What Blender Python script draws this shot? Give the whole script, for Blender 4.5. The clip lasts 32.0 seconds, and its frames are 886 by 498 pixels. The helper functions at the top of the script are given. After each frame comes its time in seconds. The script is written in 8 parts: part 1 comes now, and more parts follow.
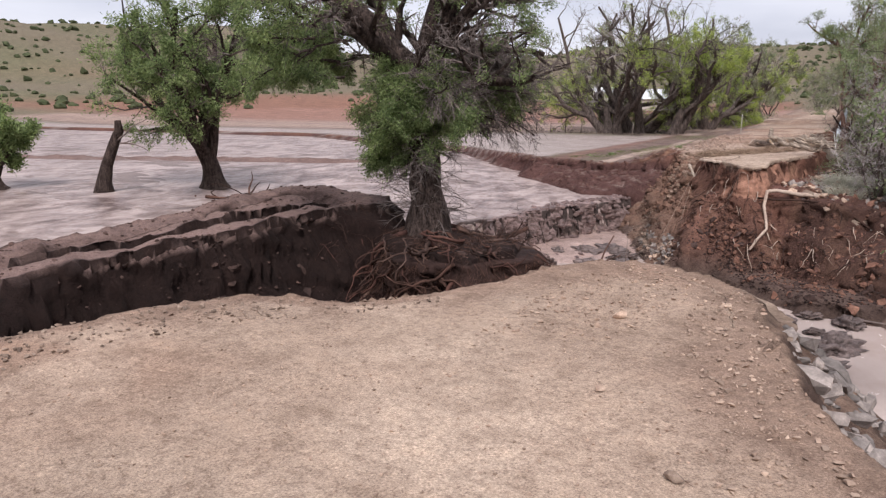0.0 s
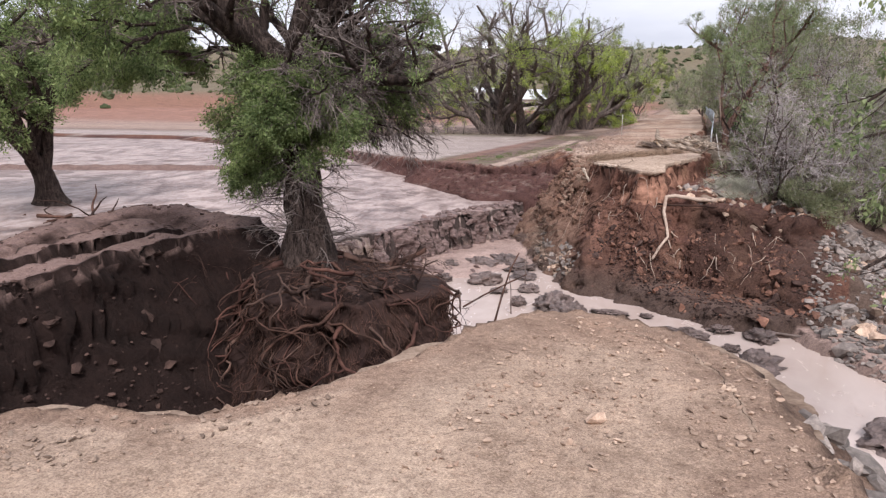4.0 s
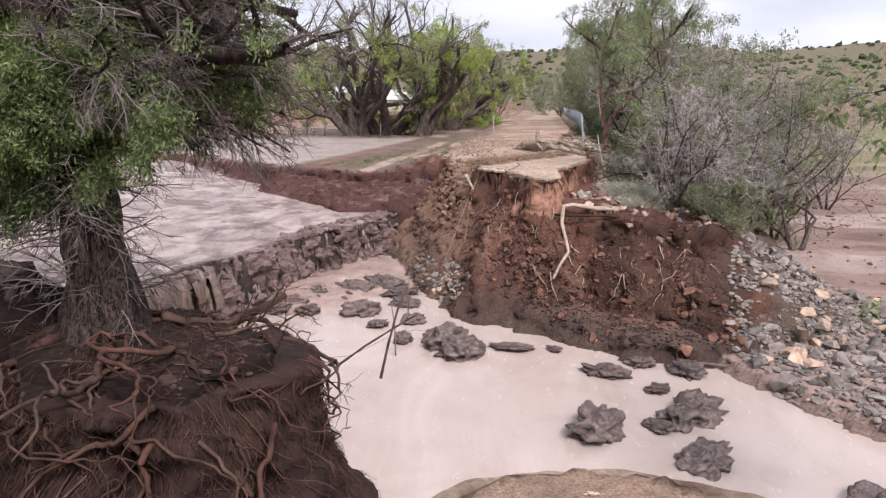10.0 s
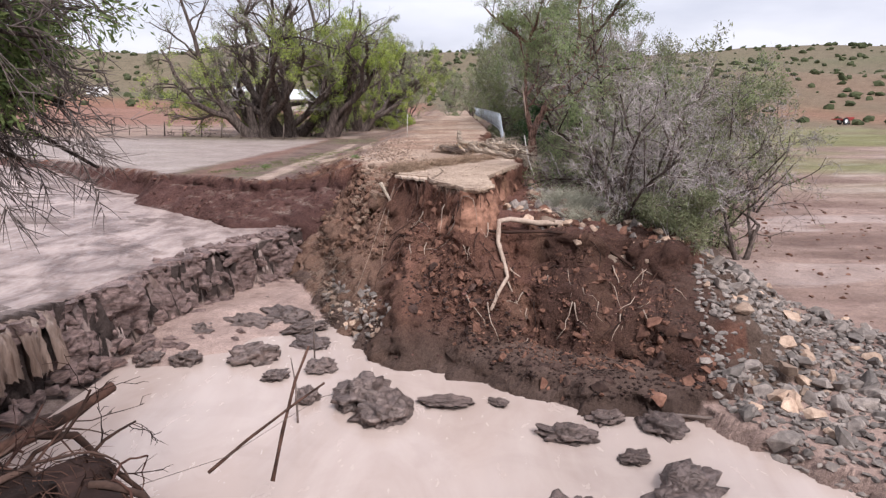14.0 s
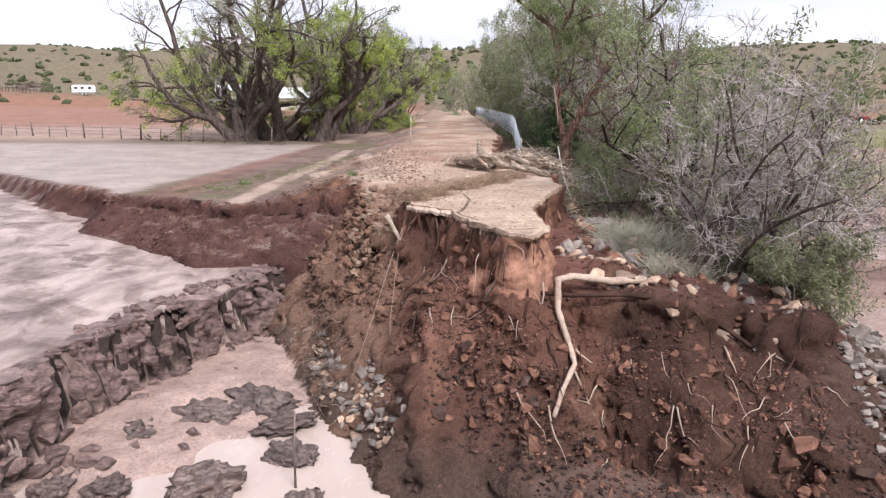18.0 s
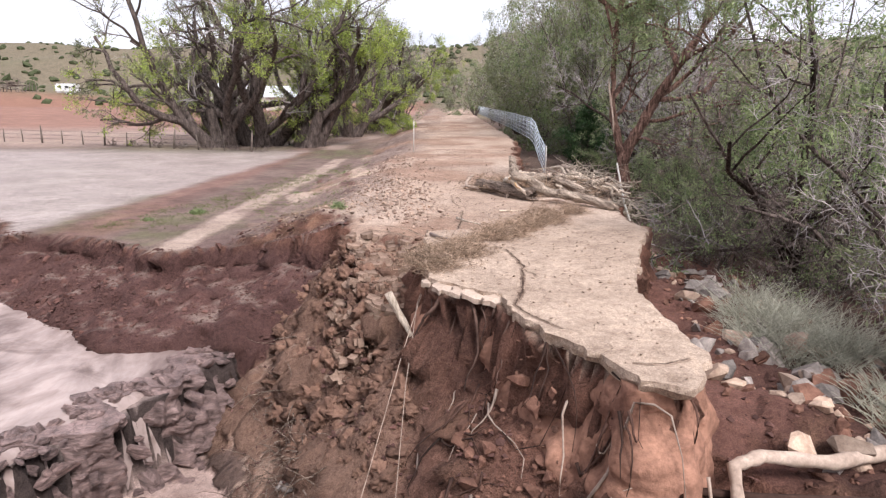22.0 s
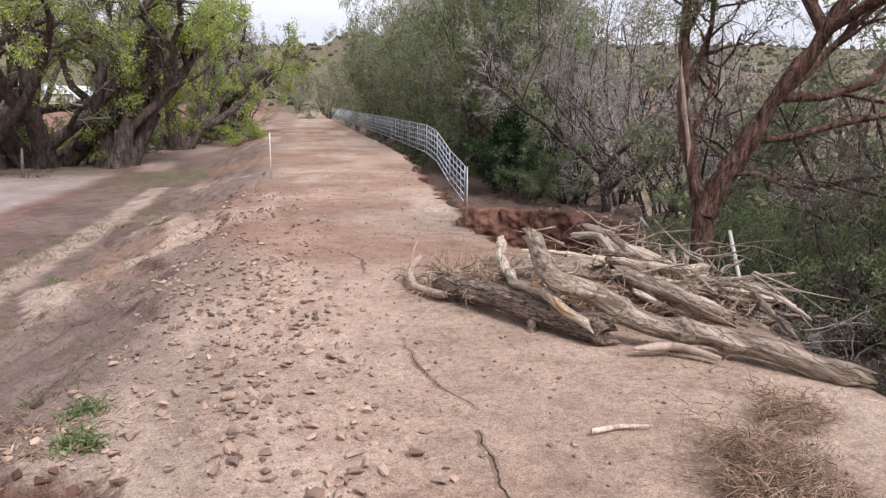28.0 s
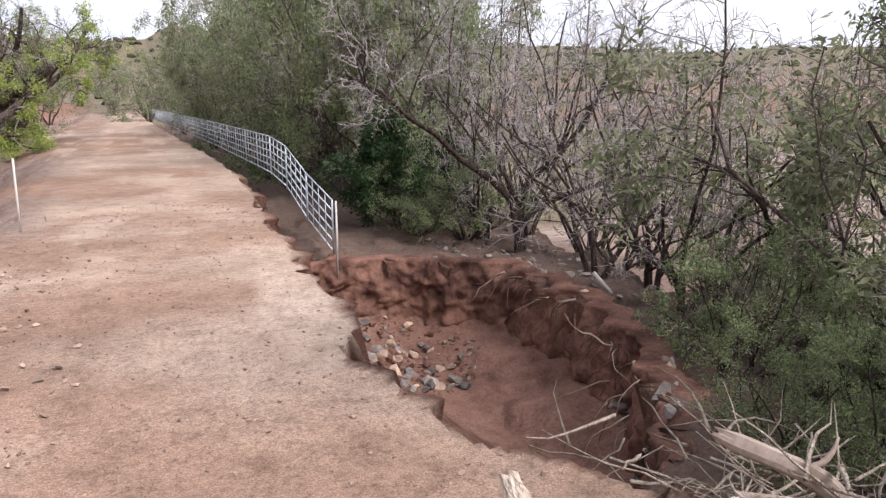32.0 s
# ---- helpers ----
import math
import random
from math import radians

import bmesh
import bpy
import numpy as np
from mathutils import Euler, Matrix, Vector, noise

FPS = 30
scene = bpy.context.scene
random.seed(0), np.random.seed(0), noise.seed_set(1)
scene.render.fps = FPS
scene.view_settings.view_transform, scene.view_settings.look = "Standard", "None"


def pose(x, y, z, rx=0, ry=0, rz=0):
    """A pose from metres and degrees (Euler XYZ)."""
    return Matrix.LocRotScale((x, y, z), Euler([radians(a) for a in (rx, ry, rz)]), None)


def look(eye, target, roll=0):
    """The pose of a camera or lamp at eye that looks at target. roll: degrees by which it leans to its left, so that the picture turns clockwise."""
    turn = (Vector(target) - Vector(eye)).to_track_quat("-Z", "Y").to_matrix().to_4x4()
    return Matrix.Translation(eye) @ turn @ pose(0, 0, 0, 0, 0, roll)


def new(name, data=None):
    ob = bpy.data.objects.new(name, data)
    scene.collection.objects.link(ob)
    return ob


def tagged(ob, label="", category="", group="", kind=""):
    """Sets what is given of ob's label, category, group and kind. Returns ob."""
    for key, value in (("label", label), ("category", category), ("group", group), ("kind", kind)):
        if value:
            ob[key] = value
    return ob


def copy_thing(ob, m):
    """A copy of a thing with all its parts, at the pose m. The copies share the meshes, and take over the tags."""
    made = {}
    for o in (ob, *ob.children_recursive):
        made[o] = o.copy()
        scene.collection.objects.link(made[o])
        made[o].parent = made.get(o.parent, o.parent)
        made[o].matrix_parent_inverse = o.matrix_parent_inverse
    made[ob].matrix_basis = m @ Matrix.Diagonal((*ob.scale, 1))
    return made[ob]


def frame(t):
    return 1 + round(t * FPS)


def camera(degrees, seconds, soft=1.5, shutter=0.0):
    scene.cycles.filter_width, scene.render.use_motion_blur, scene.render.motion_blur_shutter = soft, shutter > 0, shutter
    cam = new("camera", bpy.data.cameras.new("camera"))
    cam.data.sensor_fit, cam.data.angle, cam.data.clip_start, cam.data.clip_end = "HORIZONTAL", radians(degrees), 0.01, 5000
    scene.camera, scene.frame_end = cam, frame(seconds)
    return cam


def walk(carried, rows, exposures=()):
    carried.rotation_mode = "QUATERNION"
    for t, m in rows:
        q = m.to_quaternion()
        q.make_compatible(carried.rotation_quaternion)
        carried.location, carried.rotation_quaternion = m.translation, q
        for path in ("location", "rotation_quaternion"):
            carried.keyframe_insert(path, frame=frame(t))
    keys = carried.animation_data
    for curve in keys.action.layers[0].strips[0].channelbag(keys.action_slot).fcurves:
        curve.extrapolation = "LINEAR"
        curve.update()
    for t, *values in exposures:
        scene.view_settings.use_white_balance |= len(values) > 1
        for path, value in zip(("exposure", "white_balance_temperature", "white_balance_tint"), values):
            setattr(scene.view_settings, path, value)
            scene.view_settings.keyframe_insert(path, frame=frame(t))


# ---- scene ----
cam = camera(64.5, 32.0, 1.3)
PATH = [
    (0, (3.285, -2.654, 3.971), (2.269, -0.981, 3.56), -0.3),
    (0.5, (3.027, -2.228, 4.0), (2.011, -0.555, 3.586), -0.2),
    (1, (2.773, -1.817, 4.015), (1.774, -0.135, 3.602), -0.1),
    (1.5, (2.517, -1.432, 4.021), (1.559, 0.274, 3.608), -0.1),
    (2, (2.273, -1.069, 4.031), (1.335, 0.649, 3.617), -0.1),
    (2.5, (2.05, -0.722, 4.042), (1.159, 1.02, 3.628), -0.1),
    (3, (1.84, -0.388, 4.053), (1.022, 1.39, 3.639), -0.2),
    (3.5, (1.635, -0.056, 4.058), (0.869, 1.744, 3.644), -0.2),
    (5.5, (0.846, 1.354, 3.984), (0.282, 3.228, 3.572), -0.2),
    (6, (0.651, 1.746, 3.971), (0.136, 3.634, 3.559), -0.2),
    (6.5, (0.469, 2.152, 3.961), (0.041, 4.062, 3.549), -0.1),
    (7, (0.301, 2.568, 3.949), (-0.077, 4.488, 3.538), -0.2),
    (7.5, (0.139, 2.99, 3.936), (-0.214, 4.916, 3.526), -0.1),
    (8, (-0.014, 3.417, 3.926), (-0.366, 5.343, 3.516), -0.1),
    (8.5, (-0.157, 3.844, 3.906), (-0.507, 5.77, 3.495), -0.0),
    (9, (-0.285, 4.273, 3.887), (-0.634, 6.199, 3.477), 0.0),
    (9.5, (-0.404, 4.69, 3.867), (-0.751, 6.616, 3.456), 0.0),
    (10, (-0.513, 5.099, 3.844), (-0.858, 7.025, 3.433), 0.1),
    (10.5, (-0.613, 5.502, 3.803), (-0.956, 7.429, 3.39), 0.1),
    (11, (-0.719, 5.905, 3.747), (-1.051, 7.834, 3.333), 0.1),
    (11.5, (-0.831, 6.356, 3.695), (-1.156, 8.285, 3.281), 0.2),
    (12, (-0.925, 6.936, 3.653), (-1.251, 8.866, 3.243), 0.2),
    (12.5, (-1.02, 7.6, 3.629), (-1.286, 9.54, 3.22), 0.2),
    (13, (-1.132, 8.331, 3.621), (-1.291, 10.282, 3.212), 0.1),
    (13.5, (-1.258, 9.109, 3.625), (-1.384, 11.063, 3.217), 0.2),
    (14, (-1.388, 9.925, 3.642), (-1.486, 11.881, 3.234), 0.2),
    (14.5, (-1.519, 10.756, 3.668), (-1.616, 12.711, 3.26), 0.1),
    (16.5, (-2.132, 14.111, 3.848), (-2.227, 16.066, 3.437), 0.0),
    (17, (-2.309, 15.007, 3.887), (-2.4, 16.961, 3.474), 0.3),
    (17.5, (-2.503, 15.96, 3.903), (-2.59, 17.915, 3.489), 0.2),
    (18, (-2.686, 16.944, 3.896), (-2.771, 18.899, 3.482), 0.2),
    (18.5, (-2.849, 17.952, 3.884), (-2.931, 19.907, 3.471), 0.2),
    (19, (-2.994, 18.971, 3.875), (-3.072, 20.926, 3.461), 0.3),
    (19.5, (-3.13, 19.997, 3.876), (-3.208, 21.952, 3.462), 0.3),
    (20, (-3.269, 21.042, 3.89), (-3.347, 22.997, 3.475), 0.2),
    (20.5, (-3.407, 22.11, 3.922), (-3.484, 24.065, 3.507), 0.1),
    (21, (-3.541, 23.189, 3.954), (-3.618, 25.143, 3.537), 0.1),
    (21.5, (-3.662, 24.26, 3.977), (-3.739, 26.215, 3.559), 0.1),
    (22, (-3.798, 25.354, 3.998), (-3.875, 27.308, 3.58), 0.1),
    (22.5, (-3.935, 26.448, 4.009), (-4.012, 28.402, 3.59), -0.0),
    (23, (-4.093, 27.591, 4.022), (-4.169, 29.545, 3.603), -0.1),
    (23.5, (-4.246, 28.751, 4.034), (-4.321, 30.705, 3.614), -0.0),
    (24, (-4.381, 29.905, 4.031), (-4.459, 31.859, 3.613), 0.0),
    (24.5, (-4.512, 31.05, 4.024), (-4.591, 33.004, 3.603), -0.2),
    (26.5, (-5.063, 35.714, 3.881), (-5.036, 37.672, 3.472), 0.2),
    (27, (-5.195, 36.854, 3.895), (-5.064, 38.807, 3.485), 0.1),
    (27.5, (-5.306, 37.95, 3.916), (-5.067, 39.893, 3.504), 0.1),
    (28, (-5.404, 39.044, 3.943), (-5.061, 40.97, 3.53), 0.0),
    (28.5, (-5.471, 40.125, 3.964), (-5.117, 42.05, 3.551), 0.0),
    (29, (-5.472, 41.19, 3.981), (-4.781, 43.021, 3.568), 0.1),
    (29.5, (-5.45, 42.249, 4.003), (-4.449, 43.93, 3.588), -0.3),
    (30, (-5.365, 43.316, 4.008), (-4.36, 44.995, 3.593), -0.3),
    (30.5, (-5.179, 44.421, 4.025), (-4.172, 46.098, 3.611), -0.2),
    (31, (-4.913, 45.553, 4.055), (-3.954, 47.259, 3.642), -0.1),
    (31.5, (-4.603, 46.724, 4.088), (-3.745, 48.481, 3.673), -0.1),
    (32, (-4.265, 47.881, 4.111), (-3.503, 49.682, 3.694), -0.1),
]
walk(cam, [(t, look(eye, target, roll)) for t, eye, target, roll in PATH], exposures=((0, 0.09), (3, 0.22), (6, 0.32), (9, 0.35), (13, 0.22), (17, 0.41), (20, 0.6), (24, 0.44), (28, 0.27), (29, 0.22), (31, 0.44), (32, 0.52)))

# ---- world and light: bright overcast ----
world = bpy.data.worlds.new("overcast_sky")
scene.world = world
world.use_nodes = True
wn, wl = world.node_tree.nodes, world.node_tree.links
wn.clear()
sky = wn.new("ShaderNodeTexSky")
sky.sky_type, sky.sun_disc = "NISHITA", False
sky.sun_elevation, sky.sun_rotation = radians(52), radians(150)
sky.air_density, sky.dust_density = 1.0, 3.0
sky_gain = wn.new("ShaderNodeVectorMath")
sky_gain.operation = "SCALE"
sky_gain.inputs["Scale"].default_value = 0.12
wl.new(sky.outputs["Color"], sky_gain.inputs[0])
wtc = wn.new("ShaderNodeTexCoord")
wmap = wn.new("ShaderNodeMapping")
wmap.inputs["Scale"].default_value = (1.2, 1.2, 4.0)
wl.new(wtc.outputs["Generated"], wmap.inputs["Vector"])
clouds = wn.new("ShaderNodeTexNoise")
clouds.inputs["Scale"].default_value = 2.6
clouds.inputs["Detail"].default_value = 5
wl.new(wmap.outputs["Vector"], clouds.inputs["Vector"])
cloud_ramp = wn.new("ShaderNodeValToRGB")
cloud_ramp.color_ramp.elements[0].position, cloud_ramp.color_ramp.elements[0].color = 0.34, (0.75, 0.76, 0.90, 1)
cloud_ramp.color_ramp.elements[1].position, cloud_ramp.color_ramp.elements[1].color = 0.60, (1.0, 0.995, 1.12, 1)
wl.new(clouds.outputs["Fac"], cloud_ramp.inputs["Fac"])
sky_mix = wn.new("ShaderNodeMixRGB")
sky_mix.inputs["Fac"].default_value = 0.82
wl.new(sky_gain.outputs["Vector"], sky_mix.inputs["Color1"])
wl.new(cloud_ramp.outputs["Color"], sky_mix.inputs["Color2"])
background = wn.new("ShaderNodeBackground")
background.inputs["Strength"].default_value = 0.93
wl.new(sky_mix.outputs["Color"], background.inputs["Color"])
wout = wn.new("ShaderNodeOutputWorld")
wl.new(background.outputs["Background"], wout.inputs["Surface"])

sun_data = bpy.data.lights.new("sun", "SUN")
sun_data.energy, sun_data.angle, sun_data.color = 3.5, radians(20), (1.0, 0.97, 1.0)
sun = new("sun", sun_data)
sun.matrix_world = look((40, -30, 90), (0, 40, 0))


# ---- materials ----
def material(name, rough=0.9, spec=0.3, metal=0.0):
    """A node material with its output cleared to one principled shader."""
    m = bpy.data.materials.new(name)
    m.use_nodes = True
    b = m.node_tree.nodes["Principled BSDF"]
    b.inputs["Roughness"].default_value = rough
    b.inputs["Specular IOR Level"].default_value = spec
    b.inputs["Metallic"].default_value = metal
    return m, m.node_tree.nodes, m.node_tree.links, b


def noise_node(n, l, vec, scale, detail=4.0, rough=0.55, distort=0.0):
    t = n.new("ShaderNodeTexNoise")
    t.inputs["Scale"].default_value = scale
    t.inputs["Detail"].default_value = detail
    t.inputs["Roughness"].default_value = rough
    t.inputs["Distortion"].default_value = distort
    if vec is not None:
        l.new(vec, t.inputs["Vector"])
    return t.outputs["Fac"]


def ramp(n, l, fac, stops):
    r = n.new("ShaderNodeValToRGB")
    e = r.color_ramp.elements
    while len(e) < len(stops):
        e.new(0.5)
    for k, (pos, col) in enumerate(stops):
        e[k].position, e[k].color = pos, (*col, 1)
    l.new(fac, r.inputs["Fac"])
    return r.outputs["Color"]


def mix(n, l, kind, fac, a, b):
    x = n.new("ShaderNodeMixRGB")
    x.blend_type = kind
    for sock, val in ((x.inputs["Fac"], fac), (x.inputs["Color1"], a), (x.inputs["Color2"], b)):
        if isinstance(val, (int, float)):
            sock.default_value = val
        elif isinstance(val, tuple):
            sock.default_value = (*val, 1)
        else:
            l.new(val, sock)
    return x.outputs["Color"]


def scalar(n, l, op, a, b=0.0):
    x = n.new("ShaderNodeMath")
    x.operation = op
    for sock, val in zip(x.inputs, (a, b)):
        if isinstance(val, (int, float)):
            sock.default_value = val
        else:
            l.new(val, sock)
    return x.outputs["Value"]


def bump(n, l, shader, height, strength, dist):
    x = n.new("ShaderNodeBump")
    x.inputs["Strength"].default_value = strength
    x.inputs["Distance"].default_value = dist
    l.new(height, x.inputs["Height"])
    l.new(x.outputs["Normal"], shader.inputs["Normal"])


def grain(name, dark, light, scale, rough=0.9, spec=0.25, relief=0.5, depth=0.02, random_amount=0.25, stretch=None, fine=6.0, island=0.0, cracks=0.0):
    """A two-scale mottled natural surface, varied from object to object."""
    m, n, l, b = material(name, rough, spec)
    tc = n.new("ShaderNodeTexCoord")
    vec = tc.outputs["Object"]
    if stretch:
        mp = n.new("ShaderNodeMapping")
        mp.inputs["Scale"].default_value = stretch
        l.new(vec, mp.inputs["Vector"])
        vec = mp.outputs["Vector"]
    big = noise_node(n, l, vec, scale, 5)
    small = noise_node(n, l, vec, scale * fine, 6, 0.65)
    col = ramp(n, l, big, [(0.3, dark), (0.7, light)])
    col = mix(n, l, "MULTIPLY", 0.55, col, ramp(n, l, small, [(0.3, (0.5, 0.5, 0.5)), (0.65, (1.15, 1.15, 1.15))]))
    info = n.new("ShaderNodeObjectInfo")
    shade = ramp(n, l, info.outputs["Random"], [(0.0, (1 - random_amount,) * 3), (1.0, (1 + random_amount, 1 + random_amount * 0.9, 1 + random_amount * 0.8))])
    col = mix(n, l, "MULTIPLY", 1.0, col, shade)
    if island:
        geo = n.new("ShaderNodeNewGeometry")
        col = mix(n, l, "MULTIPLY", 1.0, col, ramp(n, l, geo.outputs["Random Per Island"], [(0.0, (1 - island,) * 3), (1.0, (1 + island, 1 + island * 0.95, 1 + island * 0.9))]))
    l.new(col, b.inputs["Base Color"])
    h = scalar(n, l, "ADD", scalar(n, l, "MULTIPLY", big, 0.5), scalar(n, l, "MULTIPLY", small, 0.5))
    if cracks:
        line = noise_node(n, l, vec, scale * 2.6, 3, 0.5, 0.4)
        split = ramp(n, l, line, [(0.455, (1, 1, 1)), (0.495, (1 - cracks,) * 3), (0.54, (1, 1, 1))])
        col = mix(n, l, "MULTIPLY", 1.0, col, split)
        l.new(col, b.inputs["Base Color"])
        h = scalar(n, l, "ADD", h, split)
    bump(n, l, b, h, relief, depth)
    return m


def leaf_material(name, dark, light, trans=0.25):
    m, n, l, b = material(name, 0.6, 0.25)
    geo = n.new("ShaderNodeNewGeometry")
    col = ramp(n, l, geo.outputs["Random Per Island"], [(0.0, dark), (1.0, light)])
    tc = n.new("ShaderNodeTexCoord")
    patch = noise_node(n, l, tc.outputs["Object"], 0.7, 3)
    col = mix(n, l, "MULTIPLY", 0.6, col, ramp(n, l, patch, [(0.3, (0.55, 0.6, 0.55)), (0.7, (1.25, 1.2, 1.0))]))
    l.new(col, b.inputs["Base Color"])
    tr = n.new("ShaderNodeBsdfTranslucent")
    l.new(col, tr.inputs["Color"])
    ms = n.new("ShaderNodeMixShader")
    ms.inputs["Fac"].default_value = trans
    l.new(b.outputs["BSDF"], ms.inputs[1])
    l.new(tr.outputs["BSDF"], ms.inputs[2])
    l.new(ms.outputs["Shader"], n["Material Output"].inputs["Surface"])
    return m


def ground_material():
    """Earth whose regional soil colour and wetness come with the ground; grain, stones and relief added here."""
    m, n, l, b = material("ground_earth", 0.95, 0.2)
    tc = n.new("ShaderNodeTexCoord")
    vec = tc.outputs["Object"]
    at = n.new("ShaderNodeAttribute")
    at.attribute_name = "soil"
    wet = n.new("ShaderNodeAttribute")
    wet.attribute_name = "wet"
    big = noise_node(n, l, vec, 0.35, 5, 0.6)
    mid = noise_node(n, l, vec, 2.2, 6, 0.65)
    fine = noise_node(n, l, vec, 45.0, 5, 0.75)
    coarse = noise_node(n, l, vec, 11.0, 5, 0.7)
    col = mix(n, l, "MULTIPLY", 0.7, at.outputs["Color"], ramp(n, l, big, [(0.3, (0.66, 0.62, 0.60)), (0.7, (1.22, 1.21, 1.2))]))
    col = mix(n, l, "MULTIPLY", 0.75, col, ramp(n, l, mid, [(0.3, (0.62, 0.58, 0.56)), (0.5, (1, 1, 1)), (0.72, (1.22, 1.2, 1.17))]))
    col = mix(n, l, "MULTIPLY", 0.9, col, ramp(n, l, fine, [(0.34, (0.50, 0.47, 0.46)), (0.64, (1.36, 1.35, 1.34))]))
    col = mix(n, l, "MULTIPLY", 0.8, col, ramp(n, l, coarse, [(0.32, (0.64, 0.59, 0.57)), (0.5, (1, 1, 1)), (0.68, (1.24, 1.23, 1.2))]))
    vor = n.new("ShaderNodeTexVoronoi")
    vor.inputs["Scale"].default_value = 9.0
    l.new(vec, vor.inputs["Vector"])
    pebble = ramp(n, l, vor.outputs["Distance"], [(0.12, (1, 1, 1)), (0.22, (0, 0, 0))])
    pick = n.new("ShaderNodeSeparateColor")
    l.new(vor.outputs["Color"], pick.inputs["Color"])
    some = scalar(n, l, "GREATER_THAN", pick.outputs["Red"], 0.86)
    dry = scalar(n, l, "SUBTRACT", 1.0, wet.outputs["Fac"])
    peb = scalar(n, l, "MULTIPLY", scalar(n, l, "MULTIPLY", pebble, some), scalar(n, l, "MULTIPLY", dry, 0.5))
    col = mix(n, l, "MULTIPLY", peb, col, ramp(n, l, pick.outputs["Green"], [(0.0, (0.45, 0.42, 0.42)), (1.0, (1.7, 1.75, 1.8))]))
    grit = n.new("ShaderNodeTexVoronoi")
    grit.inputs["Scale"].default_value = 42.0
    l.new(vec, grit.inputs["Vector"])
    pick2 = n.new("ShaderNodeSeparateColor")
    l.new(grit.outputs["Color"], pick2.inputs["Color"])
    few = scalar(n, l, "MULTIPLY", scalar(n, l, "GREATER_THAN", pick2.outputs["Red"], 0.66), ramp(n, l, grit.outputs["Distance"], [(0.2, (1, 1, 1)), (0.35, (0, 0, 0))]))
    col = mix(n, l, "MULTIPLY", scalar(n, l, "MULTIPLY", scalar(n, l, "MULTIPLY", few, dry), 0.75), col, ramp(n, l, pick2.outputs["Green"], [(0.0, (0.35, 0.33, 0.33)), (1.0, (1.6, 1.65, 1.7))]))
    l.new(col, b.inputs["Base Color"])
    streak = scalar(n, l, "MULTIPLY", mid, 0.35)
    r = scalar(n, l, "SUBTRACT", 0.97, scalar(n, l, "MULTIPLY", wet.outputs["Fac"], scalar(n, l, "SUBTRACT", 0.8, streak)))
    l.new(r, b.inputs["Roughness"])
    h = scalar(n, l, "ADD", scalar(n, l, "MULTIPLY", mid, 1.0), scalar(n, l, "ADD", scalar(n, l, "MULTIPLY", coarse, 0.4), scalar(n, l, "MULTIPLY", fine, 0.3)))
    h = scalar(n, l, "ADD", h, scalar(n, l, "MULTIPLY", peb, 0.5))
    h = scalar(n, l, "MULTIPLY", h, scalar(n, l, "SUBTRACT", 1.0, scalar(n, l, "MULTIPLY", wet.outputs["Fac"], 0.8)))
    crumb = n.new("ShaderNodeAttribute")
    crumb.attribute_name = "crumb"
    h = scalar(n, l, "MULTIPLY", h, scalar(n, l, "ADD", 0.7, scalar(n, l, "MULTIPLY", crumb.outputs["Fac"], 2.2)))
    bump(n, l, b, h, 0.9, 0.07)
    return m


def water_material(name, base, pale, scale, foam, lo=0.12, hi=0.36, spec=0.5, wave=0.35):
    m, n, l, b = material(name, 0.16, spec)
    tc = n.new("ShaderNodeTexCoord")
    vec = tc.outputs["Object"]
    mp = n.new("ShaderNodeMapping")
    mp.inputs["Scale"].default_value = (1.0, 0.45, 1.0)
    mp.inputs["Rotation"].default_value = (0, 0, radians(35))
    l.new(vec, mp.inputs["Vector"])
    flow = noise_node(n, l, mp.outputs["Vector"], scale, 6, 0.6, 1.2)
    fine = noise_node(n, l, mp.outputs["Vector"], scale * 9, 4, 0.6, 0.6)
    col = ramp(n, l, flow, [(0.36, base), (0.62, pale)])
    silt = noise_node(n, l, vec, 0.5, 5, 0.6, 0.8)
    col = mix(n, l, "MULTIPLY", foam, col, ramp(n, l, silt, [(0.38, (0.52, 0.47, 0.45)), (0.5, (1, 1, 1))]))
    l.new(col, b.inputs["Base Color"])
    l.new(ramp(n, l, fine, [(0.3, (lo,) * 3), (0.7, (hi,) * 3)]), b.inputs["Roughness"])
    h = scalar(n, l, "ADD", flow, scalar(n, l, "MULTIPLY", fine, 0.2))
    bump(n, l, b, h, wave, 0.06)
    return m


M_ground = ground_material()
M_pool = water_material("silty_pool_water", (0.43, 0.335, 0.29), (0.50, 0.405, 0.36), 0.3, 0.12, 0.12, 0.3, 0.5, 0.14)
M_flow = water_material("silty_flowing_water", (0.17, 0.12, 0.106), (0.42, 0.33, 0.297), 0.6, 0.9, 0.3, 0.65, 0.3)
M_fall = grain("falling_silty_water", (0.12, 0.074, 0.055), (0.32, 0.23, 0.185), 5.0, 0.3, 0.5, 0.8, 0.05, 0.1, (1, 1, 0.12))
M_redclod = grain("red_earth_clod", (0.095, 0.046, 0.035), (0.24, 0.132, 0.095), 2.0, 0.95, 0.15, 0.9, 0.05, 0.3, None, 6.0, 0.35)
M_mudclod = grain("wet_mud_clod", (0.085, 0.061, 0.054), (0.27, 0.2, 0.178), 3.0, 0.4, 0.45, 1.0, 0.06, 0.2, (1, 1, 2.5), 6.0, 0.0, 0.35)
M_stone = grain("grey_riprap_stone", (0.125, 0.108, 0.10), (0.30, 0.262, 0.24), 3.0, 0.85, 0.25, 0.8, 0.03, 0.4, None, 6.0, 0.4)
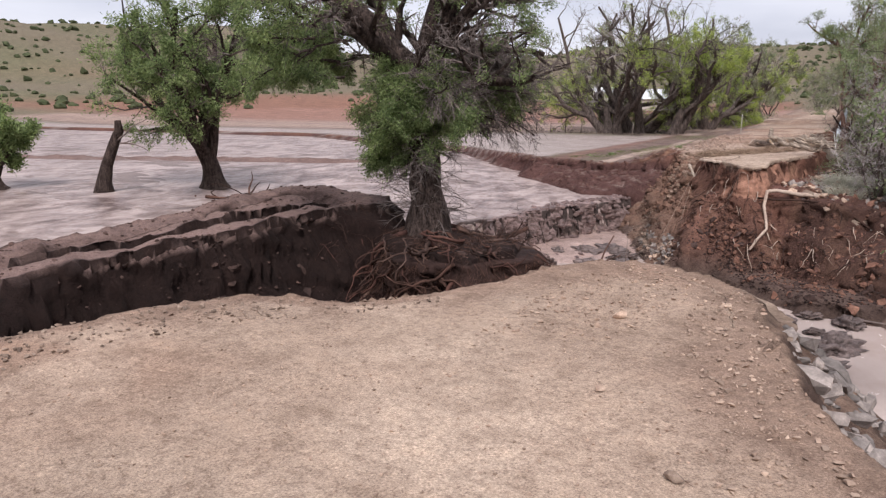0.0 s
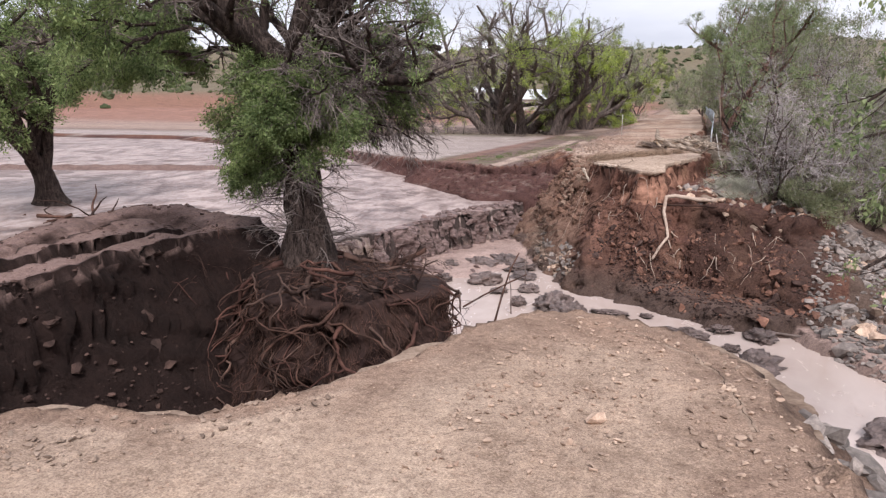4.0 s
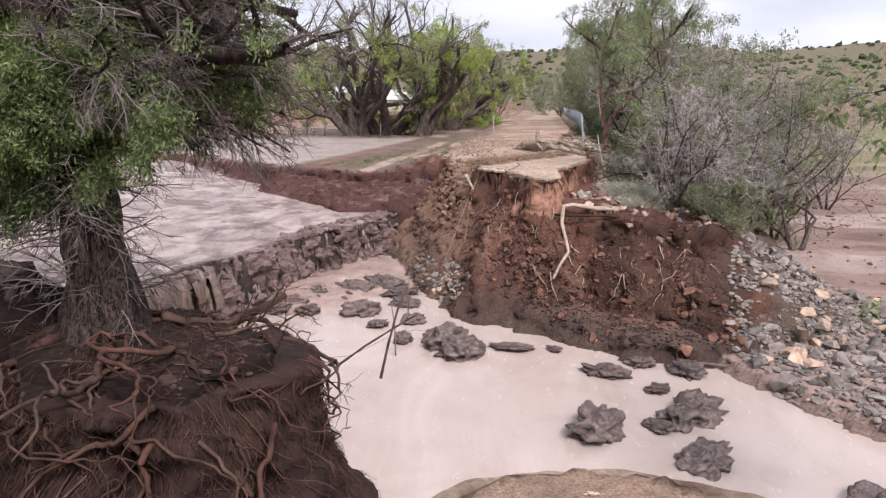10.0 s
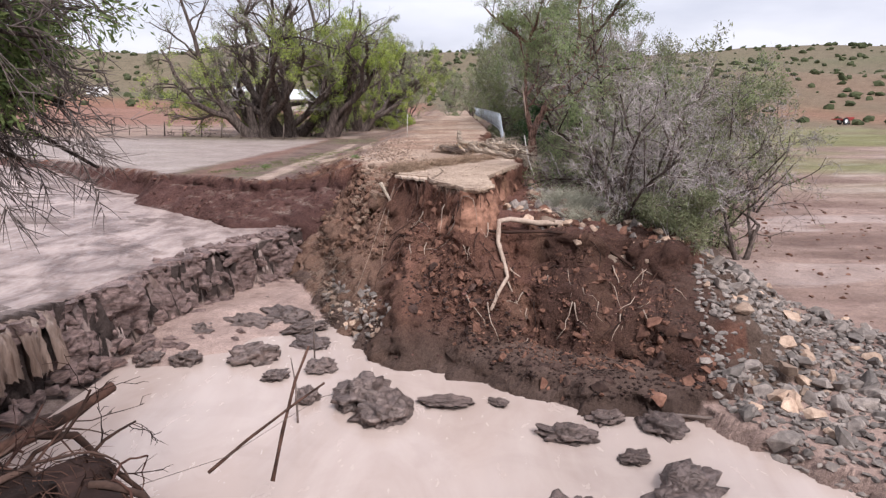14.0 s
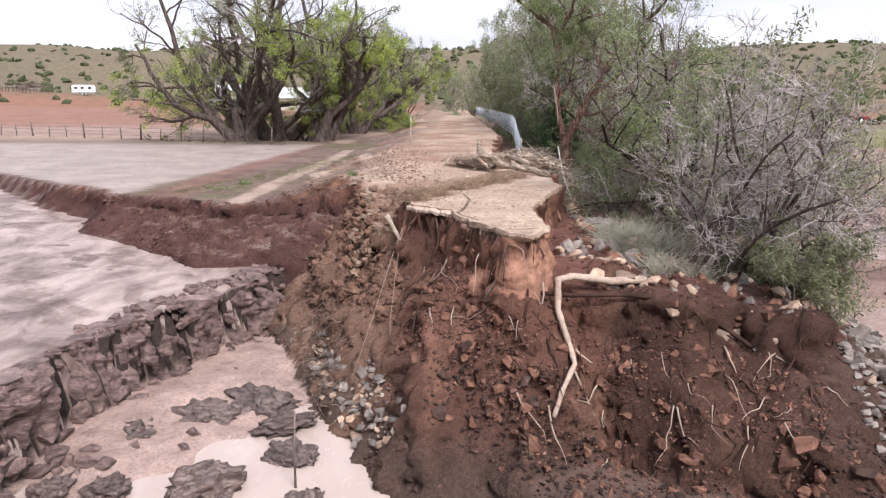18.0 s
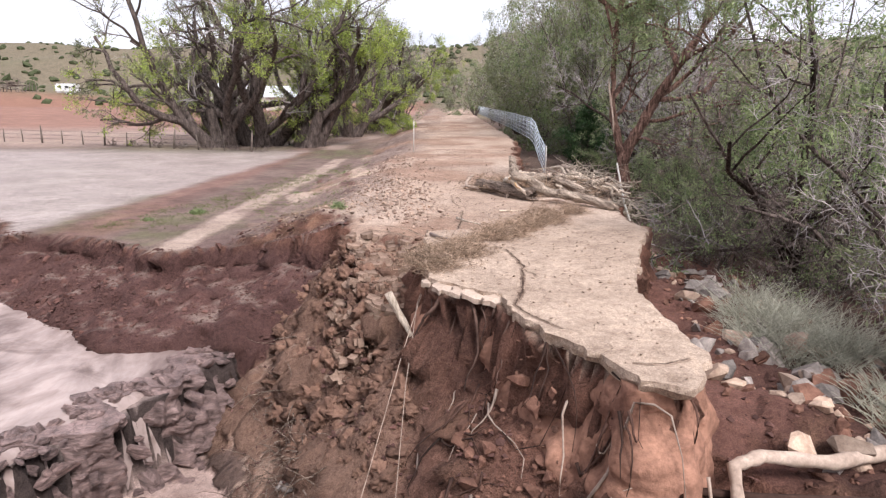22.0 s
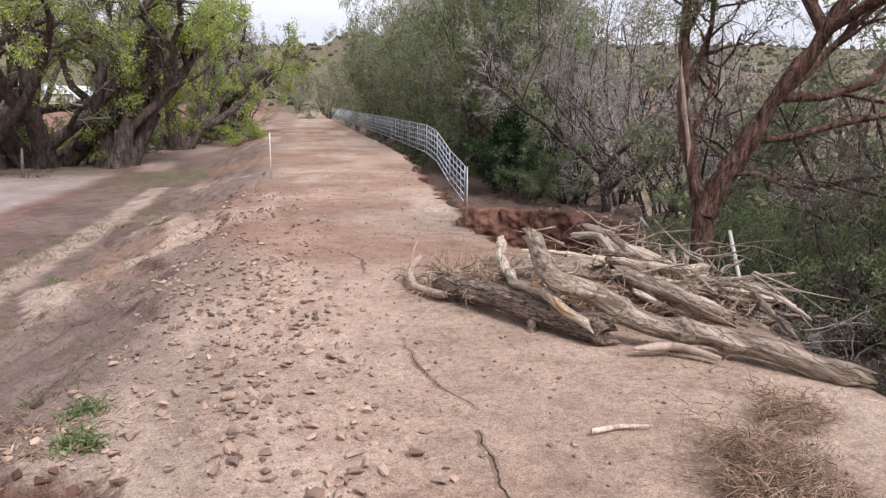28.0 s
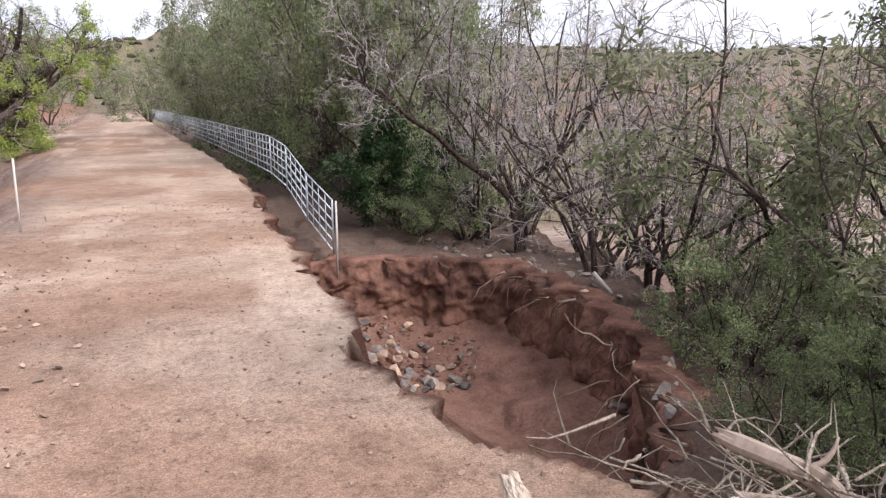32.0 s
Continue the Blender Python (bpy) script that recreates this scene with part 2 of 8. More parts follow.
M_tanstone = grain("tan_sandstone", (0.24, 0.165, 0.125), (0.45, 0.345, 0.27), 2.5, 0.9, 0.2, 0.6, 0.02, 0.35, None, 6.0, 0.3)
M_shale = grain("layered_dark_shale", (0.105, 0.066, 0.058), (0.41, 0.283, 0.256), 2.2, 0.55, 0.45, 1.0, 0.08, 0.2, (1, 1, 4), 6.0, 0.0, 0.25)
M_cottonbark = grain("furrowed_grey_brown_bark", (0.06, 0.045, 0.039), (0.24, 0.188, 0.166), 1.6, 0.95, 0.15, 1.0, 0.12, 0.1, (3, 3, 0.7), 6.0, 0.0, 0.6)
M_bark = grain("rough_dark_bark", (0.028, 0.019, 0.016), (0.15, 0.108, 0.092), 2.6, 0.95, 0.15, 1.0, 0.12, 0.1, (3, 3, 0.7), 6.0, 0.0, 0.7)
M_redbark = grain("shaggy_red_brown_bark", (0.085, 0.044, 0.034), (0.44, 0.265, 0.205), 3.0, 0.95, 0.15, 1.0, 0.12, 0.1, (4, 4, 0.7), 6.0, 0.0, 0.75)
M_fantwig = grain("pale_brown_brushwood", (0.085, 0.068, 0.062), (0.27, 0.225, 0.21), 1.5, 0.95, 0.15, 0.4, 0.01, 0.15, None, 6.0, 0.4)
M_greytwig = grain("grey_dead_twig", (0.21, 0.185, 0.18), (0.52, 0.47, 0.46), 1.5, 0.95, 0.15, 0.4, 0.01, 0.15, None, 6.0, 0.3)
M_browntwig = grain("brown_dead_twig", (0.085, 0.067, 0.06), (0.27, 0.215, 0.195), 1.5, 0.95, 0.15, 0.4, 0.01, 0.15, None, 6.0, 0.4)
# Root colour kept near black to hold the shade under the undercut tree.
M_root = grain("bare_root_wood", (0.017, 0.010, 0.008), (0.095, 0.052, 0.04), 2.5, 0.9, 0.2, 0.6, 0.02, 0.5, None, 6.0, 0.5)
M_paleroot = grain("pale_peeled_root", (0.26, 0.19, 0.15), (0.48, 0.38, 0.31), 3.0, 0.8, 0.2, 0.6, 0.02, 0.15)
M_drift = grain("weathered_driftwood", (0.44, 0.345, 0.265), (0.82, 0.70, 0.58), 2.4, 0.9, 0.15, 1.0, 0.03, 0.3, (5, 5, 0.6), 6.0, 0.0, 0.35)
M_driftbark = grain("driftwood_with_bark", (0.13, 0.093, 0.074), (0.40, 0.305, 0.245), 2.6, 0.95, 0.15, 1.0, 0.05, 0.2, (4, 4, 0.8), 6.0, 0.0, 0.75)
M_heartwood = grain("torn_orange_heartwood", (0.36, 0.20, 0.09), (0.62, 0.44, 0.27), 4.0, 0.8, 0.2, 0.7, 0.02, 0.1)
M_straw = grain("dry_brown_straw", (0.20, 0.135, 0.095), (0.46, 0.34, 0.25), 3.0, 0.95, 0.1, 0.3, 0.01, 0.1, None, 6.0, 0.45)
M_driftmix = grain("half_peeled_driftwood", (0.19, 0.137, 0.105), (0.74, 0.60, 0.475), 2.2, 0.9, 0.15, 1.0, 0.05, 0.25, (4, 4, 0.6), 7.0, 0.0, 0.45)
M_leaf = leaf_material("green_leaves", (0.105, 0.145, 0.066), (0.37, 0.435, 0.23), 0.5)
M_featherleaf = leaf_material("feathery_dark_green_leaves", (0.08, 0.125, 0.045), (0.36, 0.44, 0.20), 0.5)
M_lime = leaf_material("fresh_yellow_green_leaves", (0.22, 0.29, 0.065), (0.54, 0.62, 0.19), 0.5)
M_greyleaf = leaf_material("grey_green_leaves", (0.14, 0.155, 0.09), (0.33, 0.345, 0.22), 0.45)
M_darkleaf = leaf_material("dark_evergreen_leaves", (0.014, 0.035, 0.012), (0.045, 0.085, 0.03))
M_galv = grain("galvanised_steel_tube", (0.38, 0.43, 0.48), (0.56, 0.61, 0.66), 3.0, 0.45, 0.5, 0.1, 0.005, 0.08)
M_pale = grain("pale_weathered_pole", (0.45, 0.42, 0.38), (0.66, 0.62, 0.58), 3.0, 0.7, 0.3, 0.2, 0.005, 0.1)
M_post = grain("grey_fence_post_wood", (0.10, 0.08, 0.07), (0.22, 0.18, 0.155), 3.0, 0.95, 0.15, 0.6, 0.02, 0.2)
M_scrub = grain("dark_hill_scrub", (0.035, 0.045, 0.022), (0.085, 0.095, 0.05), 0.5, 0.95, 0.1, 0.8, 0.2, 0.3)
M_white = grain("white_painted_metal", (0.66, 0.66, 0.66), (0.80, 0.80, 0.80), 0.6, 0.5, 0.4, 0.1, 0.005, 0.03)


# ---- shape helpers ----
def thing(name, label, category, group="", kind="", at=(0, 0, 0)):
    ob = tagged(new(name), label, category, group, kind)
    ob.location = at
    return ob


def mesh_object(name, verts, faces, mat, parent=None, label="", smooth=False):
    me = bpy.data.meshes.new(name)
    me.from_pydata([tuple(v) for v in verts] if not isinstance(verts, np.ndarray) else verts.tolist(), [], faces if not isinstance(faces, np.ndarray) else faces.tolist())
    me.materials.append(mat)
    if smooth:
        me.polygons.foreach_set("use_smooth", np.ones(len(me.polygons), bool))
    ob = new(name, me)
    if parent is not None:
        ob.parent = parent
    if label:
        ob["label"] = label
    return ob


def hash2(ix, iy, seed):
    v = np.sin(ix * 127.1 + iy * 311.7 + seed * 74.7) * 43758.5453
    return v - np.floor(v)


def vnoise(x, y, seed=0):
    """Smooth value noise from -1 to 1."""
    ix, iy = np.floor(x), np.floor(y)
    fx, fy = x - ix, y - iy
    fx, fy = fx * fx * (3 - 2 * fx), fy * fy * (3 - 2 * fy)
    a, b = hash2(ix, iy, seed), hash2(ix + 1, iy, seed)
    c, d = hash2(ix, iy + 1, seed), hash2(ix + 1, iy + 1, seed)
    return 2 * ((a * (1 - fx) + b * fx) * (1 - fy) + (c * (1 - fx) + d * fx) * fy) - 1


def fbm(x, y, scale, octaves=4, seed=0, gain=0.5):
    total, amp, norm = 0.0, 1.0, 0.0
    for k in range(octaves):
        total = total + amp * vnoise(x / scale + 13.7 * k, y / scale - 7.3 * k, seed + k)
        norm += amp
        amp, scale = amp * gain, scale / 2.03
    return total / norm


def outside(poly, x, y):
    """Signed distance to a closed outline, negative within."""
    px = np.array([p[0] for p in poly], float)
    py = np.array([p[1] for p in poly], float)
    best = np.full(np.shape(x), 1e18)
    inside = np.zeros(np.shape(x), bool)
    for k in range(len(poly)):
        ax, ay, bx, by = px[k - 1], py[k - 1], px[k], py[k]
        ex, ey = bx - ax, by - ay
        s = np.clip(((x - ax) * ex + (y - ay) * ey) / (ex * ex + ey * ey + 1e-12), 0, 1)
        best = np.minimum(best, (x - ax - s * ex) ** 2 + (y - ay - s * ey) ** 2)
        cross = (ay > y) != (by > y)
        with np.errstate(divide="ignore", invalid="ignore"):
            inside ^= cross & (x < (bx - ax) * (y - ay) / (by - ay + 1e-15) + ax)
    d = np.sqrt(best)
    return np.where(inside, -d, d)


def smooth(a, b, v):
    s = np.clip((v - a) / (b - a), 0, 1)
    return s * s * (3 - 2 * s)


# ---- the plan ----
SOUTH_ROAD = [(-14, -14), (-8.5, -3), (-6.2, 1.7), (-5.7, 3.6), (-5.0, 5.0), (-4.1, 5.1), (-3.3, 5.5), (-2.4, 6.7), (-1.9, 7.9), (-1.35, 9.3),
              (-0.95, 10.1), (0.2, 10.3), (1.3, 9.8), (1.9, 9.0), (2.2, 7.6), (2.7, 5.4), (3.7, 3.4), (7.5, -3), (13, -14)]
NORTH_ROAD = [(-4.4, 37.1), (-3.4, 36.4), (-3.1, 35.3), (-2.7, 34.4), (-2.2, 33.7), (-1.9, 32.9), (-1.4, 32.7), (-0.95, 33.7), (-1.15, 35.1),
              (-1.2, 36.5), (-0.9, 38), (-0.2, 40.7), (0.4, 42.3), (0.55, 45.4), (0.6, 47.5), (0.3, 50), (-0.6, 52.2), (-1.5, 53.6), (-1.75, 55),
              (-1.5, 57), (-1.4, 61), (-1.35, 66), (-0.9, 72), (-0.5, 82), (-0.9, 97), (-2.6, 150), (-5, 230), (-14, 230), (-11.2, 120), (-8.9, 95), (-7.7, 72),
              (-7.6, 60), (-7.4, 50), (-7.0, 44), (-6.8, 42.0), (-6.4, 41.4), (-5.7, 41.8), (-4.9, 41.3), (-4.7, 40.4), (-4.7, 38.6)]
SHOULDER = [(-7.0, 43.6), (-6.6, 43.6), (-6.9, 60), (-7.2, 75), (-8.6, 95), (-10.8, 120), (-13.6, 230), (-14.4, 230), (-11.4, 120), (-9.1, 95), (-7.8, 72), (-7.4, 50)]
FIELD = [(-60, 70), (-38, 58), (-29.5, 54.8), (-22.5, 49.8), (-19.5, 48.2), (-18.0, 45.9), (-16.6, 46.5), (-14.6, 45.4), (-12.2, 43.9), (-10.6, 44.7),
         (-8.6, 44.3), (-7.3, 43.9), (-6.5, 43.4), (-6.5, 240), (-400, 400), (-400, 70)]
SHELF = [(-10.0, 18.6), (-12.2, 21.6), (-14.1, 24.8), (-13.4, 27.4), (-12.9, 29.5), (-12.6, 32), (-12.1, 34.2), (-11.4, 36), (-10.5, 38.6), (-9.5, 41.2), (-8.6, 45), (-8, 60), (-400, 200), (-400, -60), (-30, -40), (-17, 2), (-14, 10), (-11, 17)]
BERM = [(-10.0, 15.6), (-10.9, 13.6), (-11.3, 11.4), (-11.7, 9.0), (-12.2, 6.5), (-12.4, 4), (-13, -2), (-15, -16), (-19, -16), (-16.4, 0), (-15.6, 6), (-15.4, 9), (-15.6, 12), (-15.8, 15), (-15.2, 16.8), (-13.6, 17.4), (-11.4, 16.6), (-10.3, 16.2)]
MOUND = [(-9.6, 15.4), (-8.6, 14.2), (-7.4, 13.6), (-6.0, 13.9), (-5.3, 15.1), (-5.6, 16.5), (-7.0, 17.3), (-9.4, 17.2)]
BAR = [(-12.9, 33.5), (-12.4, 36.5), (-11.2, 38.8), (-9.4, 40.6), (-8.4, 38.6), (-8.8, 36.6), (-10.0, 34.5), (-11.5, 32.3)]
BENCH = [(-0.9, 33.4), (0.6, 33.2), (2.2, 32.4), (3.4, 32.6), (5.0, 32.2), (5.9, 34), (6.4, 38), (6.8, 48), (8.0, 60), (12, 80), (16, 120), (20, 230), (-6, 230), (-4, 120), (-3, 60), (-2.5, 42)]
PLAIN = [(4.6, 26.7), (6.2, 24.4), (8.0, 22.6), (12, 19.6), (22, 14.5), (60, 2), (500, -60), (900, 600), (20, 600), (4, 60), (2, 32)]
TOE = [(-9.4, 39.8), (-7.9, 37.4), (-5.9, 34.6), (-4.4, 32.0), (-2.4, 30.9), (-0.2, 29.0), (1.7, 27.7), (3.5, 27.4), (5.2, 27.6), (5.5, 33), (-4, 39), (-8, 44)]
WASHOUT = [(-1.75, 54.3), (-1.9, 55.2), (-1.6, 57.2), (-1.5, 61), (-1.3, 64.5), (-0.9, 67.5), (0.9, 68), (3.2, 66.8), (5.2, 65.4), (5.4, 62), (4.4, 58), (2.2, 54.8), (0.2, 53.6)]

SLUMP = [(-6.7, 42.0), (-5.0, 41.8), (-4.6, 40.2), (-4.7, 38.7), (-5.6, 38.9), (-6.3, 40.2)]

POOL_Z, LIP_Z = -4.2, -1.95


def layer(poly, top, x, y, cliff, cliff_run, talus, rough=0.25, scale=0.9, seed=0):
    """A flat top, a steep drop at its outline, then a slope of loose earth."""
    d = outside(poly, x, y) + rough * fbm(x, y, scale, 4, seed)
    out = np.maximum(d, 0)
    drop = cliff * smooth(0, cliff_run, out) + talus * np.maximum(out - cliff_run * 0.6, 0)
    return top - drop, d


def flow_level(x, y):
    """The surface of the spread flood water on the west side, falling towards the lip."""
    return LIP_Z + np.clip(0.075 * (-12.5 - x), 0, 1.35) + np.clip(0.004 * (y - 45), 0, 0.2)


def height(x, y):
    """Ground height and the soil weights at points of the plan."""
    x, y = np.asarray(x, float), np.asarray(y, float)
    n1, n2, n3 = fbm(x, y, 3.0, 4, 3), fbm(x, y, 0.8, 4, 9), fbm(x, y, 14.0, 3, 21)
    far = np.hypot(x + 5, y - 30)
    z = np.full(x.shape, POOL_Z - 0.35) + 0.25 * n1
    z = z + 1.6 * smooth(45, 90, x) + 2.2 * smooth(0, 60, -y - 20)
    kind = np.zeros(x.shape, int)

    def lay(h, k, noisy):
        nonlocal z, kind
        h = h + noisy
        kind = np.where(h > z, k, kind)
        z = np.maximum(z, h)

    h, d = layer(PLAIN, -3.85, x, y, 0.5, 0.6, 0.5, 0.5, 2.0, 5)
    lay(h + 0.012 * np.maximum(y - 60, 0) + 0.004 * np.maximum(far - 60, 0), 1, 0.10 * n1 + 0.05 * n2)
    shelf, d_shelf = layer(SHELF, 0, x, y, 2.0, 0.3, 0.5, 0.25, 1.3, 8)
    lay(np.where(d_shelf < 0, flow_level(x, y) - 0.15 + 0.20 * fbm(x * 0.6 + y * 0.5, y, 5.0, 4, 33) + 0.11 * fbm(x * 0.35 - y * 0.1, y + 0.3 * x, 0.9, 3, 35), LIP_Z - 0.12 + shelf), 2, 0.10 * n1 + 0.07 * n2 + 0.10 * np.abs(n2) * (d_shelf > -0.4))
    h, d = layer(TOE, -3.55, x, y, 0.3, 0.6, 0.7, 0.5, 1.0, 12)
    lay(h, 3, 0.25 * n2)
    h, d = layer(BAR, -3.78, x, y, 0.12, 0.8, 0.17, 0.6, 1.4, 13)
    lay(h, 11, 0.10 * n1 + 0.09 * n2)
    h, d = layer(FIELD, 0, x, y, 0.5, 0.3, 0.95, 0.45, 2.6, 14)
    h = h + 0.5 * np.maximum(d, 0) * smooth(-19, -16, x) * smooth(3.6, 2.6, d)
    d_field = d
    lay(h - 0.10 + 0.0035 * np.maximum(y - 60, 0), 4, 0.06 * n1 + 0.03 * n2 + (0.28 * n2 + 0.22 * n1) * smooth(0.0, 0.6, d))
    h, d = layer(SHOULDER, 0.72, x, y, 0.0, 0.1, 0.30, 0.3, 1.2, 15)
    lay(np.where((x < -6) & (d_field < 0.1), h, -9), 4, 0.05 * n2)
    h, d = layer(BENCH, -0.42, x, y, 0.7, 0.5, 0.56, 0.6, 1.5, 17)
    lay(h - 0.08 * np.maximum(x - 1.5, 0) - 0.4 * np.maximum(d, 0) * smooth(4.2, 2.2, x) - 0.008 * np.maximum(y - 60, 0), 5, 0.30 * n1 + 0.30 * n2)
    h, d = layer(BERM, 0.30, x, y, 1.5, 0.6, 1.7, 0.35, 2.6, 19)
    ridge = 0.30 * smooth(0.15, 0.6, np.mod(outside(BERM, x, y) * 0.62 + 0.22 * n1, 1.0)) - 0.16 + 0.12 * n1 + 0.10 * n2
    lay(h + np.where(d < 0, ridge, 0) + 0.045 * np.clip(y - 8, -10, 12), 6, 0.16 * n1 + 0.10 * n2)
    strand = np.abs(y - 36 - 0.35 * (x + 46) + 0.8 * n1) * 0.94
    lay(np.where(x < -26, flow_level(x, y) + 0.30 - 0.35 * strand - 0.25 * smooth(-34, -27, x), -9), 6, 0.05 * n2)
    h, d = layer(MOUND, -0.25, x, y, 2.2, 0.4, 1.7, 0.5, 1.0, 22)
    lay(h + 0.5 * np.exp(-((x + 8.1) ** 2 + (y - 15.4) ** 2) / 1.6), 6, 0.22 * n2 + 0.1 * n1)
    h, d_south = layer(SOUTH_ROAD, 1.0, x, y, 1.5, 0.5, 1.25, 0.22, 0.7, 24)
    east = smooth(-0.3, 0.6, x - 2.0 - 0.3 * np.maximum(6 - y, 0)) * smooth(10.5, 9, y)
    h = h + east * (0.35 * np.maximum(d_south, 0) + 1.1 * smooth(0, 0.5, d_south))
    lay(h, 7, 0.05 * n1 + np.where(d_south > 0, 0.16 * n2, 0.012 * n2))
    h, d_north = layer(NORTH_ROAD, 0.9, x, y, 1.1, 0.35, 1.02, 0.14, 1.5, 26)
    h = h - 0.13 * smooth(42.5, 41.5, y) - 0.25 * np.maximum(d_north, 0) * smooth(-4, -2, x)
    verge = smooth(-5.6, -6.6, x) * smooth(43.4, 45.0, y)
    h = h + verge * (1.1 * smooth(0, 0.35, d_north) + 0.72 * np.maximum(d_north - 0.2, 0))
    flute = fbm(x, y * 0.28, 0.75, 4, 28) + 0.5 * fbm(x, y * 0.4, 2.2, 2, 30)
    corner = smooth(38.5, 34.0, y) * smooth(-2.4, -6.2, x)
    h = h - 0.24 * np.maximum(d_north - 0.3, 0) * corner
    spur = fbm(x * 0.35, y, 1.1, 4, 32)
    h = h + (0.55 * flute * (1 - corner) + 0.45 * spur * corner) * smooth(0.7, 1.8, d_north) * (1 - verge)
    lay(h, 8, np.where(d_north > 0, 0.22 * n2 * smooth(0, 0.5, d_north) + 0.3 * n1, 0.03 * n1 + 0.012 * n2))
    h, d = layer(SLUMP, 0.66, x, y, 0.25, 0.3, 1.3, 0.3, 0.6, 34)
    lay(h - 0.30 * np.clip(41.6 - y, 0, 3.2), 8, 0.16 * n2)
    gone = -outside(WASHOUT, x, y) + 0.4 * fbm(x, y, 1.0, 4, 31)
    bottom = 0.45 - 1.75 * smooth(0, 0.35, gone) - 0.35 * np.clip(gone - 0.3, 0, 1.9) - 0.85 * smooth(-0.8, 2.6, x) + 0.55 * np.exp(-((x - 0.2) ** 2 + (y - 58.6) ** 2) / 1.8) + 0.16 * n2
    cut = (gone > 0) & (bottom < z)
    z = np.where(cut, bottom, z)
    kind = np.where(cut, 9, kind)
    # distant hills
    az = np.arctan2(x + 5, y - 30)
    n5 = fbm(x, y, 150.0, 3, 29)
    rim = 47 + 26 * smooth(-0.35, -1.1, az) - 6 * smooth(0, 0.6, az)
    hill = rim * smooth(150, 680, far + 60 * n5) + 12 * n5 * smooth(170, 500, far)
    z = z + hill
    kind = np.where(far > 170, 10, kind)
    return z, kind, d_south, d_north


GRID = {}


def surface(x, y):
    """Height of the built ground sheet at points of the plan."""
    gx, gy, Z = GRID["x"], GRID["y"], GRID["z"]
    x, y = np.asarray(x, float), np.asarray(y, float)
    i = np.clip(np.searchsorted(gx, x) - 1, 0, len(gx) - 2)
    j = np.clip(np.searchsorted(gy, y) - 1, 0, len(gy) - 2)
    u, v = (x - gx[i]) / (gx[i + 1] - gx[i]), (y - gy[j]) / (gy[j + 1] - gy[j])
    return (Z[j, i] * (1 - u) + Z[j, i + 1] * u) * (1 - v) + (Z[j + 1, i] * (1 - u) + Z[j + 1, i + 1] * u) * v


def ground_z(x, y):
    return float(surface(x, y))


def graded(lo, hi, step, ends, ratio):
    """Evenly spaced lines from lo to hi, then ever wider ones out to the ends."""
    mid = list(np.arange(lo, hi, step))
    left, s, v = [], step, lo
    while v > ends[0]:
        s *= ratio
        v -= s
        left.append(v)
    right, s, v = [], step, mid[-1]
    while v < ends[1]:
        s *= ratio
        v += s
        right.append(v)
    return np.array(left[::-1] + mid + right)


